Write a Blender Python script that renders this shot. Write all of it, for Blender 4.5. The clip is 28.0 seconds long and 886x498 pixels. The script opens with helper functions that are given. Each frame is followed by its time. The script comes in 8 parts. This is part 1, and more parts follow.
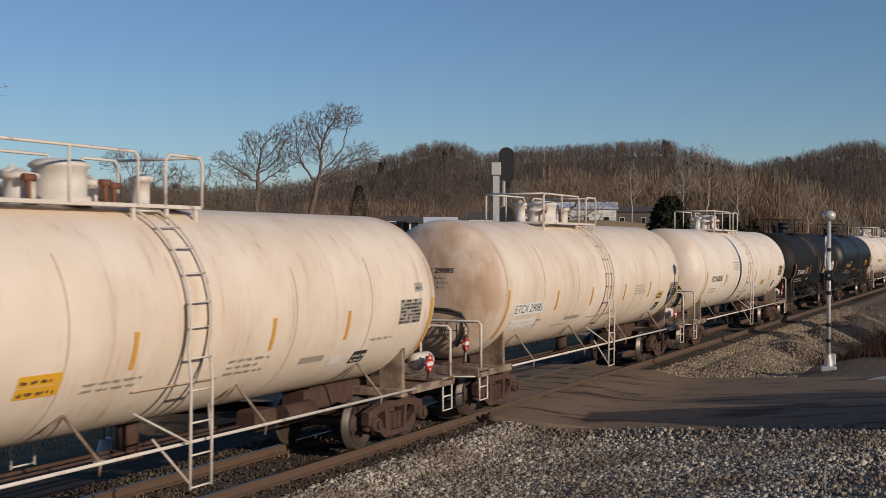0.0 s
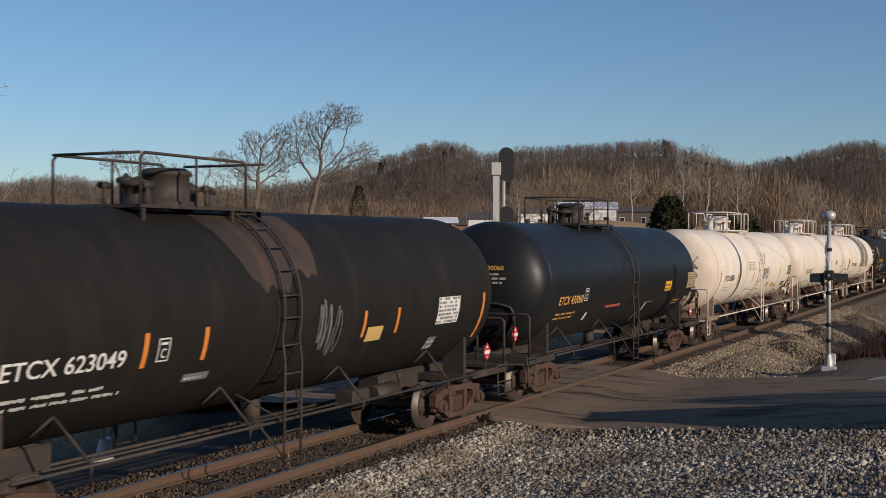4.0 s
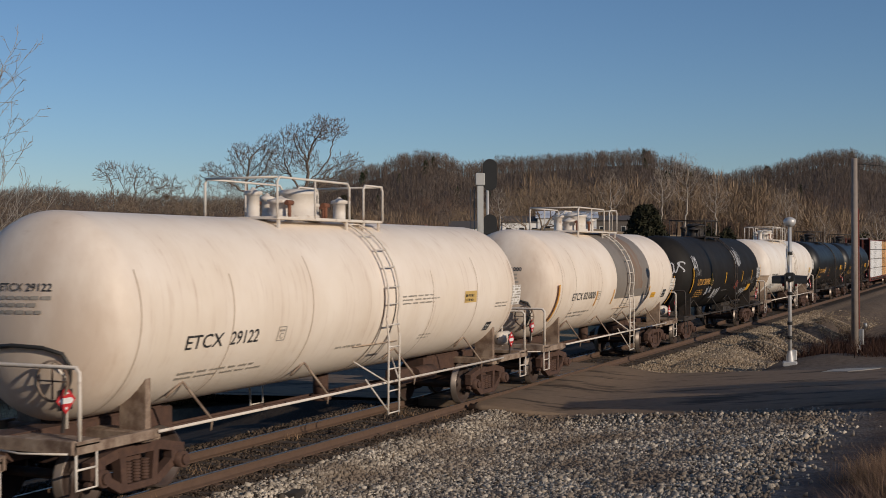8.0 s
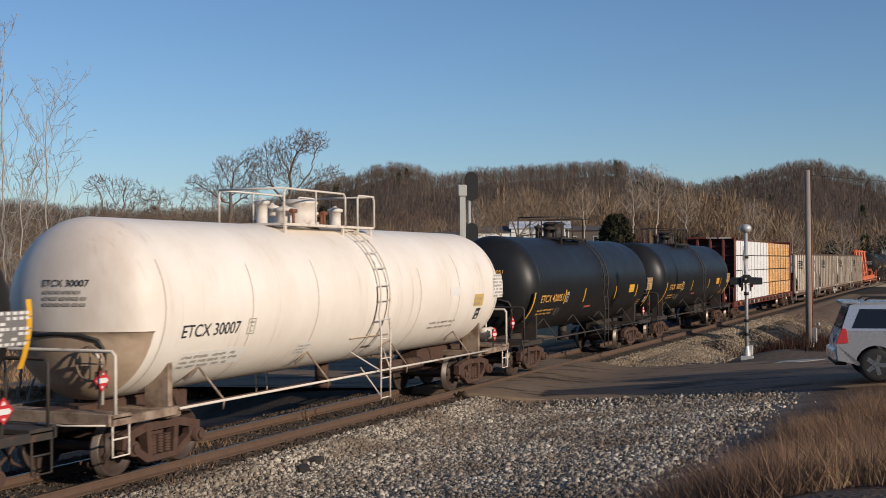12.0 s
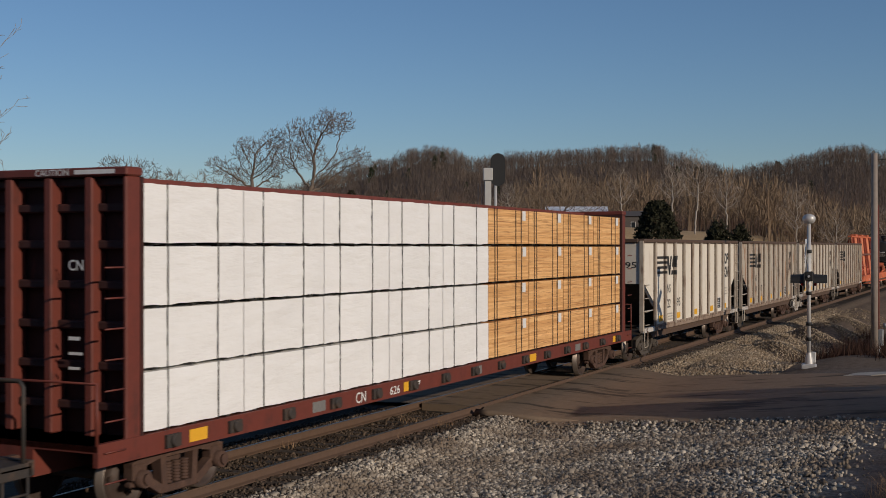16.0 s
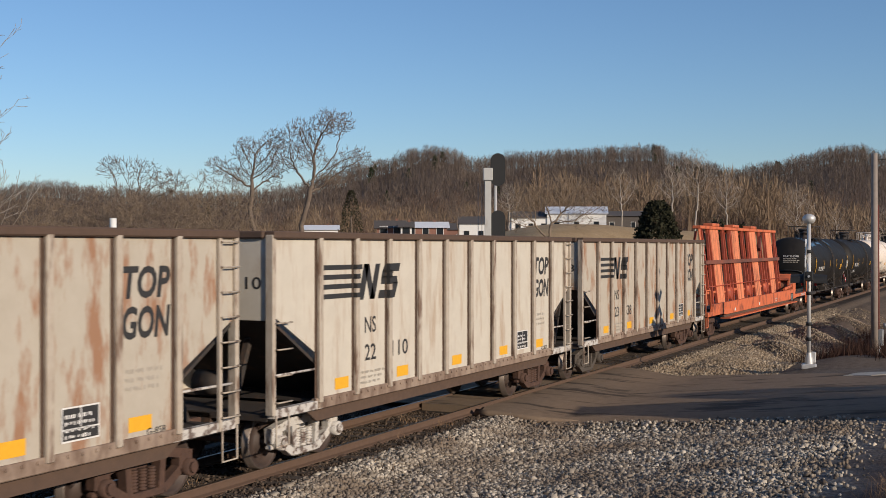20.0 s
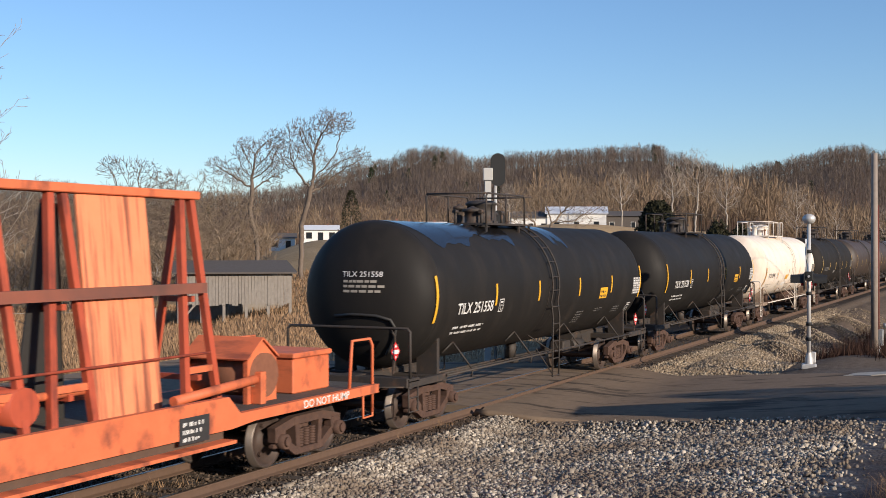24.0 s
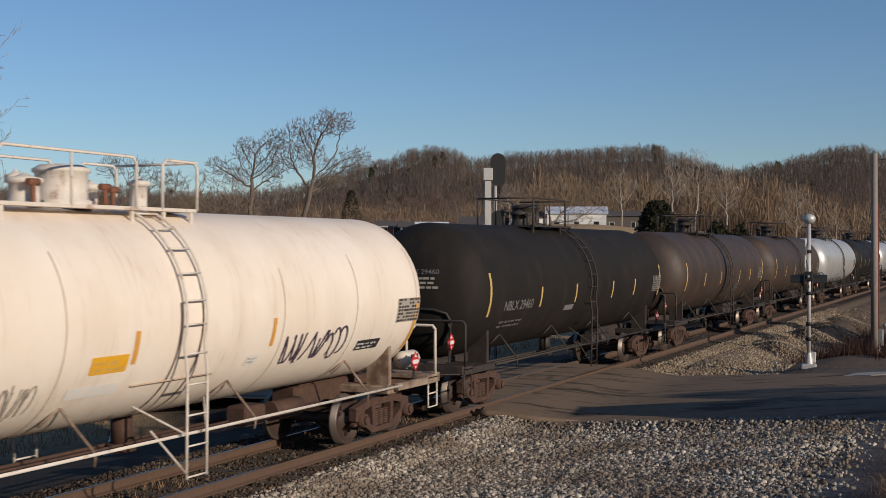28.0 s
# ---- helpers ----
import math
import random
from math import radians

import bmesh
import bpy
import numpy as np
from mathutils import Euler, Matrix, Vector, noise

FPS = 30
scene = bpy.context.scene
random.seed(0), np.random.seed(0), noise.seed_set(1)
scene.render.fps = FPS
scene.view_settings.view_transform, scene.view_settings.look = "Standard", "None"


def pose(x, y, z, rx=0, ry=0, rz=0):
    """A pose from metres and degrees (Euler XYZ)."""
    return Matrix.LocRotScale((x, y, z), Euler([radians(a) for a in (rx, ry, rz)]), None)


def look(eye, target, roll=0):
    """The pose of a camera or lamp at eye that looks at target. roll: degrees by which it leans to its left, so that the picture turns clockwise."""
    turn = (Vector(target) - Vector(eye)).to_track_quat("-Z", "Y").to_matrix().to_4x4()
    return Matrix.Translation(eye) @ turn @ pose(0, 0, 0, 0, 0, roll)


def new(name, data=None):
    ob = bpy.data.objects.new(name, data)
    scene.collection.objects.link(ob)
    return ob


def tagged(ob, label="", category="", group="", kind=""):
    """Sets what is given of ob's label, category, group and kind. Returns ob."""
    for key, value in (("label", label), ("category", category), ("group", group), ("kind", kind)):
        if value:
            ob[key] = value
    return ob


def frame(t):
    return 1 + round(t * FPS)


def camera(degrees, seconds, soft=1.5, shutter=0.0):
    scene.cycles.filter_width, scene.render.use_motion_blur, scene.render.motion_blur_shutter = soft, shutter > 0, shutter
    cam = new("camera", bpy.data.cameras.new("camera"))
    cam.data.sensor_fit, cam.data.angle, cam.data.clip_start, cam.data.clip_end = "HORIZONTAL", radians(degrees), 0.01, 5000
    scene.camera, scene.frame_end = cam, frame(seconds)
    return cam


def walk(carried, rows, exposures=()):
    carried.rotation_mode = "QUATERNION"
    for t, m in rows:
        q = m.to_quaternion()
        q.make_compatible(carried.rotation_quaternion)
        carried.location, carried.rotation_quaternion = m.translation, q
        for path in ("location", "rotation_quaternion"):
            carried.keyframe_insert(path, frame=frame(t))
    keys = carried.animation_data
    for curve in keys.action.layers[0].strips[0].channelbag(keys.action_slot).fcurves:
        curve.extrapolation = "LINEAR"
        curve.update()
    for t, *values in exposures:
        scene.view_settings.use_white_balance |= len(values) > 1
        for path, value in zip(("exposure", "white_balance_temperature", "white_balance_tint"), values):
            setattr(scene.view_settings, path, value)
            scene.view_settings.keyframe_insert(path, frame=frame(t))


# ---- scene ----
# Plan: the track's centre line is the x axis, x grows away from the camera, z = 0 is the rail top.
SPEED = 12.75                    # metres a second, towards -x
cam = camera(40.3, 28.0, soft=0.9, shutter=0.12)
EYE = Vector((0.0, -12.05, 3.67))


def aim(eye, azimuth, pitch, roll=0.0):
    """A level camera: azimuth in degrees from +x towards +y."""
    a, p = radians(azimuth), radians(pitch)
    e = Vector(eye)
    return look(e, e + Vector((math.cos(a) * math.cos(p), math.sin(a) * math.cos(p), math.sin(p))), roll)


WALK = [
    (0.0, aim((1.168, -11.601, 3.729), 25.845, -0.340, 0.116)),
    (6.4, aim((1.168, -11.601, 3.729), 25.845, -0.340, 0.116)),
    (6.7, aim((0.765, -11.754, 3.709), 25.684, -0.257, 0.074)),
    (7.0, aim((0.353, -11.913, 3.688), 25.527, -0.174, 0.033)),
    (7.5, aim((-0.432, -12.216, 3.647), 25.242, -0.024, -0.040)),
    (8.0, aim((-1.218, -12.509, 3.605), 24.961, 0.117, -0.109)),
    (8.5, aim((-2.068, -12.806, 3.558), 24.650, 0.262, -0.181)),
    (8.8, aim((-2.538, -12.959, 3.530), 24.471, 0.339, -0.220)),
    (9.1, aim((-2.777, -13.034, 3.516), 24.378, 0.378, -0.239)),
    (9.9, aim((-2.797, -13.041, 3.515), 24.370, 0.381, -0.241)),
    (10.2, aim((-2.996, -13.101, 3.503), 24.291, 0.413, -0.257)),
    (10.5, aim((-3.547, -13.261, 3.469), 24.067, 0.500, -0.302)),
    (10.8, aim((-4.166, -13.427, 3.430), 23.806, 0.595, -0.351)),
    (11.1, aim((-4.469, -13.504, 3.411), 23.673, 0.641, -0.376)),
    (12.5, aim((-4.469, -13.504, 3.411), 23.673, 0.641, -0.376)),
    (13.1, aim((-4.469, -13.504, 3.411), 23.673, 0.641, -0.376)),
    (13.5, aim((-4.054, -13.398, 3.437), 23.854, 0.578, -0.342)),
    (14.0, aim((-3.131, -13.141, 3.495), 24.237, 0.434, -0.268)),
    (14.5, aim((-2.191, -12.847, 3.551), 24.603, 0.283, -0.191)),
    (15.0, aim((-1.360, -12.560, 3.597), 24.910, 0.142, -0.122)),
    (15.5, aim((-0.511, -12.246, 3.643), 25.214, -0.009, -0.047)),
    (15.8, aim((-0.097, -12.087, 3.665), 25.362, -0.087, -0.009)),
    (16.0, aim((0.004, -12.048, 3.670), 25.399, -0.106, 0.000)),
    (28.0, aim((0.004, -12.048, 3.670), 25.399, -0.106, 0.000)),
]
walk(cam, WALK, [(0.0, -0.2), (3.5, -0.15), (5.5, 0.55), (6.2, 0.1), (6.6, -0.1), (8.0, -0.25), (9.5, 0.0), (11.0, 0.55), (12.5, -0.05), (14.5, 0.6), (15.2, 0.58), (16.0, -0.38), (17.2, -0.42), (17.9, -0.05), (18.5, 0.08), (20.0, 0.22), (21.5, 0.35), (23.5, 0.6), (24.0, 0.65), (24.8, 1.0), (25.5, 1.05), (26.5, 0.85), (27.3, 0.12), (28.0, -0.05)])

# ---- world and sun ----
SUN_EL, SUN_TRAVEL = radians(17.5), Vector((0.3, 0.954, 0)).normalized()
world = bpy.data.worlds.new("sky")
scene.world = world
world.use_nodes = True
wt = world.node_tree
sky = wt.nodes.new("ShaderNodeTexSky")
sky.sky_type, sky.sun_disc = "NISHITA", False
sky.sun_elevation = SUN_EL
sky.sun_rotation = math.atan2(-SUN_TRAVEL.x, -SUN_TRAVEL.y)
sky.air_density, sky.dust_density, sky.ozone_density = 1.0, 0.15, 5.0
wt.nodes["Background"].inputs["Strength"].default_value = 0.097
haze = wt.nodes.new("ShaderNodeMix")
haze.data_type, haze.blend_type = "RGBA", "MULTIPLY"
haze.inputs[0].default_value, haze.inputs[7].default_value = 1.0, (1.03, 0.985, 1.0, 1)
wt.links.new(sky.outputs[0], haze.inputs[6])
wt.links.new(haze.outputs[2], wt.nodes["Background"].inputs[0])
sun_data = bpy.data.lights.new("sun", "SUN")
sun_data.energy, sun_data.angle, sun_data.color = 3.7, radians(0.53), (1.0, 0.86, 0.70)
sun = new("sun", sun_data)
travel = Vector((SUN_TRAVEL.x * math.cos(SUN_EL), SUN_TRAVEL.y * math.cos(SUN_EL), -math.sin(SUN_EL)))
sun.matrix_basis = look((0, -60, 40), Vector((0, -60, 40)) + travel)

# ---- materials ----
def nodes_of(name):
    m = bpy.data.materials.new(name)
    m.use_nodes = True
    t = m.node_tree
    return m, t, t.nodes["Principled BSDF"]


def tex_coord(t, scale=(1, 1, 1), jitter=True):
    tc = t.nodes.new("ShaderNodeTexCoord")
    mp = t.nodes.new("ShaderNodeMapping")
    mp.inputs["Scale"].default_value = scale
    if jitter:
        oi = t.nodes.new("ShaderNodeObjectInfo")
        mul = t.nodes.new("ShaderNodeVectorMath")
        mul.operation = "SCALE"
        mul.inputs[0].default_value = (37.0, 19.0, 53.0)
        t.links.new(oi.outputs["Random"], mul.inputs["Scale"])
        add = t.nodes.new("ShaderNodeVectorMath")
        t.links.new(tc.outputs["Object"], add.inputs[0])
        t.links.new(mul.outputs[0], add.inputs[1])
        t.links.new(add.outputs[0], mp.inputs["Vector"])
    else:
        t.links.new(tc.outputs["Object"], mp.inputs["Vector"])
    return mp.outputs[0]


def noise_tex(t, vec, scale, detail=5.0, rough=0.6):
    n = t.nodes.new("ShaderNodeTexNoise")
    n.inputs["Scale"].default_value, n.inputs["Detail"].default_value, n.inputs["Roughness"].default_value = scale, detail, rough
    t.links.new(vec, n.inputs["Vector"])
    return n.outputs["Fac"]


def ramp(t, fac, lo, hi, a=(0, 0, 0, 1), b=(1, 1, 1, 1)):
    r = t.nodes.new("ShaderNodeValToRGB")
    r.color_ramp.elements[0].position, r.color_ramp.elements[1].position = lo, hi
    r.color_ramp.elements[0].color, r.color_ramp.elements[1].color = a, b
    t.links.new(fac, r.inputs[0])
    return r.outputs[0]


def blend(t, fac, a, b, mode="MIX"):
    m = t.nodes.new("ShaderNodeMix")
    m.data_type, m.blend_type = "RGBA", mode
    for sock, v in ((m.inputs[0], fac), (m.inputs[6], a), (m.inputs[7], b)):
        if isinstance(v, (int, float)):
            sock.default_value = v
        elif isinstance(v, tuple):
            sock.default_value = (*v[:3], 1)
        else:
            t.links.new(v, sock)
    return m.outputs[2]


def bump(t, b, height, strength, distance=0.02):
    n = t.nodes.new("ShaderNodeBump")
    n.inputs["Strength"].default_value, n.inputs["Distance"].default_value = strength, distance
    t.links.new(height, n.inputs["Height"])
    t.links.new(n.outputs[0], b.inputs["Normal"])


def surface(name, color, alt=None, rough=0.6, metal=0.0, scale=6.0, amount=0.5, stain=None, stain_at=(0.55, 0.75),
            stain_scale=(0.8, 0.8, 0.25), stain_amount=0.8, relief=0.15, jitter=True, spec=0.5):
    """Paint or any plain surface: two tones by fine noise, stains by a broad stretched noise, fine relief."""
    m, t, b = nodes_of(name)
    vec = tex_coord(t, (1, 1, 1), jitter)
    alt = alt or tuple(c * 0.8 for c in color)
    fine = noise_tex(t, vec, scale)
    col = blend(t, ramp(t, fine, 0.5 - 0.2, 0.5 + 0.2), color, alt)
    if amount < 1:
        col = blend(t, amount, color, col)
    if stain:
        sv = tex_coord(t, stain_scale, jitter)
        broad = noise_tex(t, sv, 2.2, 7.0, 0.62)
        f = ramp(t, broad, *stain_at)
        mul = t.nodes.new("ShaderNodeMath")
        mul.operation = "MULTIPLY"
        mul.inputs[1].default_value = stain_amount
        t.links.new(f, mul.inputs[0])
        col = blend(t, mul.outputs[0], col, stain)
    t.links.new(col, b.inputs["Base Color"])
    r = ramp(t, fine, 0.2, 0.8, (rough - 0.08,) * 3 + (1,), (min(1, rough + 0.08),) * 3 + (1,))
    t.links.new(r, b.inputs["Roughness"])
    b.inputs["Metallic"].default_value = metal
    b.inputs["Specular IOR Level"].default_value = spec
    if relief:
        bump(t, b, noise_tex(t, vec, scale * 5), relief, 0.01)
    return m


def tank_paint(name, color, alt, grime, amount, heads=0.4):
    """Pale tank paint: broad tone changes, thin drips that run down the shell, small rust spots, grimy heads."""
    m, t, b = nodes_of(name)
    vec = tex_coord(t, (1, 1, 1))
    col = blend(t, ramp(t, noise_tex(t, vec, 0.55, 5), 0.35, 0.68), color, alt)
    drips = noise_tex(t, tex_coord(t, (5.0, 1.2, 0.22)), 2.0, 6, 0.6)
    broad = noise_tex(t, tex_coord(t, (0.8, 0.8, 0.35)), 1.3, 5, 0.6)

    def times(a, c):
        n = t.nodes.new("ShaderNodeMath")
        n.operation = "MULTIPLY"
        for s, v in zip(n.inputs, (a, c)):
            if isinstance(v, float):
                s.default_value = v
            else:
                t.links.new(v, s)
        return n.outputs[0]
    f = times(ramp(t, drips, 0.54, 0.74), ramp(t, broad, 0.44, 0.68))
    col = blend(t, times(f, amount), col, grime)
    spots = ramp(t, noise_tex(t, vec, 7.0, 6, 0.7), 0.70, 0.76)
    col = blend(t, times(spots, amount * 0.7), col, (0.20, 0.085, 0.035))
    haze = ramp(t, broad, 0.44, 0.76)
    col = blend(t, times(haze, amount * 0.55), col, tuple(0.5 * (a + c) for a, c in zip(color, grime)))
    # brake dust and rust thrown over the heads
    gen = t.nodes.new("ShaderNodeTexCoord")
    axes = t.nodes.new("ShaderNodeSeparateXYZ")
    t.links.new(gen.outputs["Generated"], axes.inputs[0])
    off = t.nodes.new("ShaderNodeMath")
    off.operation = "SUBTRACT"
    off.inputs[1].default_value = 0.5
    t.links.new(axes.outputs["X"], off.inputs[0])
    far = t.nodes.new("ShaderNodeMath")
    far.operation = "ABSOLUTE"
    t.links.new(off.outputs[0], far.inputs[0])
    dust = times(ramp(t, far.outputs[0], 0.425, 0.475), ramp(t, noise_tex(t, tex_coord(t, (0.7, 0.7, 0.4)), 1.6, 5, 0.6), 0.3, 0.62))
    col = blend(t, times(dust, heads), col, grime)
    t.links.new(col, b.inputs["Base Color"])
    t.links.new(ramp(t, broad, 0.2, 0.8, (0.42,) * 3 + (1,), (0.58,) * 3 + (1,)), b.inputs["Roughness"])
    b.inputs["Specular IOR Level"].default_value = 0.35
    bump(t, b, noise_tex(t, vec, 1.1, 3), 0.06, 0.05)
    return m


M = {}
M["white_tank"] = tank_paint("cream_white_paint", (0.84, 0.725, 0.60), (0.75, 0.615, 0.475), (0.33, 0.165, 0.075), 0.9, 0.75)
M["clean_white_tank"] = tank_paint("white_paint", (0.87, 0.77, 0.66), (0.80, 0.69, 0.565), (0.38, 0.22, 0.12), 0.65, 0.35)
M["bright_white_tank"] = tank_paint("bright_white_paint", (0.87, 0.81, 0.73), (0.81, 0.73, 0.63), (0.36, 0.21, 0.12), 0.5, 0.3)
M["gon_sill"] = surface("rusted_sill_paint", (0.33, 0.25, 0.19), (0.14, 0.08, 0.055), 0.8, scale=3.0, stain=(0.10, 0.055, 0.035), stain_at=(0.45, 0.65), stain_scale=(1.5, 0.5, 0.6), relief=0.15)
M["black_tank"] = surface("black_tank_paint", (0.015, 0.0135, 0.0125), (0.021, 0.0185, 0.016), 0.62, scale=1.3, spec=0.18, stain=(0.045, 0.036, 0.029), stain_at=(0.5, 0.85), stain_scale=(0.7, 0.5, 0.2), stain_amount=0.6, relief=0.02)
M["blue_black_tank"] = surface("glossy_blue_black_paint", (0.013, 0.0135, 0.0145), (0.019, 0.019, 0.02), 0.42, spec=0.28, scale=1.3, stain=(0.05, 0.045, 0.04), stain_at=(0.55, 0.85), stain_amount=0.4, relief=0.02)
M["matt_tank"] = surface("matt_sooty_paint", (0.016, 0.014, 0.012), (0.026, 0.021, 0.017), 0.72, scale=1.3, spec=0.2, stain=(0.04, 0.03, 0.023), stain_at=(0.5, 0.8), relief=0.02)
M["brown_tank"] = surface("rusty_black_paint", (0.035, 0.027, 0.022), (0.07, 0.043, 0.028), 0.6, scale=2.0, stain=(0.11, 0.06, 0.035), stain_at=(0.45, 0.75), stain_scale=(1.2, 0.5, 0.2), stain_amount=0.8, relief=0.03)
M["silver_tank"] = surface("dull_silver_paint", (0.48, 0.48, 0.48), (0.4, 0.39, 0.37), 0.4, 0.3, scale=1.5, stain=(0.25, 0.2, 0.16), relief=0.02)
M["grey_patch"] = surface("grey_primer", (0.23, 0.20, 0.17), (0.17, 0.15, 0.13), 0.6, scale=2.0, stain=(0.2, 0.14, 0.1), stain_at=(0.5, 0.72), stain_scale=(0.8, 0.3, 0.1), stain_amount=0.5, relief=0.02)
M["truck"] = surface("rusty_cast_steel", (0.085, 0.043, 0.029), (0.035, 0.023, 0.019), 0.85, scale=9.0, stain=(0.12, 0.065, 0.042), stain_at=(0.5, 0.7), stain_scale=(3, 3, 3), stain_amount=0.6, relief=0.35)
M["truck_grey"] = surface("dusty_cast_steel", (0.08, 0.065, 0.052), (0.045, 0.036, 0.03), 0.85, scale=9.0, stain=(0.2, 0.17, 0.15), stain_at=(0.6, 0.72), stain_scale=(3, 3, 3), stain_amount=0.7, relief=0.35)
M["wheel"] = surface("dark_wheel_steel", (0.05, 0.036, 0.03), (0.09, 0.05, 0.035), 0.6, 0.2, scale=8.0, relief=0.2)
M["tread"] = surface("polished_tread_steel", (0.20, 0.165, 0.14), None, 0.45, 0.7, scale=12.0, relief=0.05)
M["frame_black"] = surface("black_frame_paint", (0.03, 0.027, 0.025), (0.07, 0.045, 0.03), 0.7, scale=5.0, stain=(0.13, 0.07, 0.04), stain_at=(0.55, 0.75), stain_scale=(1.5, 1.5, 1.5), relief=0.15)
M["rail_white"] = surface("chipped_white_rail_paint", (0.72, 0.66, 0.58), (0.55, 0.45, 0.36), 0.6, scale=6.0, stain=(0.25, 0.12, 0.06), stain_at=(0.58, 0.72), stain_scale=(2, 2, 2), relief=0.1)
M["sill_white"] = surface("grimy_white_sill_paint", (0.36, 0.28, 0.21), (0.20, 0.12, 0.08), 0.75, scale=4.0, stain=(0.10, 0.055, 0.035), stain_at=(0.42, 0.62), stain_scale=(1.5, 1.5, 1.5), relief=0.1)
M["brake_rust"] = surface("orange_rust", (0.22, 0.085, 0.045), (0.13, 0.055, 0.032), 0.85, scale=8.0, relief=0.3)
M["yellow"] = surface("yellow_reflective_sheet", (0.80, 0.42, 0.03), (0.7, 0.34, 0.02), 0.5, scale=12.0, relief=0.02)
M["faded_orange"] = surface("faded_orange_reflector", (0.72, 0.36, 0.06), (0.58, 0.27, 0.06), 0.5, scale=12.0, relief=0.02)
M["dull_yellow"] = surface("faded_yellow_sticker", (0.62, 0.42, 0.14), (0.5, 0.33, 0.11), 0.6, scale=12.0, relief=0.02)
M["decal_black"] = surface("black_stencil_paint", (0.025, 0.025, 0.027), (0.05, 0.045, 0.04), 0.6, scale=10.0, relief=0.02)
M["decal_grey"] = surface("worn_grey_stencil", (0.33, 0.29, 0.24), (0.5, 0.45, 0.38), 0.6, scale=14.0, relief=0.02)
M["decal_white"] = surface("white_stencil_paint", (0.75, 0.73, 0.7), (0.6, 0.58, 0.55), 0.6, scale=10.0, relief=0.02)
M["decal_dim"] = surface("faded_white_stencil", (0.2, 0.19, 0.18), (0.12, 0.115, 0.11), 0.6, scale=14.0, relief=0.02)
M["decal_amber"] = surface("amber_stencil_paint", (0.75, 0.4, 0.1), (0.6, 0.3, 0.07), 0.6, scale=10.0, relief=0.02)
M["red"] = surface("red_placard", (0.55, 0.03, 0.035), (0.45, 0.03, 0.03), 0.5, scale=10.0, relief=0.02)
M["spray_white"] = surface("white_spray_paint", (0.55, 0.55, 0.56), (0.3, 0.3, 0.31), 0.7, scale=9.0, relief=0.02)
M["spray_red"] = surface("red_spray_paint", (0.42, 0.09, 0.06), (0.3, 0.06, 0.04), 0.7, scale=9.0, relief=0.02)
M["spray_purple"] = surface("dark_purple_spray_paint", (0.05, 0.03, 0.06), (0.12, 0.09, 0.12), 0.7, scale=9.0, relief=0.02)
M["gon"] = surface("rust_streaked_cream_paint", (0.47, 0.42, 0.345), (0.38, 0.325, 0.255), 0.65, scale=3.0, stain=(0.29, 0.13, 0.06), stain_at=(0.5, 0.63), stain_scale=(1.3, 0.3, 0.42), stain_amount=0.85, relief=0.05)
M["gon_bright"] = surface("faded_white_paint", (0.74, 0.68, 0.58), (0.64, 0.575, 0.48), 0.65, scale=3.0, stain=(0.34, 0.21, 0.12), stain_at=(0.58, 0.78), stain_scale=(1.7, 0.3, 0.3), stain_amount=0.6, relief=0.05)
M["gon_clean"] = surface("weathered_cream_paint", (0.58, 0.53, 0.445), (0.48, 0.43, 0.355), 0.65, scale=3.0, stain=(0.34, 0.21, 0.12), stain_at=(0.52, 0.74), stain_scale=(1.7, 0.3, 0.3), stain_amount=0.7, relief=0.05)
M["gon_post"] = surface("rusted_post_paint", (0.47, 0.41, 0.335), (0.30, 0.225, 0.165), 0.75, scale=5.0, stain=(0.12, 0.06, 0.035), stain_at=(0.52, 0.64), stain_scale=(3, 3, 0.5), relief=0.15)
M["gon_rim"] = surface("rusted_top_chord", (0.1, 0.06, 0.04), (0.06, 0.04, 0.03), 0.8, scale=6.0, relief=0.2)
M["maroon"] = surface("red_brown_frame_paint", (0.16, 0.035, 0.022), (0.10, 0.025, 0.018), 0.6, scale=4.0, stain=(0.05, 0.02, 0.015), stain_at=(0.55, 0.75), stain_scale=(2, 2, 1), relief=0.1)
# darker copy of the maroon: the shade of the bulkhead recess, put into the colour
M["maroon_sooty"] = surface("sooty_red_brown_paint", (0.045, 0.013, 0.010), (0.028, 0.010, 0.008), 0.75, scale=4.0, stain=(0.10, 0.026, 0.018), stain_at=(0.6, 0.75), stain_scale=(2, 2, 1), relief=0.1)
M["orange"] = surface("faded_orange_red_paint", (0.66, 0.165, 0.065), (0.52, 0.115, 0.043), 0.65, scale=3.0, stain=(0.15, 0.045, 0.028), stain_at=(0.5, 0.66), stain_scale=(1.2, 0.3, 0.9), stain_amount=0.75, relief=0.08)
M["orange_plate"] = surface("sun_bleached_orange_paint", (0.82, 0.27, 0.125), (0.68, 0.19, 0.08), 0.65, scale=2.0, stain=(0.16, 0.05, 0.03), stain_at=(0.47, 0.62), stain_scale=(3.4, 0.1, 0.17), stain_amount=0.85, relief=0.06)
M["red_rack"] = surface("deep_orange_red_paint", (0.45, 0.08, 0.035), (0.30, 0.05, 0.024), 0.65, scale=3.0, stain=(0.10, 0.025, 0.018), stain_at=(0.5, 0.7), stain_scale=(2.0, 0.5, 0.5), relief=0.08)
M["sooty_rail"] = surface("sooty_brown_rail", (0.10, 0.05, 0.04), (0.42, 0.11, 0.055), 0.8, scale=0.7, relief=0.15)
M["seam"] = surface("grimy_weld_seam", (0.5, 0.385, 0.28), (0.3, 0.19, 0.12), 0.7, scale=4.0, relief=0.1)
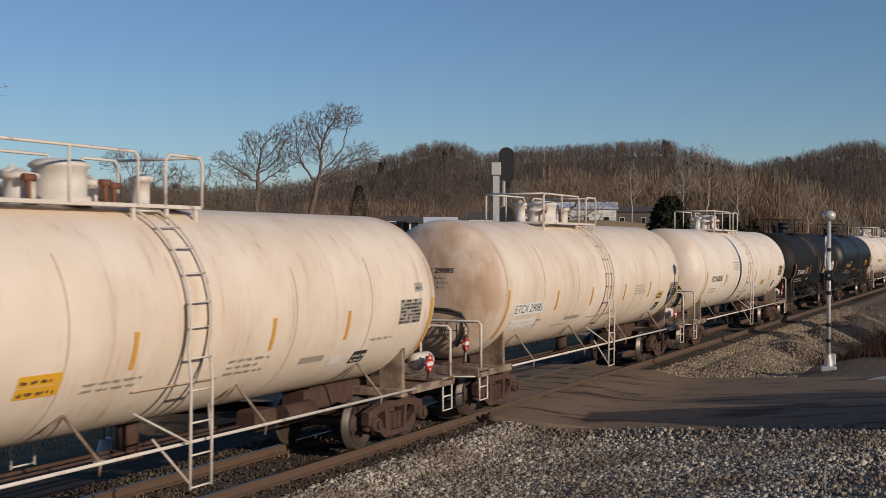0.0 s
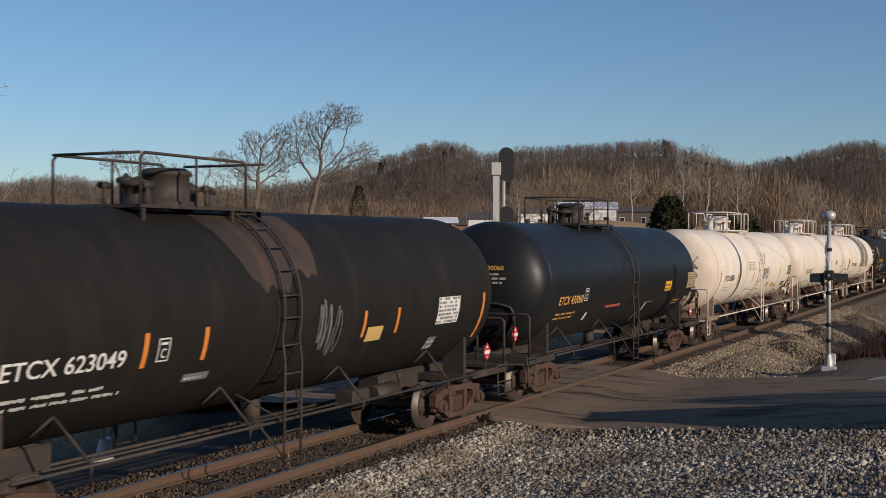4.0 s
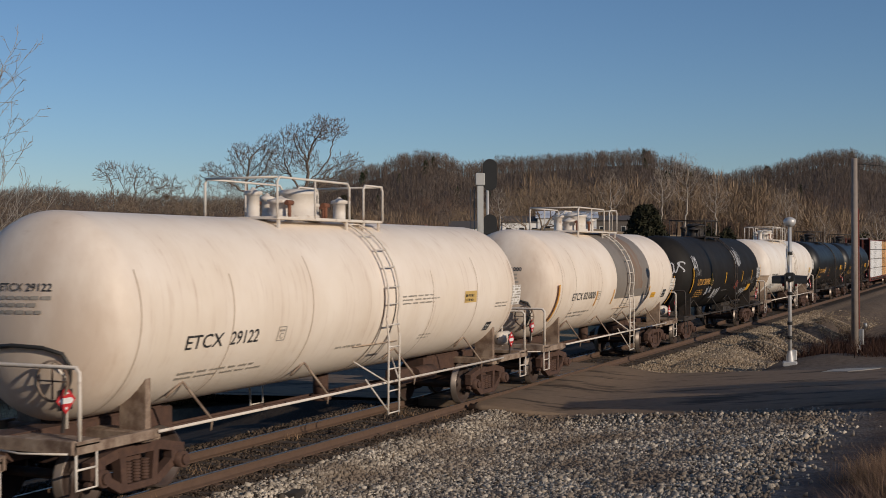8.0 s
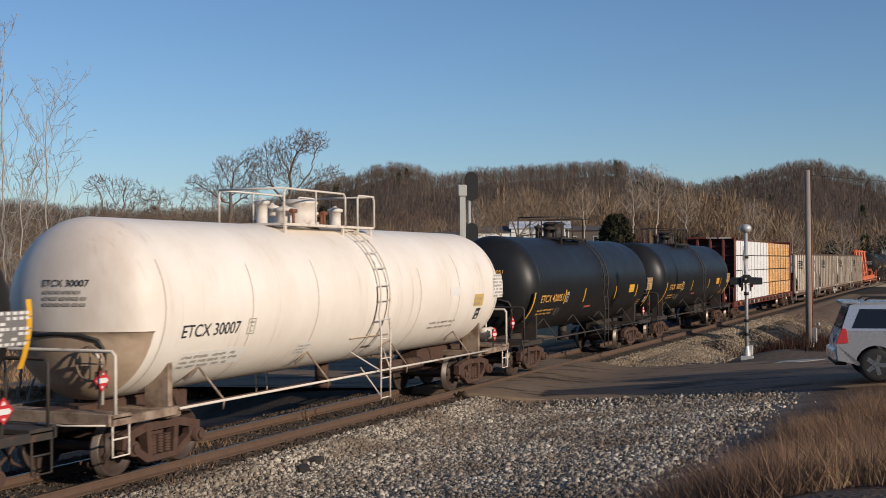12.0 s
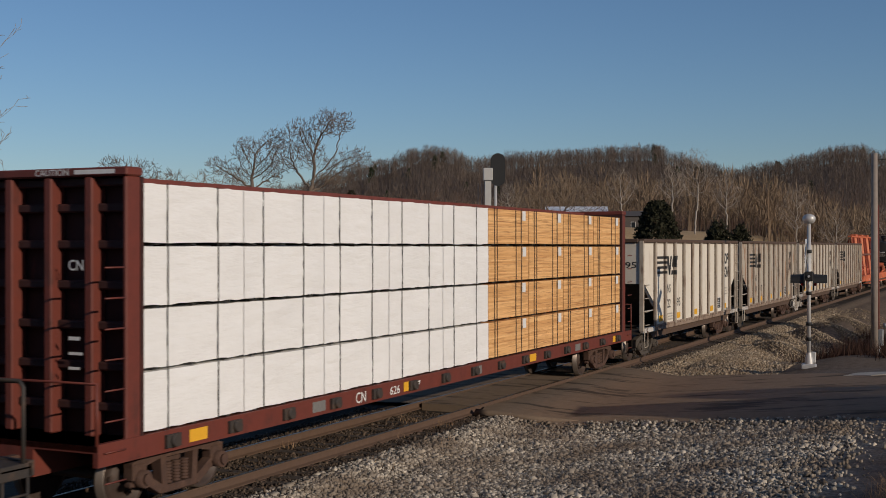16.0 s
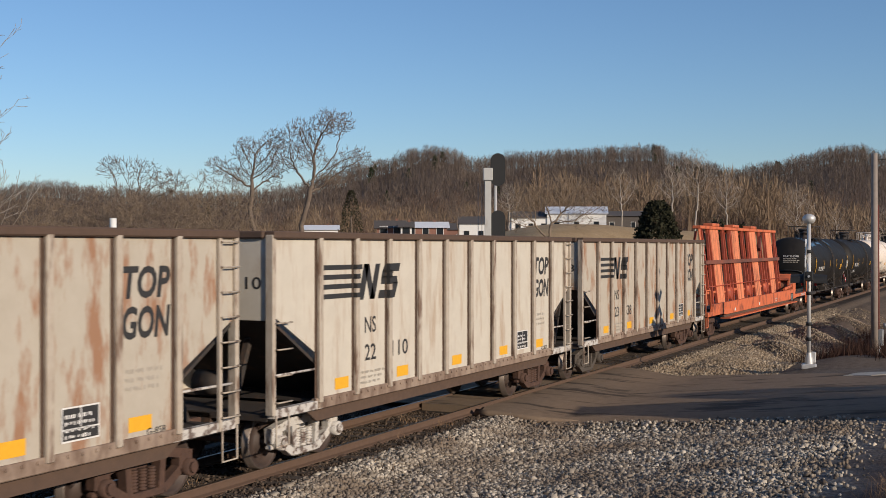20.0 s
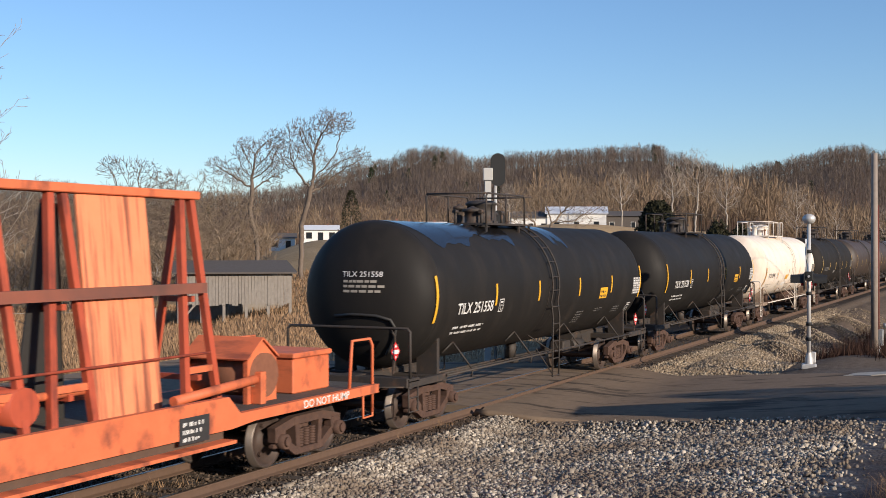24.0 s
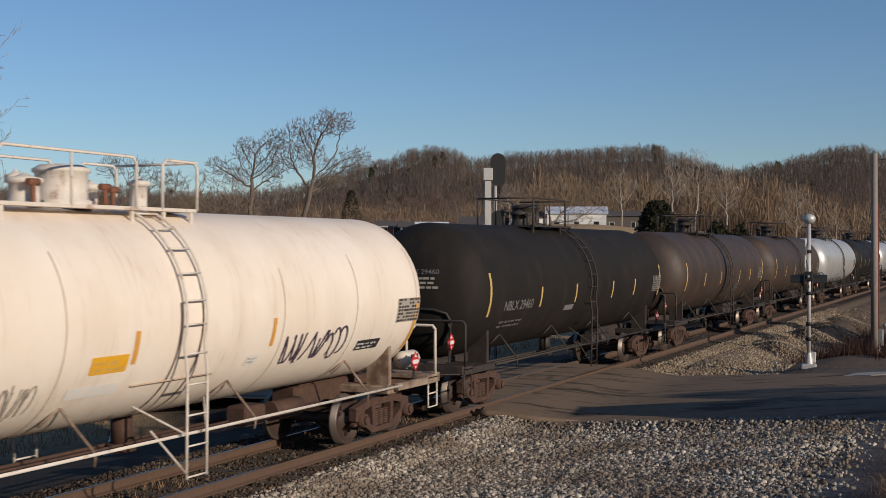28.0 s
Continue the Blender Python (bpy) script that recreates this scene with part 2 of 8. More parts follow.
M["truck_white"] = surface("white_painted_cast_steel", (0.55, 0.52, 0.48), (0.42, 0.38, 0.33), 0.75, scale=9.0, stain=(0.10, 0.06, 0.045), stain_at=(0.5, 0.6), stain_scale=(3, 3, 3), stain_amount=0.9, relief=0.3)
def wrap_material():
    """Taut plastic sheet with slanting creases."""
    m, t, b = nodes_of("white_lumber_wrap")
    vec = tex_coord(t, (1, 1, 1))
    rot = t.nodes.new("ShaderNodeMapping")
    rot.inputs["Rotation"].default_value = (0, radians(38), 0)
    rot.inputs["Scale"].default_value = (0.7, 1.0, 3.2)
    t.links.new(vec, rot.inputs["Vector"])
    crease = noise_tex(t, rot.outputs[0], 1.3, 4, 0.55)
    col = blend(t, ramp(t, noise_tex(t, vec, 0.8, 4), 0.35, 0.7), (0.88, 0.87, 0.85), (0.82, 0.81, 0.79))
    t.links.new(col, b.inputs["Base Color"])
    b.inputs["Roughness"].default_value = 0.42
    bump(t, b, blend(t, 0.35, crease, noise_tex(t, vec, 2.2, 3)), 0.5, 0.1)
    return m


M["wrap"] = wrap_material()
M["strap"] = surface("dark_strap", (0.03, 0.028, 0.026), None, 0.6, scale=9.0, relief=0.05)
M["tag"] = surface("white_paper_tag", (0.75, 0.74, 0.72), None, 0.7, scale=14.0, relief=0.02)
M["iron_grey"] = surface("galvanised_steel", (0.36, 0.36, 0.35), (0.26, 0.26, 0.25), 0.5, 0.5, scale=7.0, relief=0.1)
M["mast_silver"] = surface("aluminium_paint", (0.55, 0.54, 0.52), (0.38, 0.36, 0.34), 0.5, 0.3, scale=7.0, relief=0.1)
M["post_grey"] = surface("pale_grey_enamel", (0.50, 0.49, 0.46), (0.42, 0.40, 0.37), 0.6, scale=5.0, stain=(0.3, 0.24, 0.18), stain_at=(0.58, 0.75), relief=0.05)
M["signal_black"] = surface("matt_black_paint", (0.012, 0.012, 0.012), (0.02, 0.02, 0.02), 0.7, scale=7.0, relief=0.05)

# ---- tools ----
class Mesh:
    """Collects vertices and faces for one mesh."""

    def __init__(self):
        self.v, self.f, self.smooth = [], [], []

    def add(self, verts, faces, smooth=False):
        o = len(self.v)
        self.v += [tuple(p) for p in verts]
        self.f += [tuple(i + o for i in q) for q in faces]
        self.smooth += [smooth] * len(faces)
        return self

    def box(self, x0, x1, y0, y1, z0, z1, bevel=0.0):
        if bevel:
            b = bevel
            rings = []
            for z, i in ((z0, b), (z0 + b, 0), (z1 - b, 0), (z1, b)):
                rings.append([(x0 + i + b, y0 + i, z), (x1 - i - b, y0 + i, z), (x1 - i, y0 + i + b, z), (x1 - i, y1 - i - b, z),
                              (x1 - i - b, y1 - i, z), (x0 + i + b, y1 - i, z), (x0 + i, y1 - i - b, z), (x0 + i, y0 + i + b, z)])
            vs = [p for r in rings for p in r]
            fs = [(r * 8 + k, r * 8 + (k + 1) % 8, r * 8 + 8 + (k + 1) % 8, r * 8 + 8 + k) for r in range(3) for k in range(8)]
            fs += [tuple(range(7, -1, -1)), tuple(range(24, 32))]
            return self.add(vs, fs)
        vs = [(x, y, z) for z in (z0, z1) for y in (y0, y1) for x in (x0, x1)]
        return self.add(vs, [(0, 2, 3, 1), (4, 5, 7, 6), (0, 1, 5, 4), (2, 6, 7, 3), (0, 4, 6, 2), (1, 3, 7, 5)])

    def beam(self, p, q, w, h, up=(0, 0, 1)):
        """A square bar from p to q; w across, h along up."""
        p, q = Vector(p), Vector(q)
        d = (q - p).normalized()
        s = d.cross(Vector(up))
        s = s.normalized() if s.length > 1e-4 else Vector((1, 0, 0))
        u = s.cross(d).normalized()
        vs = [e + s * (a * w / 2) + u * (b * h / 2) for e in (p, q) for a, b in ((-1, -1), (1, -1), (1, 1), (-1, 1))]
        return self.add(vs, [(0, 3, 2, 1), (4, 5, 6, 7), (0, 1, 5, 4), (1, 2, 6, 5), (2, 3, 7, 6), (3, 0, 4, 7)])

    def rod(self, p, q, r, n=8, r2=None, caps=True):
        p, q = Vector(p), Vector(q)
        d = (q - p).normalized()
        s = d.orthogonal().normalized()
        u = d.cross(s)
        r2 = r if r2 is None else r2
        vs = []
        for e, rr in ((p, r), (q, r2)):
            vs += [e + (s * math.cos(2 * math.pi * k / n) + u * math.sin(2 * math.pi * k / n)) * rr for k in range(n)]
        self.add(vs, [(k, (k + 1) % n, n + (k + 1) % n, n + k) for k in range(n)], True)
        if caps:
            o = len(self.v) - 2 * n
            self.f += [tuple(o + k for k in range(n - 1, -1, -1)), tuple(o + n + k for k in range(n))]
            self.smooth += [False, False]
        return self

    def tube(self, pts, r, n=6):
        """A bent pipe through pts."""
        pts = [Vector(p) for p in pts]
        vs, fs = [], []
        s = None
        for i, p in enumerate(pts):
            d = ((pts[i] - pts[i - 1]).normalized() if i else Vector()) + ((pts[i + 1] - pts[i]).normalized() if i + 1 < len(pts) else Vector())
            d = d.normalized()
            s = (s - d * s.dot(d)).normalized() if s else d.orthogonal().normalized()
            u = d.cross(s)
            vs += [p + (s * math.cos(2 * math.pi * k / n) + u * math.sin(2 * math.pi * k / n)) * r for k in range(n)]
        for i in range(len(pts) - 1):
            fs += [(i * n + k, i * n + (k + 1) % n, (i + 1) * n + (k + 1) % n, (i + 1) * n + k) for k in range(n)]
        fs += [tuple(range(n - 1, -1, -1)), tuple((len(pts) - 1) * n + k for k in range(n))]
        return self.add(vs, fs, True)

    def lathe(self, profile, axis="x", n=48, centre=(0, 0, 0), close=True):
        """Profile: (along, radius) pairs, turned round an axis."""
        vs, fs = [], []
        for a, r in profile:
            for k in range(n):
                c, s = math.cos(2 * math.pi * k / n) * r, math.sin(2 * math.pi * k / n) * r
                p = {"x": (a, c, s), "y": (s, a, c), "z": (c, s, a)}[axis]
                vs.append((p[0] + centre[0], p[1] + centre[1], p[2] + centre[2]))
        for i in range(len(profile) - 1):
            fs += [(i * n + k, i * n + (k + 1) % n, (i + 1) * n + (k + 1) % n, (i + 1) * n + k) for k in range(n)]
        if close:
            fs += [tuple(range(n - 1, -1, -1)), tuple((len(profile) - 1) * n + k for k in range(n))]
        return self.add(vs, fs, True)

    def slab(self, outline, y0, y1):
        """An outline in x, z, pushed out from y0 to y1."""
        n = len(outline)
        vs = [(x, y0, z) for x, z in outline] + [(x, y1, z) for x, z in outline]
        return self.add(vs, [tuple(range(n)), tuple(range(2 * n - 1, n - 1, -1))] + [(k, k + n, (k + 1) % n + n, (k + 1) % n) for k in range(n)])

    def patch(self, x0, x1, h0, h1, r, zc, n=6, nx=1):
        """A sheet on the -y side of a tank of radius r whose axis is at zc; h: height along the shell from the axis."""
        vs = [(x0 + (x1 - x0) * i / nx, -r * math.cos((h0 + (h1 - h0) * k / n) / r), zc + r * math.sin((h0 + (h1 - h0) * k / n) / r))
              for k in range(n + 1) for i in range(nx + 1)]
        w = nx + 1
        return self.add(vs, [(k * w + i, k * w + i + 1, (k + 1) * w + i + 1, (k + 1) * w + i) for k in range(n) for i in range(nx)], True)

    def data(self, name, material, fix=True):
        me = bpy.data.meshes.new(name)
        me.from_pydata(self.v, [], self.f)
        me.polygons.foreach_set("use_smooth", self.smooth)
        if fix:
            bm = bmesh.new()
            bm.from_mesh(me)
            bmesh.ops.recalc_face_normals(bm, faces=bm.faces)
            bm.to_mesh(me)
            bm.free()
        me.materials.append(M[material] if isinstance(material, str) else material)
        return me


def part(name, mesh, material, parent, label="", at=None, fix=True):
    """One mesh object under a thing or a part; mesh is a Mesh or finished mesh data."""
    ob = new(name, mesh.data(name, material, fix) if isinstance(mesh, Mesh) else mesh)
    ob.parent = parent
    if at is not None:
        ob.matrix_basis = at if isinstance(at, Matrix) else Matrix.Translation(at)
    if label:
        ob["label"] = label
    return ob


def thing(name, m, label, category, group="", mesh=None, material=None, fix=True, kind=""):
    ob = new(name, mesh.data(name, material, fix) if isinstance(mesh, Mesh) else mesh)
    ob.matrix_basis = m if isinstance(m, Matrix) else Matrix.Translation(m)
    return tagged(ob, label, category, group, kind)


MOVERS = []      # top-level things of the train: (object, pose at the start)
WHEELS = []      # wheelsets that roll


def moving(ob, u, y=0.0, z=0.0):
    ob.matrix_basis = pose(u, y, z)
    MOVERS.append((ob, u, y, z))
    return ob


def letters(text, height, width=None, lean=0.0, bold=0.012):
    """Flat lettering as a Mesh in x, z, its left foot at the origin; width stretches it."""
    cu = bpy.data.curves.new("lettering", "FONT")
    cu.body, cu.size, cu.shear, cu.resolution_u = text, height / 0.73, lean, 3
    cu.fill_mode = "FRONT"
    cu.offset = bold * height
    ob = bpy.data.objects.new("lettering", cu)
    me = bpy.data.meshes.new_from_object(ob)
    vs = [(v.co.x, v.co.y) for v in me.vertices]
    fs = [tuple(p.vertices) for p in me.polygons]
    bpy.data.objects.remove(ob)
    bpy.data.curves.remove(cu)
    bpy.data.meshes.remove(me)
    lo, hi = min(v[0] for v in vs), max(v[0] for v in vs)
    k = (width / (hi - lo)) if width else 1.0
    out = Mesh()
    out.add([((x - lo) * k, 0, y) for x, y in vs], fs)
    return out


def on_tank(mesh, x, h, r, zc):
    """Bends flat lettering round the -y side of a tank."""
    bm = bmesh.new()
    me = bpy.data.meshes.new("flat")
    me.from_pydata(mesh.v, [], mesh.f)
    bm.from_mesh(me)
    bpy.data.meshes.remove(me)
    top = max(v[2] for v in mesh.v)
    for k in range(1, 5):
        geo = bm.verts[:] + bm.edges[:] + bm.faces[:]
        bmesh.ops.bisect_plane(bm, geom=geo, plane_co=(0, 0, top * k / 5), plane_no=(0, 0, 1))
    out = Mesh()
    bm.verts.index_update()
    out.add([(v.co.x + x, -r * math.cos((h + v.co.z) / r), zc + r * math.sin((h + v.co.z) / r)) for v in bm.verts],
            [tuple(v.index for v in f.verts) for f in bm.faces])
    bm.free()
    return out


def bars(mesh, x0, x1, h0, h1, rows, r, zc, rng, fill=0.75, flat=None):
    """Unreadable writing: short bars in rows on a tank's side (or on a flat side at y = flat)."""
    step = (h1 - h0) / rows
    for k in range(rows):
        x, end = x0, x1 - rng.uniform(0, 0.25) * (x1 - x0)
        while x < end:
            w = min(rng.uniform(0.1, 0.3) * max(0.5, (x1 - x0)), end - x)
            b = h0 + k * step
            tall = step * fill * 0.62
            lw = max(0.03, tall * 0.75)
            for i in range(max(1, int(w * 0.86 / lw))):
                xa = x + i * lw
                lo, hi = b + tall * rng.choice((0, 0, 0.25)), b + tall * rng.choice((1, 1, 0.8))
                if flat is None:
                    mesh.patch(xa, xa + lw * 0.72, lo, hi, r, zc, 1)
                else:
                    mesh.add([(xa, flat, lo), (xa + lw * 0.72, flat, lo), (xa + lw * 0.72, flat, hi), (xa, flat, hi)], [(0, 1, 2, 3)])
            x += w
    return mesh


def scrawl(mesh, x0, x1, h0, h1, r, zc, rng, strokes, width, flat=None):
    """Spray-painted loops and strokes as thin ribbons on a tank's side."""
    for k in range(strokes):
        cx = x0 + (x1 - x0) * (k + 0.5) / strokes
        hw, hh = (x1 - x0) / strokes * rng.uniform(0.5, 0.9), (h1 - h0) * rng.uniform(0.35, 0.5)
        hc = (h0 + h1) / 2 + rng.uniform(-0.1, 0.1) * (h1 - h0)
        a, b, ph = rng.choice((1, 1, 2)), rng.choice((1, 2, 2, 3)), rng.uniform(0, 6.28)
        pts = [(cx + hw * math.sin(a * s + ph) * 0.8, hc + hh * math.sin(b * s + 1.3 * ph)) for s in [i * 0.22 for i in range(rng.randint(14, 26))]]
        L, R = [], []
        for i, (x, h) in enumerate(pts):
            x2, h2 = pts[min(i + 1, len(pts) - 1)]
            x1_, h1_ = pts[max(i - 1, 0)]
            dx, dh = x2 - x1_, h2 - h1_
            n = math.hypot(dx, dh) or 1
            L.append((x - dh / n * width / 2, h + dx / n * width / 2))
            R.append((x + dh / n * width / 2, h - dx / n * width / 2))
        rr = r + 0.001 * k
        put = (lambda p: (p[0], -rr * math.cos(p[1] / rr), zc + rr * math.sin(p[1] / rr))) if flat is None else (lambda p: (p[0], flat - 0.001 * k, p[1]))
        vs = [put(p) for q in zip(L, R) for p in q]
        mesh.add(vs, [(2 * i, 2 * i + 1, 2 * i + 3, 2 * i + 2) for i in range(len(pts) - 1)])
    return mesh

# ---- ground ----
RNG = random.Random(11)

def smooth(a, b, x):
    t = min(1.0, max(0.0, (x - a) / (b - a)))
    return t * t * (3 - 2 * t)


def mix(a, b, t):
    return a + (b - a) * t


# skyline of the hills: azimuth in degrees from +x towards +y, height of the ground over the far ridge
# up to -30 degrees: an unseen ridge, added to block low sky light
RIDGE = [(-180, 40), (-165, 66), (-60, 66), (-30, 50), (-14, 24), (-5, 22), (2, 24), (5.43, 24), (6.56, 25.7), (7.38, 25.5), (8.7, 23.1), (10.03, 20.6), (10.91, 20.2), (11.82, 18.4), (13.09, 21), (14.35, 24.1), (15.47, 27.1), (17.59, 26.7), (19.17, 25.9), (20.34, 25.4), (22.29, 25.4), (23.36, 24.9), (24.17, 24.9), (24.97, 28.1), (25.86, 29.1), (27.12, 27.3), (28.11, 24), (29.26, 22.5), (30.32, 19.6), (32.45, 16.1), (35.07, 16.4), (38.17, 16.7), (40.69, 17.5), (41.93, 18.5), (42.6, 19.4), (43.64, 20), (44.53, 19.1), (45.56, 17.5), (47.5, 14), (52, 11), (60, 8), (120, 14), (180, 40)]


def ridge(az):
    for (a, h), (b, k) in zip(RIDGE, RIDGE[1:]):
        if a <= az <= b:
            return mix(h, k, smooth(a, b, az))
    return 8.0


def road_z(y):
    """The road climbs from the rails to the level of the bank."""
    if y < 0:
        return mix(-0.06, -0.16, smooth(-1.2, -3.0, y)) + 0.10 * max(0.0, -3.0 - y) - 0.06 * max(0.0, -11.5 - y)
    return mix(-0.06, -0.9, smooth(1.5, 12.0, y))


def road_edges(y):
    """Near and far edge of the road at y."""
    bend = 0.5 * max(0.0, -y - 13.0)
    return 25.4 - 0.13 * max(0.0, -y - 1.0) + bend, bend + 36.6 - 0.42 * max(0.0, min(9.0, -y - 1.2))


def rise(az):
    """How far the fields beyond the track climb, by direction."""
    return mix(1.6, mix(7.2, 5.5, smooth(20, 25, az)), smooth(37, 31, az)) if az > 20 else 7.2


# the plan of fields and hills is drawn on a short radius and laid out to its true distance
NEAR_R = (130.0, 170.0, 235.0, 430.0, 2000.0)
TRUE_R = (130.0, 285.0, 470.0, 1010.0, 4700.0)


def far_r(r):
    return float(np.interp(r, NEAR_R, TRUE_R)) if r > 130 else r


def gz(x, y):
    """Height of the ground."""
    r = math.hypot(x, y + 12.05)
    if r <= 130:
        return lie_of(x, y)
    k = float(np.interp(r, TRUE_R, NEAR_R)) / r
    return 3.67 + (lie_of(x * k, (y + 12.05) * k - 12.05) - 3.67) / k


def lie_of(x, y):
    """Height of the ground on the short plan."""
    r, az = math.hypot(x, y + 12.05), math.degrees(math.atan2(y + 12.05, x))
    a = abs(y)
    bed = mix(-0.2, -0.62, smooth(1.75, 3.2, a))
    if y < 0:
        yard = -0.36 + 0.15 * smooth(-3.5, -6.0, y) + 0.62 * smooth(-4.5, -11.0, y)
        if x > 34:
            past = smooth(34, 38, x)
            berm = 0.28 * math.exp(-((y + 3.6) / 1.3) ** 2) * smooth(36, 40, x) * smooth(62, 45, x)
            hollow = -1.15 * math.exp(-((y + 6.9) / 2.2) ** 2) * smooth(40, 47, x)
            past_z = -0.32 + 0.55 * smooth(-4.5, -7.5, y) + berm + hollow
            yard = mix(yard, past_z, past)
        lie = mix(bed, yard, smooth(1.8, 2.7, a))
        bank = smooth(-8.6 - 0.03 * max(0, x), -12.5 - 0.10 * max(0, x), y)
        lie = mix(lie, mix(1.9, 0.8, smooth(3, 12, x)), bank * smooth(36, 20, x))
        if x > 40:
            ruts = 0.24 * (math.sin(x * 0.95 - y * 1.25 + 0.5 * math.sin(x * 0.31)) + 0.4 * math.sin(x * 2.1 - y * 2.3)) * smooth(42, 47, x) * smooth(105, 80, x)
            lie += ruts * smooth(2.4, 3.4, a) * smooth(9, 6, a)
    else:
        lie = mix(bed, -1.2, smooth(3.0, 9.0, a))
    e0, e1 = road_edges(y)
    on_road = smooth(e0 - 0.7, e0 + 0.1, x) * smooth(e1 + 0.7, e1 - 0.1, x) * smooth(22, 14, y)
    lie = mix(lie, road_z(y) - 0.08, on_road * smooth(1.2, 1.6, a))
    lie += rise(az) * smooth(58, 135, r) * smooth(4, 30, y) if az < 36 else rise(az) * smooth(80, 160, r)
    lie += ridge(az) * smooth(210, 430, r) * 1
    if r > 25:
        lie += noise.noise(Vector((x * 0.02, y * 0.02, 0))) * 0.6 * smooth(25, 80, r) * smooth(8, 20, a)
    return lie


def ground_sheet():
    xs = [-2500, -1200, -600, -300, -150, -80, -40] + [-30 + 2 * i for i in range(20)] + [10 + 0.5 * i for i in range(100)] + [60 + 2 * i for i in range(50)] + [160 + 12 * i for i in range(90)] + [1260, 1400, 1700, 2100, 2600]
    ys = [-2500, -1200, -600, -300, -150, -80, -50, -36, -26] + [-20 + 0.5 * i for i in range(30)] + [-5 + 0.2 * i for i in range(50)] + [5 + 1.0 * i for i in range(30)] + [35 + 5 * i for i in range(20)] + [136 + 10 * i for i in range(90)] + [1060, 1200, 1600, 2600]
    m = Mesh()
    w = len(xs)
    vs = [(x, y, gz(x, y)) for y in ys for x in xs]
    m.add(vs, [(j * w + i, j * w + i + 1, (j + 1) * w + i + 1, (j + 1) * w + i) for j in range(len(ys) - 1) for i in range(w - 1)], True)
    return m


def ground_material():
    m, t, b = nodes_of("ground_cover")
    tc = t.nodes.new("ShaderNodeTexCoord")
    sep = t.nodes.new("ShaderNodeSeparateXYZ")
    t.links.new(tc.outputs["Object"], sep.inputs[0])
    pos = tc.outputs["Object"]

    def gate(out, lo, hi):
        mr = t.nodes.new("ShaderNodeMapRange")
        mr.interpolation_type = "SMOOTHSTEP"
        mr.inputs["From Min"].default_value, mr.inputs["From Max"].default_value = lo, hi
        t.links.new(out, mr.inputs["Value"])
        return mr.outputs[0]

    def times(a, c):
        n = t.nodes.new("ShaderNodeMath")
        n.operation = "MULTIPLY"
        for s, v in zip(n.inputs, (a, c)):
            if isinstance(v, float):
                s.default_value = v
            else:
                t.links.new(v, s)
        return n.outputs[0]
    wob = noise_tex(t, pos, 0.9, 4)
    add = t.nodes.new("ShaderNodeMath")
    add.operation = "MULTIPLY_ADD"
    t.links.new(wob, add.inputs[0])
    add.inputs[1].default_value = 1.6
    t.links.new(sep.outputs["Y"], add.inputs[2])
    yw = add.outputs[0]
    grass = blend(t, ramp(t, noise_tex(t, pos, 0.35, 6), 0.35, 0.65), (0.48, 0.34, 0.19), (0.35, 0.24, 0.125))
    grass = blend(t, ramp(t, noise_tex(t, pos, 6.0, 4), 0.4, 0.7), grass, (0.26, 0.175, 0.09))
    soil = blend(t, ramp(t, noise_tex(t, pos, 2.5, 6), 0.35, 0.65), (0.13, 0.085, 0.06), (0.075, 0.05, 0.038))
    vor = t.nodes.new("ShaderNodeTexVoronoi")
    vor.inputs["Scale"].default_value = 16.0
    t.links.new(pos, vor.inputs["Vector"])
    stone = blend(t, ramp(t, vor.outputs["Color"], 0.2, 0.9), (0.11, 0.10, 0.09), (0.24, 0.22, 0.20))
    stone = blend(t, ramp(t, noise_tex(t, pos, 0.7, 5), 0.45, 0.7), stone, (0.13, 0.11, 0.095))
    dirt = blend(t, ramp(t, noise_tex(t, pos, 5.0, 6), 0.35, 0.65), (0.18, 0.135, 0.097), (0.10, 0.072, 0.052))
    # near side: gravel between the track and the weedy bank, soil past the road
    near = blend(t, gate(sep.outputs["X"], 34.5, 37.0), stone, dirt)
    near = blend(t, gate(yw, -8.6, -10.2), near, soil)
    # soil under and beyond the train, darkened to deepen the train's shadow
    shaded_soil = blend(t, ramp(t, noise_tex(t, pos, 3.0, 6), 0.35, 0.65), (0.030, 0.023, 0.018), (0.055, 0.042, 0.032))
    col = blend(t, gate(sep.outputs["Y"], -1.7, -1.3), near, shaded_soil)
    col = blend(t, gate(yw, 7.5, 11.0), col, grass)
    hill = blend(t, ramp(t, noise_tex(t, pos, 0.02, 6), 0.4, 0.6), (0.085, 0.061, 0.049), (0.058, 0.043, 0.035))
    ln = t.nodes.new("ShaderNodeVectorMath")
    ln.operation = "LENGTH"
    t.links.new(pos, ln.inputs[0])
    col = blend(t, gate(ln.outputs["Value"], 400.0, 480.0), col, hill)
    t.links.new(col, b.inputs["Base Color"])
    b.inputs["Roughness"].default_value = 0.95
    b.inputs["Specular IOR Level"].default_value = 0.2
    h = blend(t, 0.5, vor.outputs["Distance"], noise_tex(t, pos, 9.0, 5))
    bump(t, b, h, 0.6, 0.05)
    return m


M["ground"] = ground_material()
ground = thing("ground", Matrix(), "gravel, dry winter grass and wooded hills", "ground", mesh=ground_sheet(), material="ground", fix=False, kind="structure")


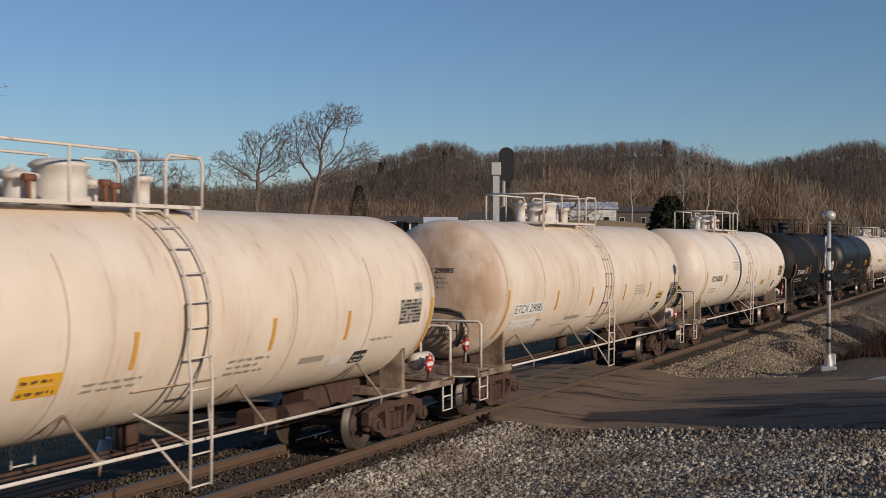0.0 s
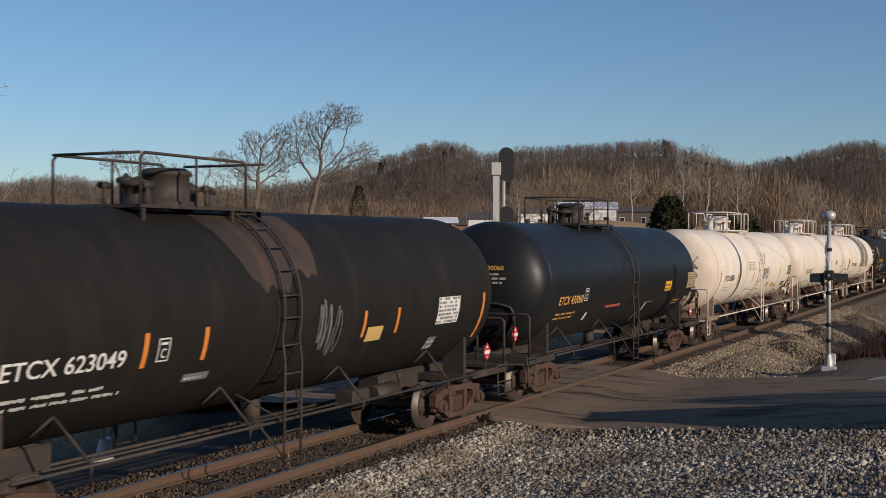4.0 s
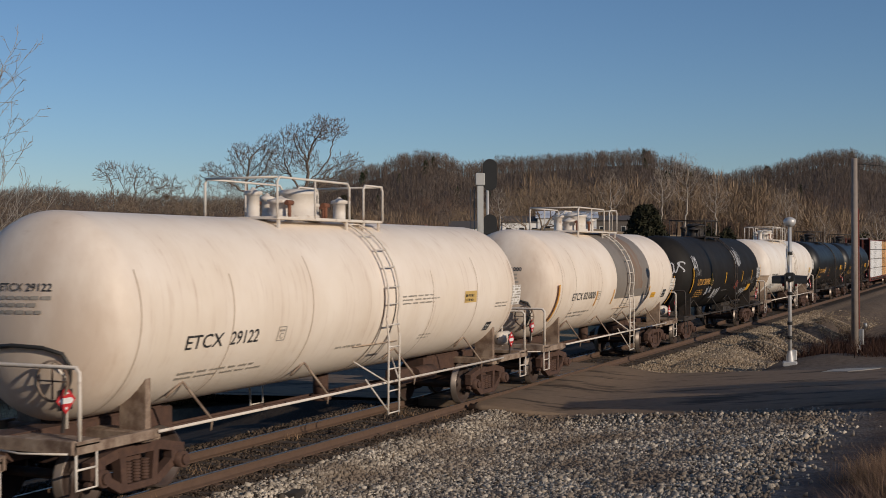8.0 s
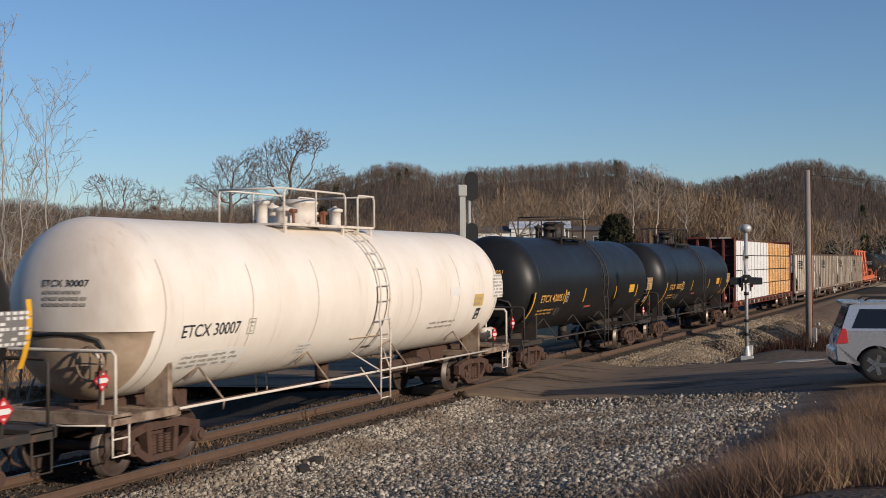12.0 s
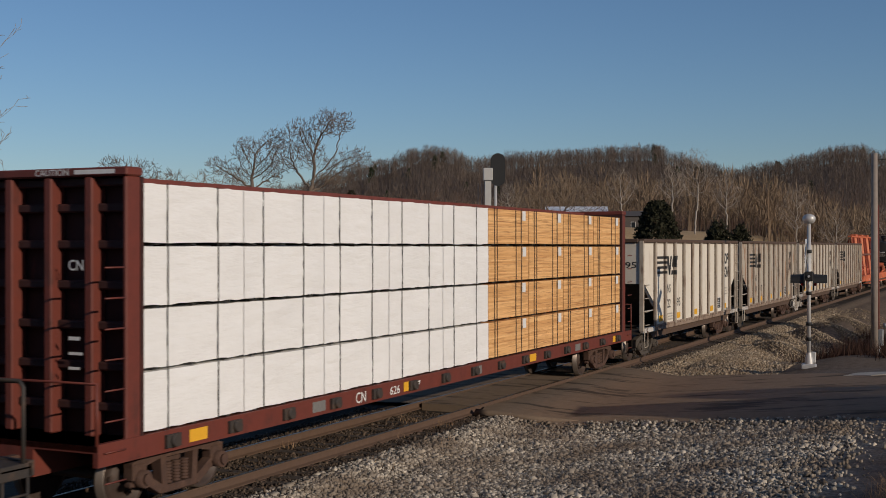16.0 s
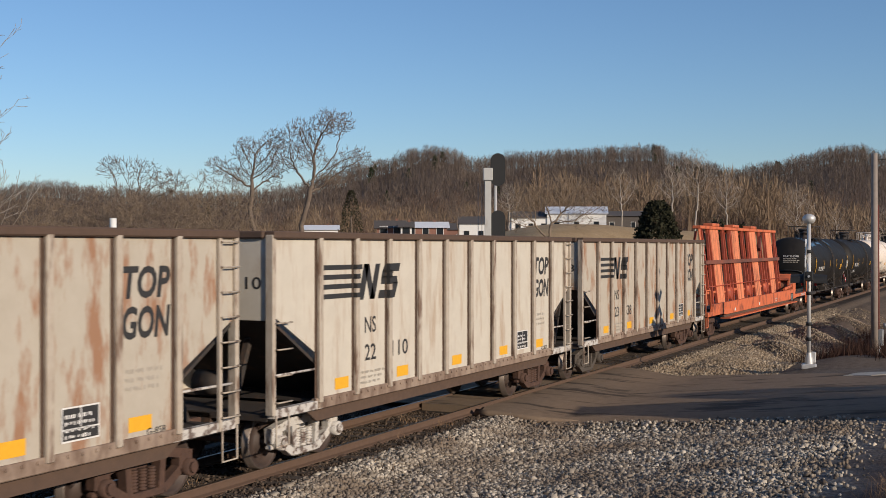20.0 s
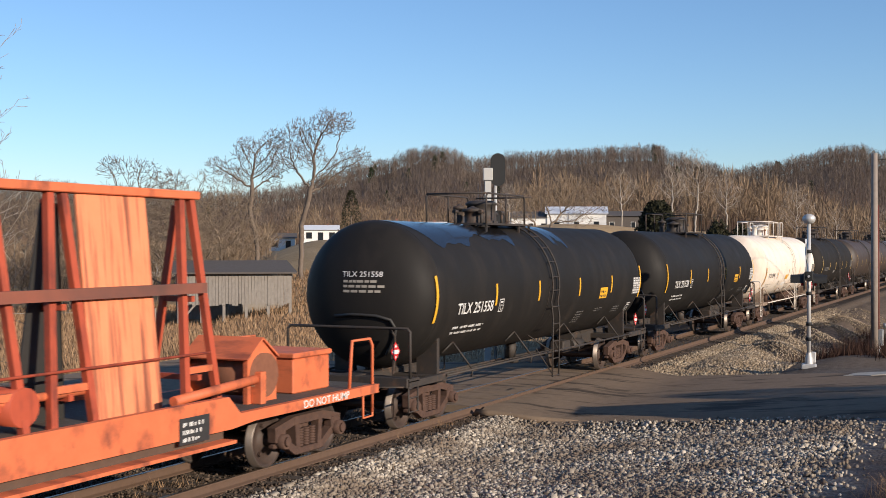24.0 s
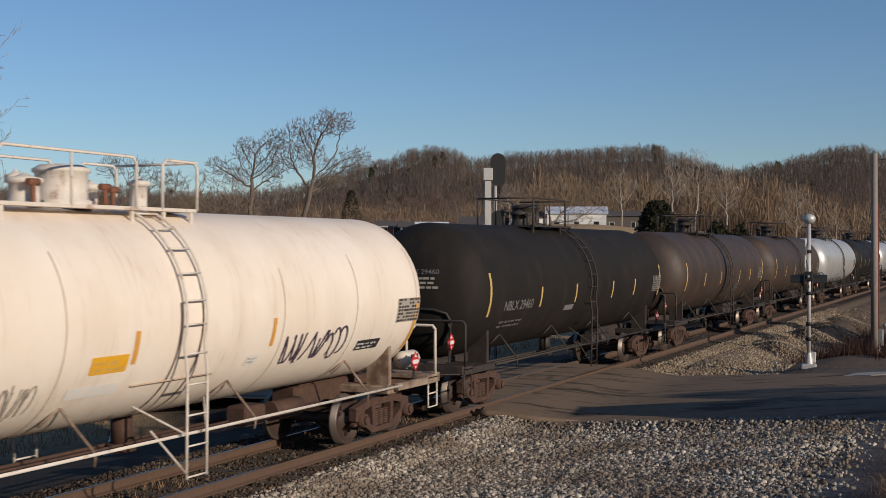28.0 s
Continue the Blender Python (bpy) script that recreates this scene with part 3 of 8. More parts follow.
# road over the crossing
def road():
    M["asphalt"] = surface("worn_asphalt", (0.245, 0.177, 0.122), (0.165, 0.119, 0.083), 0.9, scale=5.0, stain=(0.05, 0.039, 0.031), stain_at=(0.53, 0.62), stain_scale=(0.8, 0.16, 1), stain_amount=0.85, spec=0.12, relief=0.4, jitter=False)
    m = Mesh()
    ys = [-60, -40, -30, -22, -18, -15, -12, -11, -10, -9, -8, -7, -6, -5, -4, -3, -2.2, -1.6, -1.0, -0.86]
    n = 24
    rng = random.Random(3)
    vs = []
    for y in ys:
        e0, e1 = road_edges(y)
        for i in range(n + 1):
            e = (rng.uniform(-0.22, 0.22) if i in (0, n) else 0)
            vs.append((e0 + (e1 - e0) * i / n + e, y, road_z(y) + (-0.09 if i in (0, n) else rng.uniform(-0.008, 0.008))))
    m.add(vs, [(j * (n + 1) + i, j * (n + 1) + i + 1, (j + 1) * (n + 1) + i + 1, (j + 1) * (n + 1) + i) for j in range(len(ys) - 1) for i in range(n)], True)
    thing("road", Matrix(), "worn brown-grey asphalt road over the level crossing", "road", mesh=m, material="asphalt", fix=False, kind="structure")
    m = Mesh()
    m.add([(25.6, -0.66, -0.03), (36.4, -0.66, -0.03), (36.4, 0.66, -0.03), (25.6, 0.66, -0.03)], [(0, 1, 2, 3)])
    m.add([(25.6, 0.86, -0.03), (36.4, 0.86, -0.03), (36.4, 1.6, -0.06), (36.4, 16, -0.5), (25.6, 16, -0.5), (25.6, 1.6, -0.06)], [(0, 1, 2, 5), (5, 2, 3, 4)])
    m.box(25.6, 36.4, -0.66, 0.66, -0.2, -0.034)
    thing("road", Matrix(), "asphalt between and beyond the rails", "road", mesh=m, material="asphalt", kind="structure")


road()


# rails and sleepers
def track():
    M["rail"] = surface("rusty_rail_steel", (0.115, 0.068, 0.044), (0.075, 0.045, 0.03), 0.8, scale=6.0, relief=0.2, jitter=False)
    M["railhead"] = surface("worn_rail_head", (0.22, 0.17, 0.13), (0.15, 0.11, 0.085), 0.35, 0.8, scale=9.0, relief=0.05, jitter=False)
    M["tie"] = surface("weathered_sleeper_wood", (0.065, 0.048, 0.036), (0.04, 0.03, 0.023), 0.9, scale=9.0, stain=(0.16, 0.11, 0.075), relief=0.4)
    prof = [(-0.075, -0.17), (0.075, -0.17), (0.075, -0.155), (0.012, -0.13), (0.012, -0.04), (0.036, -0.03), (0.036, -0.004), (0.03, 0.0), (-0.03, 0.0), (-0.036, -0.004), (-0.036, -0.03), (-0.012, -0.04), (-0.012, -0.13), (-0.075, -0.155)]
    bed = thing("railway_track", Matrix(), "single railway track with rusty rails and wooden sleepers", "track", kind="structure")
    for y in (-0.753, 0.753):
        m = Mesh()
        n = len(prof)
        xs = (-60, 300, 900)
        vs = [(x, y + p, z) for x in xs for p, z in prof]
        m.add(vs, [(j * n + k, j * n + (k + 1) % n, (j + 1) * n + (k + 1) % n, (j + 1) * n + k) for j in range(len(xs) - 1) for k in range(n)])
        rail_ob = part("rail", m, "rail", bed)
        rail_ob.data.materials.append(M["railhead"])
        for p in rail_ob.data.polygons:
            if all(rail_ob.data.vertices[i].co.z > -0.0045 for i in p.vertices):
                p.material_index = 1
    tie = Mesh().box(-0.115, 0.115, -1.3, 1.3, -0.32, -0.172, 0.012).data("sleeper", "tie")
    plate = Mesh().box(-0.09, 0.09, -0.16, 0.16, -0.172, -0.16).data("tie_plate", "rail")
    for k in range(150):
        x = 6.0 + k * 0.53
        if 25.0 < x < 36.8:
            continue
        s = part("sleeper", tie, "tie", bed, at=pose(x + RNG.uniform(-0.03, 0.03), RNG.uniform(-0.05, 0.05), RNG.uniform(-0.012, 0.004), 0, 0, RNG.uniform(-1.5, 1.5)))
        if x < 40:
            part("tie_plate", plate, "rail", s, at=(0, -0.753, 0.0))



track()

# ---- stuff made of very many small pieces ----
def bulk(name, verts, faces, material, label, category, per=3):
    """One object of kind stuff from arrays of vertices and equal faces."""
    verts, faces = np.asarray(verts, dtype=np.float32), np.asarray(faces, dtype=np.int32)
    me = bpy.data.meshes.new(name)
    me.vertices.add(len(verts))
    me.vertices.foreach_set("co", verts.ravel())
    me.loops.add(faces.size)
    me.loops.foreach_set("vertex_index", faces.ravel())
    me.polygons.add(len(faces))
    me.polygons.foreach_set("loop_start", np.arange(0, faces.size, per, dtype=np.int32))
    me.update(calc_edges=True)
    me.materials.append(M[material])
    return tagged(new(name, me), label, category, kind="stuff")


def island_mat(name, a, b, rough=0.9, c=None, scale=0.0):
    m, t, s = nodes_of(name)
    g = t.nodes.new("ShaderNodeNewGeometry")
    col = blend(t, ramp(t, g.outputs["Random Per Island"], 0.0, 1.0), a, b)
    if c:
        n = noise_tex(t, tex_coord(t, (1, 1, 1), False), scale, 4)
        col = blend(t, ramp(t, n, 0.42, 0.66), col, c)
    t.links.new(col, s.inputs["Base Color"])
    s.inputs["Roughness"].default_value = rough
    s.inputs["Specular IOR Level"].default_value = 0.2
    return m


M["stones"] = island_mat("crushed_grey_stone", (0.055, 0.043, 0.034), (0.66, 0.575, 0.46), 0.9, (0.20, 0.155, 0.115), 0.5)
M["brown_stones"] = island_mat("dusty_brown_stone", (0.028, 0.02, 0.016), (0.17, 0.125, 0.09), 0.95, (0.055, 0.038, 0.028), 0.9)
M["tan_stones"] = island_mat("tan_gravel", (0.16, 0.12, 0.08), (0.52, 0.42, 0.30), 0.95, (0.26, 0.195, 0.13), 0.7)
M["dry_grass"] = island_mat("dry_grass_blades", (0.20, 0.12, 0.07), (0.38, 0.25, 0.145), 0.9)
M["brush"] = island_mat("dead_brush", (0.11, 0.066, 0.046), (0.28, 0.175, 0.118), 0.95)
M["far_wood"] = island_mat("bare_winter_woods", (0.07, 0.052, 0.042), (0.25, 0.195, 0.155), 0.95, (0.075, 0.053, 0.042), 0.05)
M["ridge_wood"] = island_mat("pale_grey_winter_crowns", (0.12, 0.095, 0.08), (0.34, 0.29, 0.25), 0.95, (0.15, 0.12, 0.1), 0.06)
M["low_wood"] = island_mat("reddish_brown_brush", (0.10, 0.062, 0.043), (0.27, 0.178, 0.125), 0.95, (0.19, 0.115, 0.078), 0.02)
M["mid_wood"] = island_mat("bare_tan_thicket", (0.13, 0.09, 0.06), (0.30, 0.22, 0.145), 0.95, (0.19, 0.13, 0.085), 0.05)
M["far_pine"] = island_mat("far_evergreens", (0.02, 0.03, 0.014), (0.05, 0.06, 0.03), 0.9)


def stones(name, n, place, size, material, label, seed):
    rng = np.random.RandomState(seed)
    x, y = place(rng, n)
    z = np.array([gz(a, b) for a, b in zip(x, y)])
    s = rng.uniform(size[0], size[1], n) * (1 + 0.5 * (rng.rand(n) > 0.93))
    base = np.array([(a, b, c) for c in (-0.55, 0.55) for a, b in ((-0.8, -0.7), (0.8, -0.7), (0.8, 0.7), (-0.8, 0.7))])
    v = base[None] * s[:, None, None] * rng.uniform(0.45, 1.15, (n, 8, 3))
    v *= rng.uniform(0.65, 1.35, (n, 1, 3))
    turn = rng.normal(0, 1, (n, 4))
    turn /= np.linalg.norm(turn, axis=1)[:, None]
    w, q = turn[:, :1, None], turn[:, None, 1:]
    cr = np.cross(np.broadcast_to(q, v.shape), v)
    v = v + 2 * (w * cr + np.cross(np.broadcast_to(q, v.shape), cr))
    v += np.stack([x, y, z + s * 0.3], -1)[:, None]
    f = np.array([(0, 3, 2), (0, 2, 1), (4, 5, 6), (4, 6, 7), (0, 1, 5), (0, 5, 4), (1, 2, 6), (1, 6, 5), (2, 3, 7), (2, 7, 6), (3, 0, 4), (3, 4, 7)])
    faces = (f[None] + 8 * np.arange(n)[:, None, None]).reshape(-1, 3)
    return bulk(name, v.reshape(-1, 3), faces, material, label, "gravel")


def yard_place(rng, n):
    x, y = rng.uniform(0, 1, 3 * n) ** 0.8 * 23 + 5, rng.uniform(-10.5, -1.35, 3 * n)
    e0 = 25.4 - 0.13 * np.maximum(0, -y - 1)
    ok = (x < e0 + rng.normal(-0.2, 0.25, 3 * n)) & ((y > -9.0 + rng.normal(0, 0.5, 3 * n)))
    return x[ok][:n], y[ok][:n]


def safe(place):
    def inner(rng, n):
        x, y = place(rng, n)
        reps = int(np.ceil(n / len(x)))
        x, y = np.tile(x, reps)[:n], np.tile(y, reps)[:n]
        return x + rng.uniform(-0.03, 0.03, n), y + rng.uniform(-0.03, 0.03, n)
    return inner


stones("yard_gravel", 90000, safe(yard_place), (0.018, 0.05), "stones", "crushed light grey stone beside the track", 1)
stones("track_ballast", 26000, lambda r, n: (np.where(r.rand(n) < 0.8, r.uniform(5, 25.2, n), r.uniform(36.8, 60, n)), r.uniform(-1.55, 2.2, n)), (0.016, 0.036), "brown_stones", "dusty brown ballast between the rails", 2)


def berm_place(rng, n):
    x, y = 35.5 + 45 * rng.uniform(0, 1, n) ** 1.7, rng.uniform(-5.6, -1.4, n)
    e1 = 36.6 - 0.42 * np.clip(-y - 1.2, 0, 9)
    ok = (x > e1 + 0.1) & (x < 74 + rng.normal(0, 4, n))
    return x[ok], y[ok]


stones("bank_gravel", 36000, safe(berm_place), (0.018, 0.042), "tan_stones", "tan gravel bank between the road and the rails", 3)


def blades(name, n, place, height, width, material, label, seed, lean=0.35, base=None):
    """Thin leaning blades or twigs."""
    rng = np.random.RandomState(seed)
    x, y = place(rng, n)
    n = len(x)
    z = np.array([gz(a, b) for a, b in zip(x, y)]) - 0.02
    h = rng.uniform(height[0], height[1], n)
    a, b = rng.uniform(0, 6.28, n), rng.uniform(0, 6.28, n)
    w = rng.uniform(width[0], width[1], n)
    tip = np.stack([x + np.cos(a) * h * lean * rng.rand(n), y + np.sin(a) * h * lean * rng.rand(n), z + h], -1)
    side = np.stack([np.cos(b) * w, np.sin(b) * w, np.zeros(n)], -1)
    root = np.stack([x, y, z], -1)
    v = np.stack([root - side, root + side, tip], 1).reshape(-1, 3)
    return bulk(name, v, np.arange(3 * n).reshape(-1, 3), material, label, "vegetation")


def clumps(cx, cy, r, n, rng, count):
    k = rng.randint(0, count, n)
    return cx[k] + rng.normal(0, 1, n) * r, cy[k] + rng.normal(0, 1, n) * r


def bank_weeds(rng, n):
    c = 130
    cx = rng.uniform(5.0, 22.0, c)
    cy = -11.0 - 0.07 * np.maximum(0, cx - 15.5) ** 1.9 - rng.uniform(0, 1, c) ** 1.2 * 2.8 + 0.25 * np.sin(cx * 1.7)
    return clumps(cx, cy, 0.21, n, rng, c)


blades("bank_grass", 30000, bank_weeds, (0.12, 0.48), (0.002, 0.006), "dry_grass", "dry tan winter grass on the bank", 4, 1.3)
blades("bank_brush", 46000, bank_weeds, (0.12, 0.55), (0.002, 0.006), "brush", "dead brown brush on the bank", 5, 1.6)


def polar(rng, n, az, r, power=1.0):
    """Scattered places by direction and plan radius, with the stretch of each."""
    a, d = np.radians(rng.uniform(az[0], az[1], n)), r[0] + (r[1] - r[0]) * rng.uniform(0, 1, n) ** power
    t = np.interp(d, NEAR_R, TRUE_R)
    t = np.where(d < 130, d, t)
    return t * np.cos(a), -12.05 + t * np.sin(a), t / d


def hollow_brush(rng, n):
    c = 60
    return clumps(rng.uniform(39, 62, c), rng.uniform(-9.5, -5.6, c), 0.45, n, rng, c)


M["red_brush"] = island_mat("dead_red_brown_brush", (0.035, 0.018, 0.013), (0.085, 0.045, 0.032), 0.95)
blades("hollow_brush", 14000, hollow_brush, (0.2, 0.7), (0.006, 0.016), "red_brush", "dark red-brown brush in the hollow", 6, 0.9)
blades("field_grass", 26000, lambda r, n: (r.uniform(8, 60, n), 9.0 + r.uniform(0, 1, n) ** 1.4 * 24), (0.1, 0.4), (0.008, 0.018), "dry_grass", "dry grass beyond the track", 7, 0.8)
blades("meadow_grass", 60000, lambda r, n: polar(r, n, (31, 54), (38, 100), 0.8)[:2], (0.15, 0.5), (0.02, 0.05), "dry_grass", "pale dry grass of the meadow", 9, 0.6)
blades("trackside_weeds", 700, lambda r, n: clumps(r.uniform(6, 24, 30), r.uniform(-1.9, 1.2, 30), 0.16, n, r, 30), (0.06, 0.22), (0.004, 0.01), "dry_grass", "dry weeds between the rails", 8, 0.9)


def woods(name, spots, material, label, seed, height, twigs=26, spread=0.3):
    """Bare upright trees: each a trunk and many thin branches that fan upwards. spots: arrays of x, y, scale."""
    rng = np.random.RandomState(seed)
    x, y, size = spots
    n = len(x)
    z = np.array([gz(a, b) for a, b in zip(x, y)])
    h = rng.uniform(height[0], height[1], n) * size
    lx, ly = rng.normal(0, 0.05, n) * h, rng.normal(0, 0.05, n) * h
    V = []
    for k in range(twigs + 2):
        if k < 2:
            b = np.full(n, k * 1.57) + rng.uniform(0, 3, n)
            w = h * 0.013
            f0, f1 = np.zeros(n), rng.uniform(0.75, 0.95, n)
            ox = oy = np.zeros(n)
            tx, ty = lx * f1, ly * f1
        else:
            b = rng.uniform(0, 6.28, n)
            w = h * rng.uniform(0.004, 0.010, n)
            f0 = rng.uniform(0.25, 0.85, n)
            f1 = np.minimum(1.0, f0 + rng.uniform(0.0, 0.24, n))
            aa = rng.uniform(0, 6.28, n)
            out = h * spread * np.sqrt(np.clip(1.08 - ((f1 - 0.6) / 0.42) ** 2, 0.04, 1)) * rng.uniform(0.25, 1.0, n)
            back = rng.uniform(0.1, 0.8, n)
            ox, oy = lx * f0 + np.cos(aa) * out * back, ly * f0 + np.sin(aa) * out * back
            tx, ty = lx * f1 + np.cos(aa) * out, ly * f1 + np.sin(aa) * out
        p = np.stack([x + ox, y + oy, z + f0 * h], -1)
        q = np.stack([x + tx, y + ty, z + f1 * h], -1)
        s = np.stack([np.cos(b) * w, np.sin(b) * w, np.zeros(n)], -1)
        V.append(np.stack([p - s, p + s, q], 1))
    v = np.concatenate(V, 0).reshape(-1, 3)
    return bulk(name, v, np.arange(len(v)).reshape(-1, 3), material, label, "woods")


woods("hill_woods", polar(np.random.RandomState(21), 19000, (-4, 52), (228, 408), 0.75), "far_wood", "bare brown winter woods on the hills", 22, (2.6, 6.2), 28, 0.36)
woods("ridge_woods", polar(np.random.RandomState(31), 1900, (-4, 52), (402, 434)), "ridge_wood", "bare pale grey trees along the ridge", 32, (4.0, 6.8), 64, 0.36)
woods("slope_brush", polar(np.random.RandomState(33), 9000, (-4, 52), (205, 300)), "low_wood", "reddish-brown brush at the foot of the hills", 34, (2.0, 4.6), 26, 0.5)
woods("field_thicket", polar(np.random.RandomState(23), 620, (33.5, 52), (98, 190)), "mid_wood", "tan thicket of bare trees beyond the field", 24, (2.4, 5.0), 110, 0.6)
woods("house_thicket", polar(np.random.RandomState(25), 420, (-4, 22), (185, 235)), "mid_wood", "bare tan trees behind the houses", 26, (7, 11.5), 70, 0.3)
woods("house_thicket", polar(np.random.RandomState(27), 150, (22, 33), (185, 235)), "mid_wood", "bare tan trees behind the houses", 28, (4.5, 7.5), 60, 0.3)


def evergreens(name, spots, seed, height, label):
    rng = np.random.RandomState(seed)
    V = []
    for x, y, size in zip(*spots):
        z, h = gz(x, y), rng.uniform(*height) * size
        k = 320
        t = rng.uniform(0, 1, k) ** 0.7
        r = (1 - t) ** 0.7 * h * 0.3 * rng.uniform(0.5, 1.1, k)
        a = rng.uniform(0, 6.28, k)
        p = np.stack([x + np.cos(a) * r, y + np.sin(a) * r, z + h * (0.08 + 0.92 * t)], -1)
        e = rng.normal(0, 0.045, (k, 3, 3)) * h
        V.append((p[:, None] + e).reshape(-1, 3))
    v = np.concatenate(V, 0)
    return bulk(name, v, np.arange(len(v)).reshape(-1, 3), "far_pine", label, "woods")


evergreens("far_evergreens", polar(np.random.RandomState(41), 34, (-4, 40), (260, 425)), 42, (3.2, 5.4), "scattered dark evergreens on the hills")
evergreens("ridge_evergreens", polar(np.random.RandomState(45), 3, (15.2, 15.5), (408, 424)), 46, (4.5, 5.2), "dark evergreens standing over the ridge")
evergreens("house_evergreens", polar(np.random.RandomState(43), 16, (-4, 7.2), (180, 205)), 44, (6, 9), "dark evergreens beside the houses")


# ---- trees ----
def spot(az, r):
    """A place by its direction (degrees from +x towards +y) and distance from where the camera stands."""
    r = far_r(r)
    x, y = r * math.cos(radians(az)), -12.05 + r * math.sin(radians(az))
    return x, y, gz(x, y)


M["bark"] = surface("grey_brown_bark", (0.17, 0.13, 0.10), (0.10, 0.075, 0.055), 0.9, scale=6.0, relief=0.4)
M["pale_bark"] = surface("pale_sycamore_bark", (0.42, 0.37, 0.31), (0.26, 0.21, 0.17), 0.85, scale=3.0, relief=0.3)
M["tan_bark"] = surface("tan_bark", (0.24, 0.18, 0.125), (0.14, 0.10, 0.07), 0.9, scale=6.0, relief=0.4)
M["tan_twig"] = surface("tan_twigs", (0.25, 0.185, 0.125), (0.17, 0.12, 0.08), 0.9, scale=3.0, relief=0.0)
M["pale_twig"] = surface("pale_twigs", (0.34, 0.28, 0.22), (0.24, 0.185, 0.14), 0.9, scale=3.0, relief=0.0)
M["twig"] = surface("brown_twigs", (0.20, 0.145, 0.105), (0.13, 0.09, 0.065), 0.9, scale=3.0, relief=0.0)


def tree_parts(t, nodes, parent, tip, bark, fine, trunk_r):
    """Limbs along a grown skeleton: thick ones are the trunk, the rest limbs and twigs."""
    n = len(nodes)
    load = np.zeros(n)
    kids = [[] for _ in range(n)]
    for i in range(n - 1, 0, -1):
        load[i] = max(load[i], 1.0)
        load[parent[i]] += load[i]
        kids[parent[i]].append(i)
    rad = np.maximum(fine, trunk_r * (load / max(load[0], 1)) ** 0.5)
    trunk, limbs, twigs = Mesh(), Mesh(), Mesh()
    stack = [(c, [nodes[0]], [rad[0]]) for c in kids[0]]
    while stack:
        i, pts, rs = stack.pop()
        while True:
            pts, rs = pts + [nodes[i]], rs + [rad[i]]
            if not kids[i]:
                break
            best = max(kids[i], key=lambda c: load[c])
            for c in kids[i]:
                if c != best:
                    stack.append((c, [nodes[i]], [rad[c]]))
            i = best
        r0 = max(rs)
        m = trunk if r0 > trunk_r * 0.55 else (limbs if r0 > trunk_r * 0.17 else twigs)
        sides = 7 if m is trunk else (5 if m is limbs else 3)
        vs, s = [], None
        for k, p in enumerate(pts):
            p = Vector(p)
            d = (Vector(pts[min(k + 1, len(pts) - 1)]) - Vector(pts[max(k - 1, 0)])).normalized()
            s = (s - d * s.dot(d)).normalized() if s else d.orthogonal().normalized()
            u = d.cross(s)
            vs += [p + (s * math.cos(2 * math.pi * q / sides) + u * math.sin(2 * math.pi * q / sides)) * rs[k] for q in range(sides)]
        m.add(vs, [(k * sides + q, k * sides + (q + 1) % sides, (k + 1) * sides + (q + 1) % sides, (k + 1) * sides + q) for k in range(len(pts) - 1) for q in range(sides)], True)
    part("trunk", trunk, bark, t, fix=False)
    tagged(part("limb_tangle", limbs, bark, t, fix=False), kind="stuff")
    tagged(part("twig_spray", twigs, tip, t, fix=False), kind="stuff")


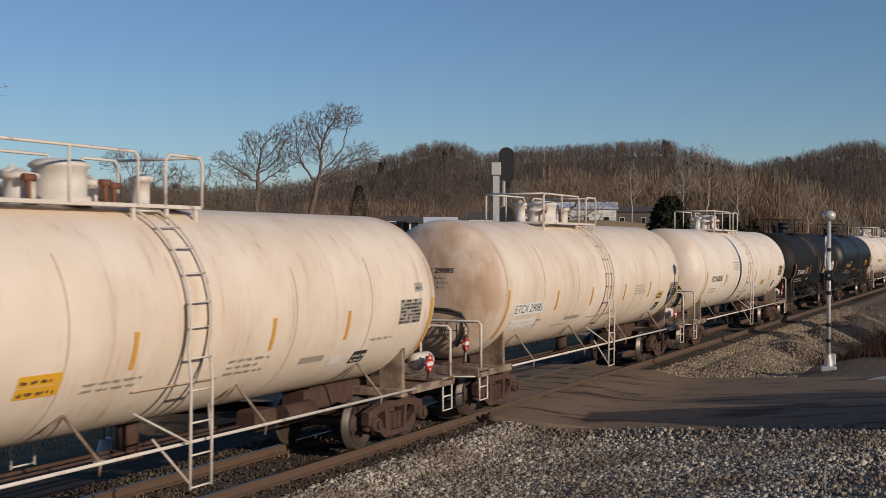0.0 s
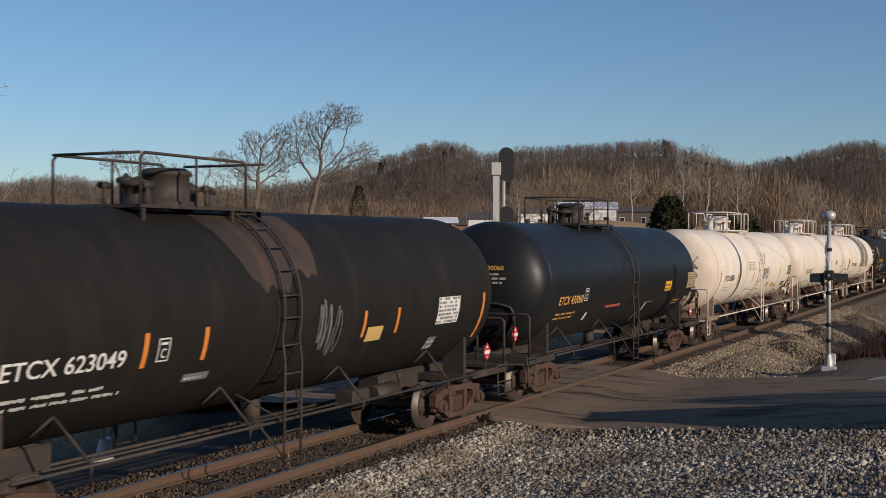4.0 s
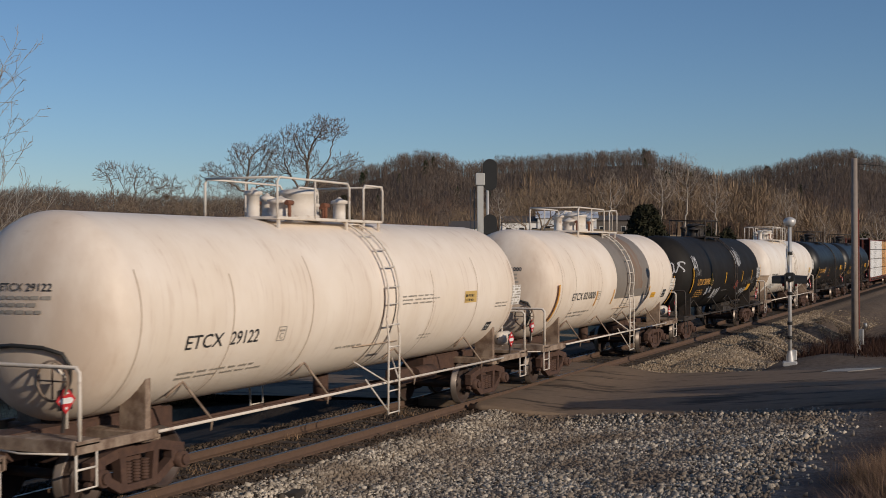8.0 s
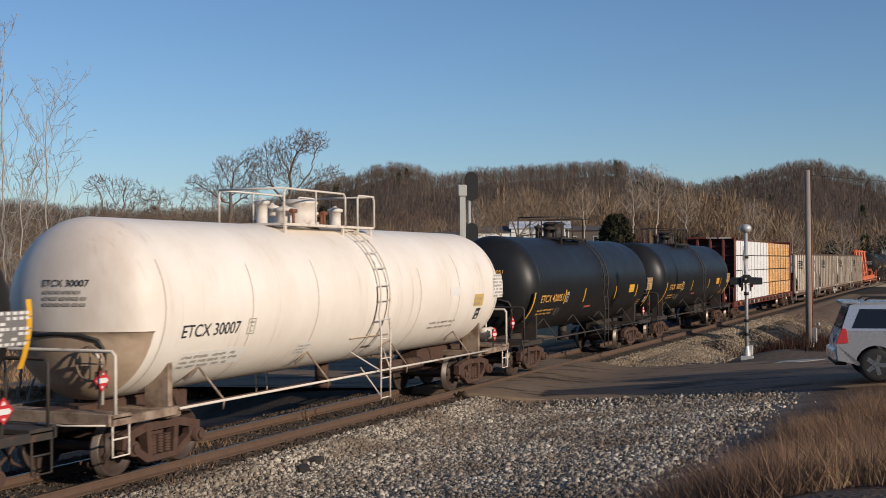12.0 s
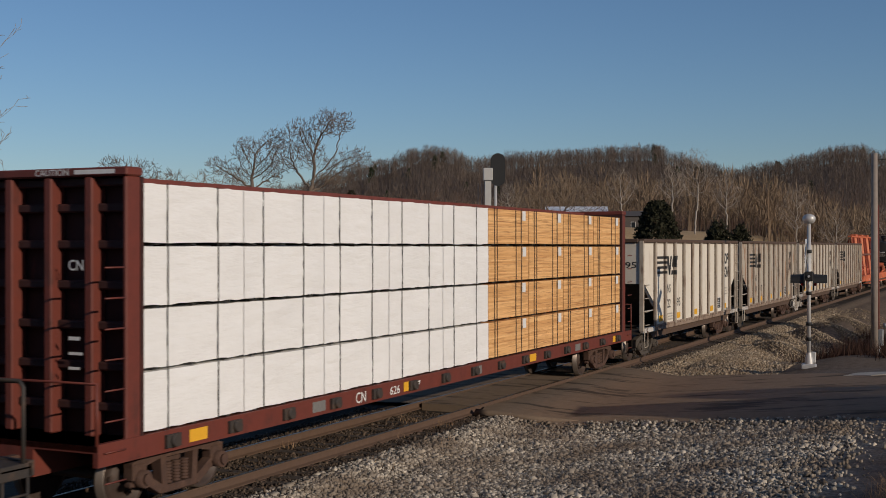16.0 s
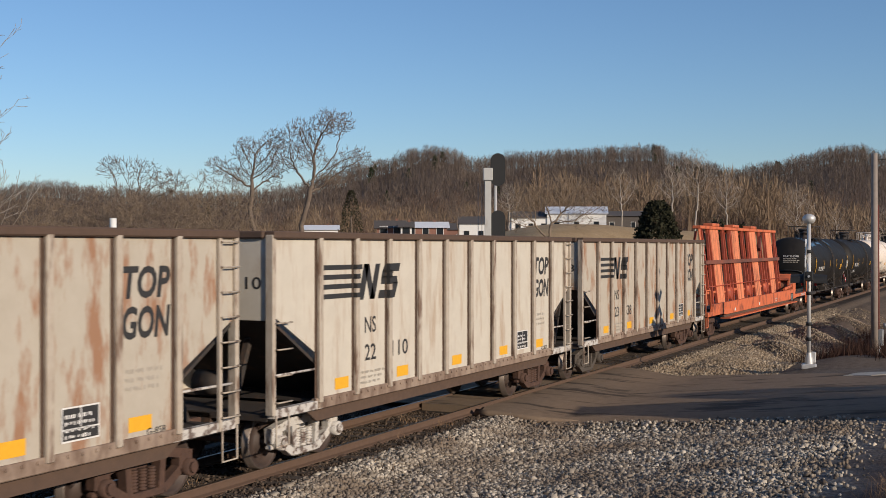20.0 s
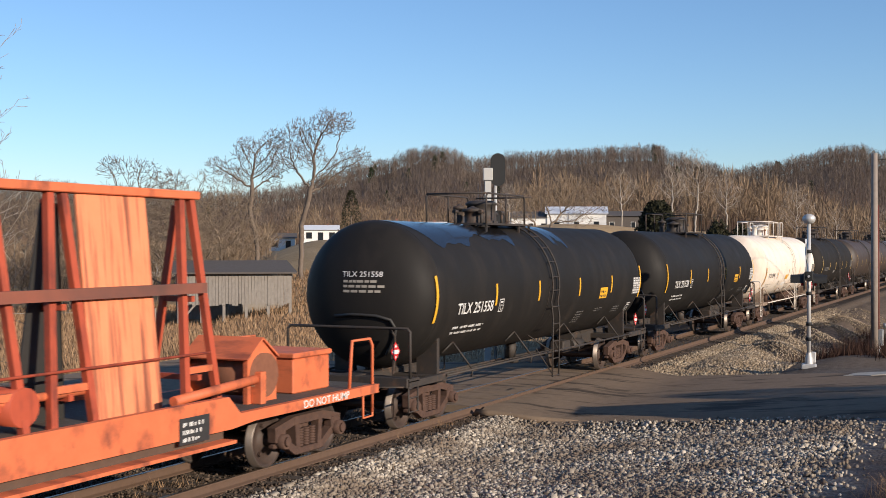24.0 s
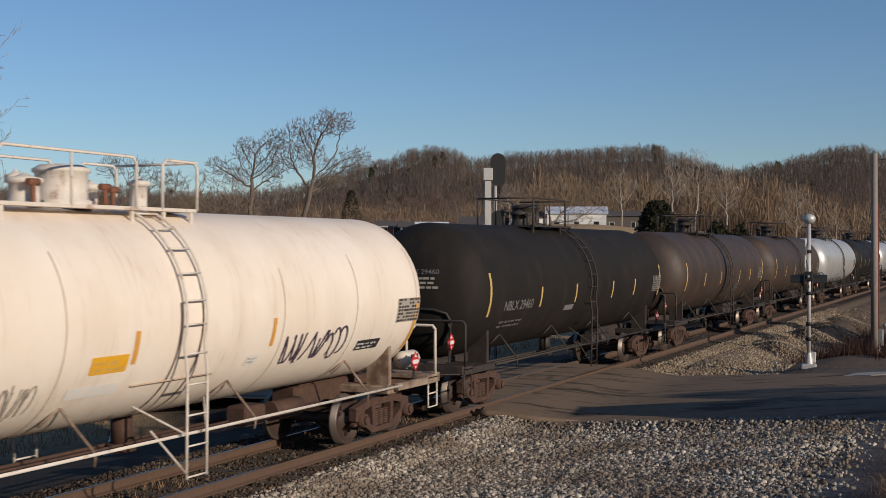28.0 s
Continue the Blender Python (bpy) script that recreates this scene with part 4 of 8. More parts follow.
def grown_tree(az, r, lobes, seed, label, bark="bark", tip="twig", stem=((0, 0), (0, 2)), points=900, step=0.3, reach=3.2, fine=0.013, trunk_r=0.3, droop=0.0):
    """A bare tree whose branches grow into the lobes of its crown.
    lobes: (across, height, half width, half height) seen from the bank; stem: first points of the trunk, (across, height)."""
    rng = np.random.RandomState(seed)
    x, y, z = spot(az, r)
    k = far_r(r) / r
    t = thing("bare_tree", pose(x, y, z - 0.1, 0, 0, az - 90.0), label, "tree", "bare trees")
    area = np.array([a[2] * a[3] for a in lobes])
    A = []
    for (u, h, ru, rh), share in zip(lobes, area / area.sum()):
        m = int(points * share) + 12
        d = rng.normal(0, 1, (m, 3))
        d *= (rng.uniform(0, 1, m) ** 0.4 / np.linalg.norm(d, axis=1))[:, None]
        A.append(np.stack([u + d[:, 0] * ru, rng.normal(0, 0.25) * ru + d[:, 1] * ru, h + d[:, 2] * rh], -1))
    A = np.concatenate(A) * k
    nodes, parent = [np.array((stem[0][0] * k, 0.0, stem[0][1] * k))], [0]
    for (u, h) in stem[1:]:
        a, b = nodes[-1], np.array((u * k, rng.normal(0, 0.15) * k, h * k))
        m = max(2, int(np.linalg.norm(b - a) / (step * k)))
        for i in range(1, m + 1):
            nodes.append(a + (b - a) * i / m + rng.normal(0, 0.03 * k, 3))
            parent.append(len(nodes) - 2)
    P = np.array(nodes)
    D = np.linalg.norm(A[:, None] - P[None], axis=2)
    near, dist = D.argmin(1), D.min(1)
    alive = np.ones(len(A), bool)
    for it in range(110):
        far = reach * k if it > 25 else 1e9
        use = np.nonzero(alive & (dist < far))[0]
        if not len(use):
            break
        base = len(P)
        pulled = np.unique(near[use])
        dirs = A[use] - P[near[use]]
        dirs /= np.linalg.norm(dirs, axis=1)[:, None] + 1e-6
        acc = np.zeros((base, 3))
        np.add.at(acc, near[use], dirs)
        d = acc[pulled]
        d /= np.linalg.norm(d, axis=1)[:, None] + 1e-6
        d += rng.normal(0, 0.22, d.shape)
        d[:, 2] -= droop
        d /= np.linalg.norm(d, axis=1)[:, None] + 1e-6
        Q = P[pulled] + d * step * k
        parent += pulled.tolist()
        P = np.concatenate([P, Q])
        D = np.linalg.norm(A[:, None] - Q[None], axis=2)
        m, j = D.min(1), D.argmin(1)
        closer = m < dist
        near[closer], dist[closer] = base + j[closer], m[closer]
        alive &= dist > step * 1.2 * k
        if not alive.any():
            break
    # fine shoots at the outer branches
    n = len(P)
    grown = np.bincount(parent[1:], minlength=n)
    new_p, new_parent = [], []
    for i in range(8, n):
        for q in range(4 if grown[i] == 0 else (1 if rng.rand() < 0.6 else 0)):
            d = P[i] - P[parent[i]]
            d = d / (np.linalg.norm(d) + 1e-6) + rng.normal(0, 0.55, 3) + np.array((0, 0, 0.25))
            d /= np.linalg.norm(d)
            ln = step * k * rng.uniform(0.8, 2.0)
            new_p += [P[i] + d * ln * 0.5, P[i] + d * ln + np.array((0, 0, 0.12 * ln)) + rng.normal(0, 0.1 * ln, 3)]
            new_parent += [i, n + len(new_p) - 2]
    P = np.concatenate([P, np.array(new_p)])
    tree_parts(t, [tuple(p) for p in P], parent + new_parent, tip, bark, fine * k, trunk_r * k)
    return t


def slim_tree(az, r, height, seed, label, bark, leaders, fine=0.004, trunk_r=0.05):
    """Slim upright stems with long side branches that rise and curve upwards."""
    rng = np.random.RandomState(seed)
    x, y, z = spot(az, r)
    t = thing("bare_tree", pose(x, y, z - 0.1, 0, 0, az - 90.0), label, "tree", "bare trees")
    P, parent = [np.array((0.0, 0.0, 0.0))], [0]

    def shoot(i, d, length, n, lift, level):
        p = P[i]
        for k in range(n):
            d = d + rng.normal(0, 0.07, 3) + np.array((0, 0, lift))
            d = d / np.linalg.norm(d)
            p = p + d * length / n
            P.append(p)
            parent.append(i)
            i = len(P) - 1
            if level and k > 0 and rng.rand() < 0.75:
                s = d * 0.75 + rng.normal(0, 0.6, 3) + np.array((0, 0, 0.15))
                shoot(i, s / np.linalg.norm(s), length * rng.uniform(0.18, 0.42), 4, 0.06, level - 1)
        return i
    for u, v, hh in leaders:
        i = 0
        m = 26
        for k in range(1, m + 1):
            f = k / m
            P.append(np.array((u * min(1, f * 2.5) + rng.normal(0, 0.02), v * min(1, f * 2.5) + rng.normal(0, 0.02), height * hh * f)))
            parent.append(i)
            i = len(P) - 1
            if f > 0.18:
                for q in range(2):
                    a = rng.uniform(0, 6.28)
                    d = np.array((math.cos(a), math.sin(a), rng.uniform(0.35, 1.0)))
                    shoot(i, d / np.linalg.norm(d), height * rng.uniform(0.16, 0.3) * (1.15 - 0.8 * f), 8, 0.1, 2)
    tree_parts(t, [tuple(p) for p in P], parent, bark, bark, fine, trunk_r)
    return t


FORKED = "tall bare tree with a forked wide crown and dark limbs"
TANGLED = "low bare tree with a tangled spreading crown"
grown_tree(31.95, 96, [(2.2, 12.3, 1.75, 1.1), (-0.3, 11.4, 1.35, 1.4), (-1.5, 9.6, 1.4, 1.2), (4.0, 9.5, 1.5, 0.9), (2.6, 8.9, 1.4, 0.9), (0.5, 9.9, 1.2, 1.3), (1.9, 7.9, 1.6, 0.6)], 131, FORKED,
           stem=((-0.3, 0), (-0.2, 4.4), (0.4, 6.6)), points=3000, step=0.22, reach=1.5, fine=0.012, trunk_r=0.2)
grown_tree(34.25, 97, [(-2.8, 9.9, 1.1, 0.7), (-0.6, 11.1, 1.2, 1.1), (1.55, 11.9, 1.1, 1.05), (-1.2, 9.1, 1.2, 0.9), (1.4, 9.2, 0.9, 1.2), (0.4, 9.8, 0.9, 1.0)], 124, FORKED,
           stem=((0.3, 0), (0.1, 4.2), (-0.3, 5.8)), points=2500, step=0.22, reach=1.5, fine=0.012, trunk_r=0.17)
grown_tree(39.85, 88, [(-1.2, 10.7, 1.3, 0.8), (0.6, 10.6, 1.4, 0.9), (2.5, 9.7, 1.6, 0.9), (-0.6, 8.6, 2.2, 1.0), (2.8, 7.8, 2.0, 1.0), (-2.6, 7.2, 1.8, 1.0)], 103, TANGLED,
           stem=((0, 0), (0.05, 4.6), (-0.1, 7.3)), points=1300, step=0.26, reach=2.0, fine=0.012, trunk_r=0.15)
for az, r, seed, k in ((37.2, 92, 104, 1.38), (42.6, 95, 105, 1.12), (38.5, 84, 106, 1.15), (41.2, 86, 107, 1.08), (35.9, 90, 114, 1.1), (44.6, 108, 113, 1.2)):
    grown_tree(az, r, [(-1.7 * k, 6.4 * k, 1.8 * k, 1.3 * k), (1.5 * k, 6.7 * k, 1.9 * k, 1.3 * k), (0.0, 5.0 * k, 3.0 * k, 1.3 * k), (2.6 * k, 4.4 * k, 1.5 * k, 1.0 * k), (-2.4 * k, 3.8 * k, 1.5 * k, 1.0 * k)], seed, TANGLED, "tan_bark", "tan_twig",
               stem=((0, 0), (0.2, 2.2 * k)), points=900, step=0.27, reach=2.2, fine=0.011, trunk_r=0.12)
grown_tree(20.4, 96, [(-2.6, 4.8, 1.6, 1.2), (-0.8, 6.3, 2.0, 1.3), (1.6, 6.9, 2.0, 1.3), (3.4, 6.0, 1.5, 1.2), (2.2, 4.8, 1.6, 1.0), (-1.6, 6.0, 1.8, 1.2)], 108, "spreading bare tree with many low stems", "tan_bark", "tan_twig",
           stem=((0.2, 0), (0.2, 1.6)), points=1500, step=0.26, reach=2.0, fine=0.009, trunk_r=0.14)
for az, r, seed, h in ((13.6, 160, 109, 1.0), (14.7, 168, 110, 0.85), (12.2, 172, 115, 0.8), (9.1, 172, 111, 0.95), (7.4, 170, 116, 0.8), (5.2, 175, 117, 0.9), (17.0, 168, 118, 0.8), (22.3, 160, 119, 0.6), (3.0, 170, 120, 0.8)):
    grown_tree(az, r, [(0.0, 9.4 * h, 1.7 * h, 1.9 * h), (-1.4 * h, 7.2 * h, 1.5 * h, 1.6 * h), (1.5 * h, 7.5 * h, 1.6 * h, 1.6 * h), (0.2, 5.6 * h, 1.9 * h, 1.0 * h)], seed, "pale bare tree before the woods", "pale_bark", "pale_twig",
               stem=((0, 0), (0.1, 3.0 * h)), points=620, step=0.32, reach=2.4, fine=0.010, trunk_r=0.1)
grown_tree(24.7, 150, [(-0.8, 4.2, 1.0, 0.9), (0.8, 4.4, 1.0, 1.0), (0, 3.3, 1.6, 0.7)], 112, "small bare tree near the houses", stem=((0, 0), (0.1, 1.4)), points=360, step=0.28, fine=0.011, trunk_r=0.08)
slim_tree(48.9, 21.3, 8.6, 126, "slim pale-barked bare tree with fine twigs", "pale_bark", ((-0.1, 0.0, 1.0), (0.75, 0.2, 0.86), (-0.9, 0.3, 0.9), (0.2, -0.5, 0.7)))


def shrub(az, r, height, width, seed, label, cone=False, n=9000, power=1.0):
    """An evergreen: short trunk and a crown of many small sprays."""
    rng = np.random.RandomState(seed)
    x, y, z = spot(az, r)
    t = thing("evergreen_tree", pose(x, y, z - 0.05), label, "tree", "evergreens")
    part("trunk", Mesh().rod((0, 0, 0), (0, 0, height * 0.5), height * 0.03, 7, height * 0.015), "bark", t)
    k = rng.normal(0, 1, (n, 3))
    k /= np.linalg.norm(k, axis=1)[:, None]
    rad = rng.uniform(0.6, 1.0, n) ** 0.5
    bumpy = 1 + 0.16 * np.sin(3 * np.arctan2(k[:, 1], k[:, 0]) + 4 * k[:, 2] + seed) + 0.08 * np.sin(9 * k[:, 0] + 7 * k[:, 2])
    h = 0.5 + 0.5 * k[:, 2] * rad
    w = (np.sqrt(np.clip(1 - h, 0, 1)) * 0.9 if cone else np.ones(n))
    if cone:
        a = rng.uniform(0, 6.28, n)
        h = rng.uniform(0.05, 1, n)
        p = np.stack([np.cos(a) * (1.02 - h) ** power * rng.uniform(0.6, 1.1, n) * width / 2, np.sin(a) * (1.02 - h) ** power * rng.uniform(0.6, 1.1, n) * width / 2, h * height], -1)
    else:
        p = np.stack([k[:, 0] * rad * bumpy * width / 2, k[:, 1] * rad * bumpy * width / 2, height * (0.52 + 0.47 * k[:, 2] * rad * bumpy ** 0.5)], -1)
    e = rng.normal(0, 0.014 * height * (0.8 if cone else 1), (n, 3, 3))
    v = (p[:, None] + e).reshape(-1, 3)
    me = bpy.data.meshes.new("crown")
    me.from_pydata(v.tolist(), [], np.arange(3 * n).reshape(-1, 3).tolist())
    me.materials.append(M["needles"])
    tagged(part("crown", me, "needles", t), kind="stuff")
    return t


M["needles"] = island_mat("dark_green_sprays", (0.014, 0.015, 0.008), (0.045, 0.043, 0.022), 0.85)
shrub(15.35, 72, 7.4, 4.3, 51, "round dark green evergreen beyond the track", True, 12000, 0.45)
shrub(12.6, 78, 6.0, 1.9, 52, "low dark green evergreen beyond the track")
shrub(11.6, 80, 5.7, 1.7, 53, "low dark green evergreen beyond the track")
shrub(29.75, 129, 5.4, 3.0, 54, "dark conifer in front of the houses", True, 2600, 0.55)
shrub(43.8, 60, 2.4, 1.7, 55, "small dark cedar in the field", True)
# both bushes stand out of view, placed so that their shadows darken the hollow
shrub(-1.6, 50.5, 4.2, 4.0, 58, "dark evergreen bush beside the hollow", True, 9000, 0.5)
shrub(-2.2, 58.0, 4.6, 4.2, 59, "dark evergreen bush beside the hollow", True, 9000, 0.5)
# out of view: added only to cast the tapering shadow on the road
shrub(-18.75, 25.97, 4.5, 6.0, 56, "tall dark evergreen beside the road", True, 9000, 0.5)
# also out of view, added on the bank as a shadow caster
shrub(-46.0, 13.5, 2.2, 2.4, 57, "broad dark evergreen on the bank")


# ---- houses beyond the fields ----
M["brick"] = surface("far_red_brick", (0.25, 0.125, 0.092), (0.2, 0.095, 0.07), 0.9, scale=3.0, relief=0.1)
M["siding"] = surface("white_siding", (0.74, 0.73, 0.70), (0.66, 0.64, 0.6), 0.7, scale=2.0, relief=0.1)
M["tan_siding"] = surface("tan_siding", (0.42, 0.34, 0.25), (0.35, 0.28, 0.2), 0.8, scale=2.0, relief=0.1)
M["white_roof"] = surface("white_metal_roof", (0.78, 0.78, 0.78), (0.68, 0.68, 0.68), 0.5, scale=1.0, relief=0.05)
M["dark_roof"] = surface("dark_shingle_roof", (0.10, 0.085, 0.075), (0.06, 0.052, 0.047), 0.9, scale=5.0, relief=0.2)
M["pane"] = surface("dark_window_pane", (0.02, 0.024, 0.028), None, 0.15, scale=2.0, relief=0.0)


def house(az, r, w, d, h, roof_h, wall, roof, turn, label, windows=4):
    x, y, z = spot(az, r)
    k = far_r(r) / r          # sizes are given on the short plan
    w, d, h, roof_h = w * k, d * k, h * k, roof_h * k
    ob = thing("house", pose(x, y, z - 0.2, 0, 0, turn), label, "house", "houses")
    walls = part("wall", Mesh().slab([(-w / 2, 0), (w / 2, 0), (w / 2, h), (-w / 2, h)], -d / 2, d / 2), wall, ob)
    m = Mesh()
    e = 0.5
    vs = [(-w / 2 - e, -d / 2 - e, h), (w / 2 + e, -d / 2 - e, h), (w / 2 + e, d / 2 + e, h), (-w / 2 - e, d / 2 + e, h), (-w / 2 - e, 0, h + roof_h), (w / 2 + e, 0, h + roof_h)]
    m.add(vs, [(0, 1, 5, 4), (2, 3, 4, 5), (0, 4, 3), (1, 2, 5), (0, 3, 2, 1)])
    part("roof", m, roof, ob)
    for k in range(windows):
        xx = -w / 2 + w * (k + 0.5) / windows
        door = k == windows // 2
        f = Mesh()
        z0, z1, hw = (0.25, 2.3, 0.5) if door else (1.1, 2.3, 0.55)
        f.box(xx - hw - 0.08, xx + hw + 0.08, -d / 2 - 0.05, -d / 2 + 0.02, z0 - 0.08, z1 + 0.08)
        win = part("door" if door else "window", f, "siding" if wall != "siding" else "dark_roof", ob)
        p = Mesh()
        p.box(xx - hw, xx + hw, -d / 2 - 0.07, -d / 2 - 0.051, z0, z1)
        part("pane", p, "pane", win)
    ch = Mesh()
    ch.box(w * 0.2, w * 0.2 + 0.32, -0.16, 0.16, h + roof_h * 0.4, h + roof_h + 0.3)
    part("chimney", ch, "brick", ob)
    return ob


house(19.1, 172, 8.2, 6, 2.5, 1.1, "siding", "white_roof", -70, "white house with a white metal roof", 3)
house(21.3, 172, 5.4, 6, 2.2, 1.0, "siding", "dark_roof", -65, "white house with a dark roof", 3)
house(17.0, 175, 6.0, 7, 2.2, 0.8, "dark_roof", "dark_roof", -70, "long dark open shed", 2)
house(23.6, 170, 6.0, 6, 2.4, 1.1, "siding", "dark_roof", -66, "white house with a dark roof", 3)
house(25.0, 176, 4.4, 6, 2.0, 1.0, "brick", "dark_roof", -66, "small brick house with dark roof", 2)
house(26.25, 150, 5.2, 5, 1.6, 0.8, "brick", "white_roof", -62, "red brick house with a pale metal roof", 3)
house(27.9, 147, 3.2, 4, 1.5, 1.0, "brick", "dark_roof", -62, "low red brick house with a dark roof", 2)
house(27.15, 146, 1.3, 3, 1.6, 0.7, "siding", "dark_roof", -62, "small white outbuilding with dark roof", 1)
house(26.6, 178, 7.0, 5, 1.5, 0.6, "siding", "white_roof", -62, "long white house trailer", 4)
house(28.0, 205, 2.6, 3, 1.4, 0.8, "siding", "white_roof", -62, "white shed on the hillside", 1)
house(31.2, 165, 4.6, 5, 1.8, 0.7, "siding", "white_roof", -58, "low white house with white roof", 3)
house(33.0, 168, 3.6, 5, 1.8, 0.7, "siding", "dark_roof", -58, "low white house with a dark roof", 2)
house(6.4, 185, 3.2, 5, 2.4, 1.2, "siding", "dark_roof", -80, "white house with a dark roof", 2)
house(4.2, 175, 6.5, 6, 2.2, 1.2, "tan_siding", "dark_roof", -82, "low tan house with dark roof", 3)
house(2.7, 178, 4.4, 6, 3.2, 1.7, "siding", "dark_roof", -84, "white two-storey house with a gable", 2)
house(1.2, 180, 4.4, 6, 3.4, 1.9, "siding", "dark_roof", -84, "white two-storey house with a gable", 2)
house(38.6, 150, 4.0, 4, 2.0, 1.0, "siding", "dark_roof", -50, "small white house behind bare trees", 2)


def barn():
    """Grey plank shed, open along its foot."""
    x, y, z = spot(35.3, 80)
    ob = thing("plank_shed", pose(x, y, z - 0.1, 0, 0, -50), "weathered grey plank shed open along its foot", "shed")
    M["plank"] = surface("silver_grey_planks", (0.26, 0.23, 0.20), (0.16, 0.14, 0.12), 0.9, scale=5.0, stain=(0.12, 0.095, 0.08), stain_scale=(2, 2, 0.4), relief=0.4)
    W, D, H0, H1 = 7.0, 4.5, 1.2, 3.1
    rng = random.Random(9)
    for k in range(34):
        a = -W / 2 + W * k / 34
        p = Mesh()
        p.box(a, a + W / 34 - 0.02, -D / 2 - rng.uniform(0, 0.02), -D / 2 + 0.03, H0 - rng.uniform(0, 0.15), H1)
        part("plank", p, "plank", ob)
    for k in range(6):
        a = -W / 2 + W * k / 5
        p = Mesh()
        p.box(a - 0.09, a + 0.09, -D / 2 + 0.04, -D / 2 + 0.2, 0, H1)
        part("post", p, "plank", ob)
    p = Mesh()
    p.beam((-W / 2 + 0.1, -D / 2 + 0.1, 0.1), (-W / 2 + 1.3, -D / 2 + 0.1, 1.5), 0.12, 0.12)
    part("brace", p, "plank", ob)
    p = Mesh()
    p.slab([(-W / 2, 0), (W / 2, 0), (W / 2, H1 + 0.5), (-W / 2, H1 + 0.5)], D / 2 - 0.05, D / 2)
    part("back_wall", p, "plank", ob)
    r = Mesh()
    vs = [(-W / 2 - 0.4, -D / 2 - 0.4, H1), (W / 2 + 0.4, -D / 2 - 0.4, H1), (W / 2 + 0.4, D / 2 + 0.3, H1 + 0.7), (-W / 2 - 0.4, D / 2 + 0.3, H1 + 0.7)]
    r.add(vs + [(a, b, c + 0.1) for a, b, c in vs], [(0, 3, 2, 1), (4, 5, 6, 7), (0, 1, 5, 4), (1, 2, 6, 5), (2, 3, 7, 6), (3, 0, 4, 7)])
    part("roof", r, "dark_roof", ob)
    f = thing("field_fence", pose(0, 0, 0), "low wire and post fence across the field", "fence")
    for k in range(16):
        xx, yy, zz = spot(52 - k * 1.1, 74 + k * 0.4)
        part("post", Mesh().rod((0, 0, -0.2), (0, 0, 1.25), 0.06, 6), "plank", f, at=(xx, yy, zz))
        if k < 15:
            x2, y2, z2 = spot(52 - (k + 1) * 1.1, 74 + (k + 1) * 0.4)
            part("wire", Mesh().tube([(xx, yy, zz + 1.0), (x2, y2, z2 + 1.0)], 0.02, 4), "plank", f)


barn()


# ---- signals and poles ----
def block_signal():
    x, y = 37.88, 4.24
    z = gz(x, y) - 0.1
    ob = thing("block_signal", pose(x, y, z, 0, 0, -65), "grey signal post with two black oval signal heads", "signal")
    top = 6.35 - z
    part("post", Mesh().box(-0.11, 0.11, -0.11, 0.11, 0, top - 0.42, 0.01), "post_grey", ob)
    part("base", Mesh().box(-0.4, 0.4, -0.4, 0.4, 0, 0.35, 0.03), "iron_grey", ob)
    part("cap_box", Mesh().box(-0.16, 0.16, -0.17, 0.17, top - 0.42, top, 0.015), "post_grey", ob)
    part("mast_pipe", Mesh().rod((0.26, 0, 0.3), (0.26, 0, top + 0.25), 0.05, 8), "mast_silver", ob)

    def head(zc):
        m = Mesh()
        out = []
        w, h = 0.25, 0.56
        for k in range(24):
            a = 2 * math.pi * k / 24
            out.append((0.34 + w * math.cos(a), zc + (h - w) * (1 if math.sin(a) > 0 else -1) + w * math.sin(a)))
        m.slab(out, -0.02, 0.02)
        hd = part("signal_head", m, "signal_black", ob)
        for dz in (-0.28, 0.0, 0.28):
            part("lamp_unit", Mesh().rod((0.34, 0.02, zc + dz), (0.34, 0.22, zc + dz), 0.11, 14), "signal_black", hd)
            part("visor", Mesh().lathe([(0.0, 0.12), (0.28, 0.115)], "y", 14, (0.34, 0.22, zc + dz), False), "signal_black", hd)
        part("rim", Mesh().slab(out, -0.05, -0.021), "signal_black", hd)
    head(6.3 - z)
    head(4.35 - z)
    lad = Mesh()
    for dx in (-0.33, -0.2):
        lad.tube([(dx, 0.16, 0.2), (dx, 0.16, top - 0.5)], 0.014, 4)
    part("ladder", lad, "iron_grey", ob)


block_signal()


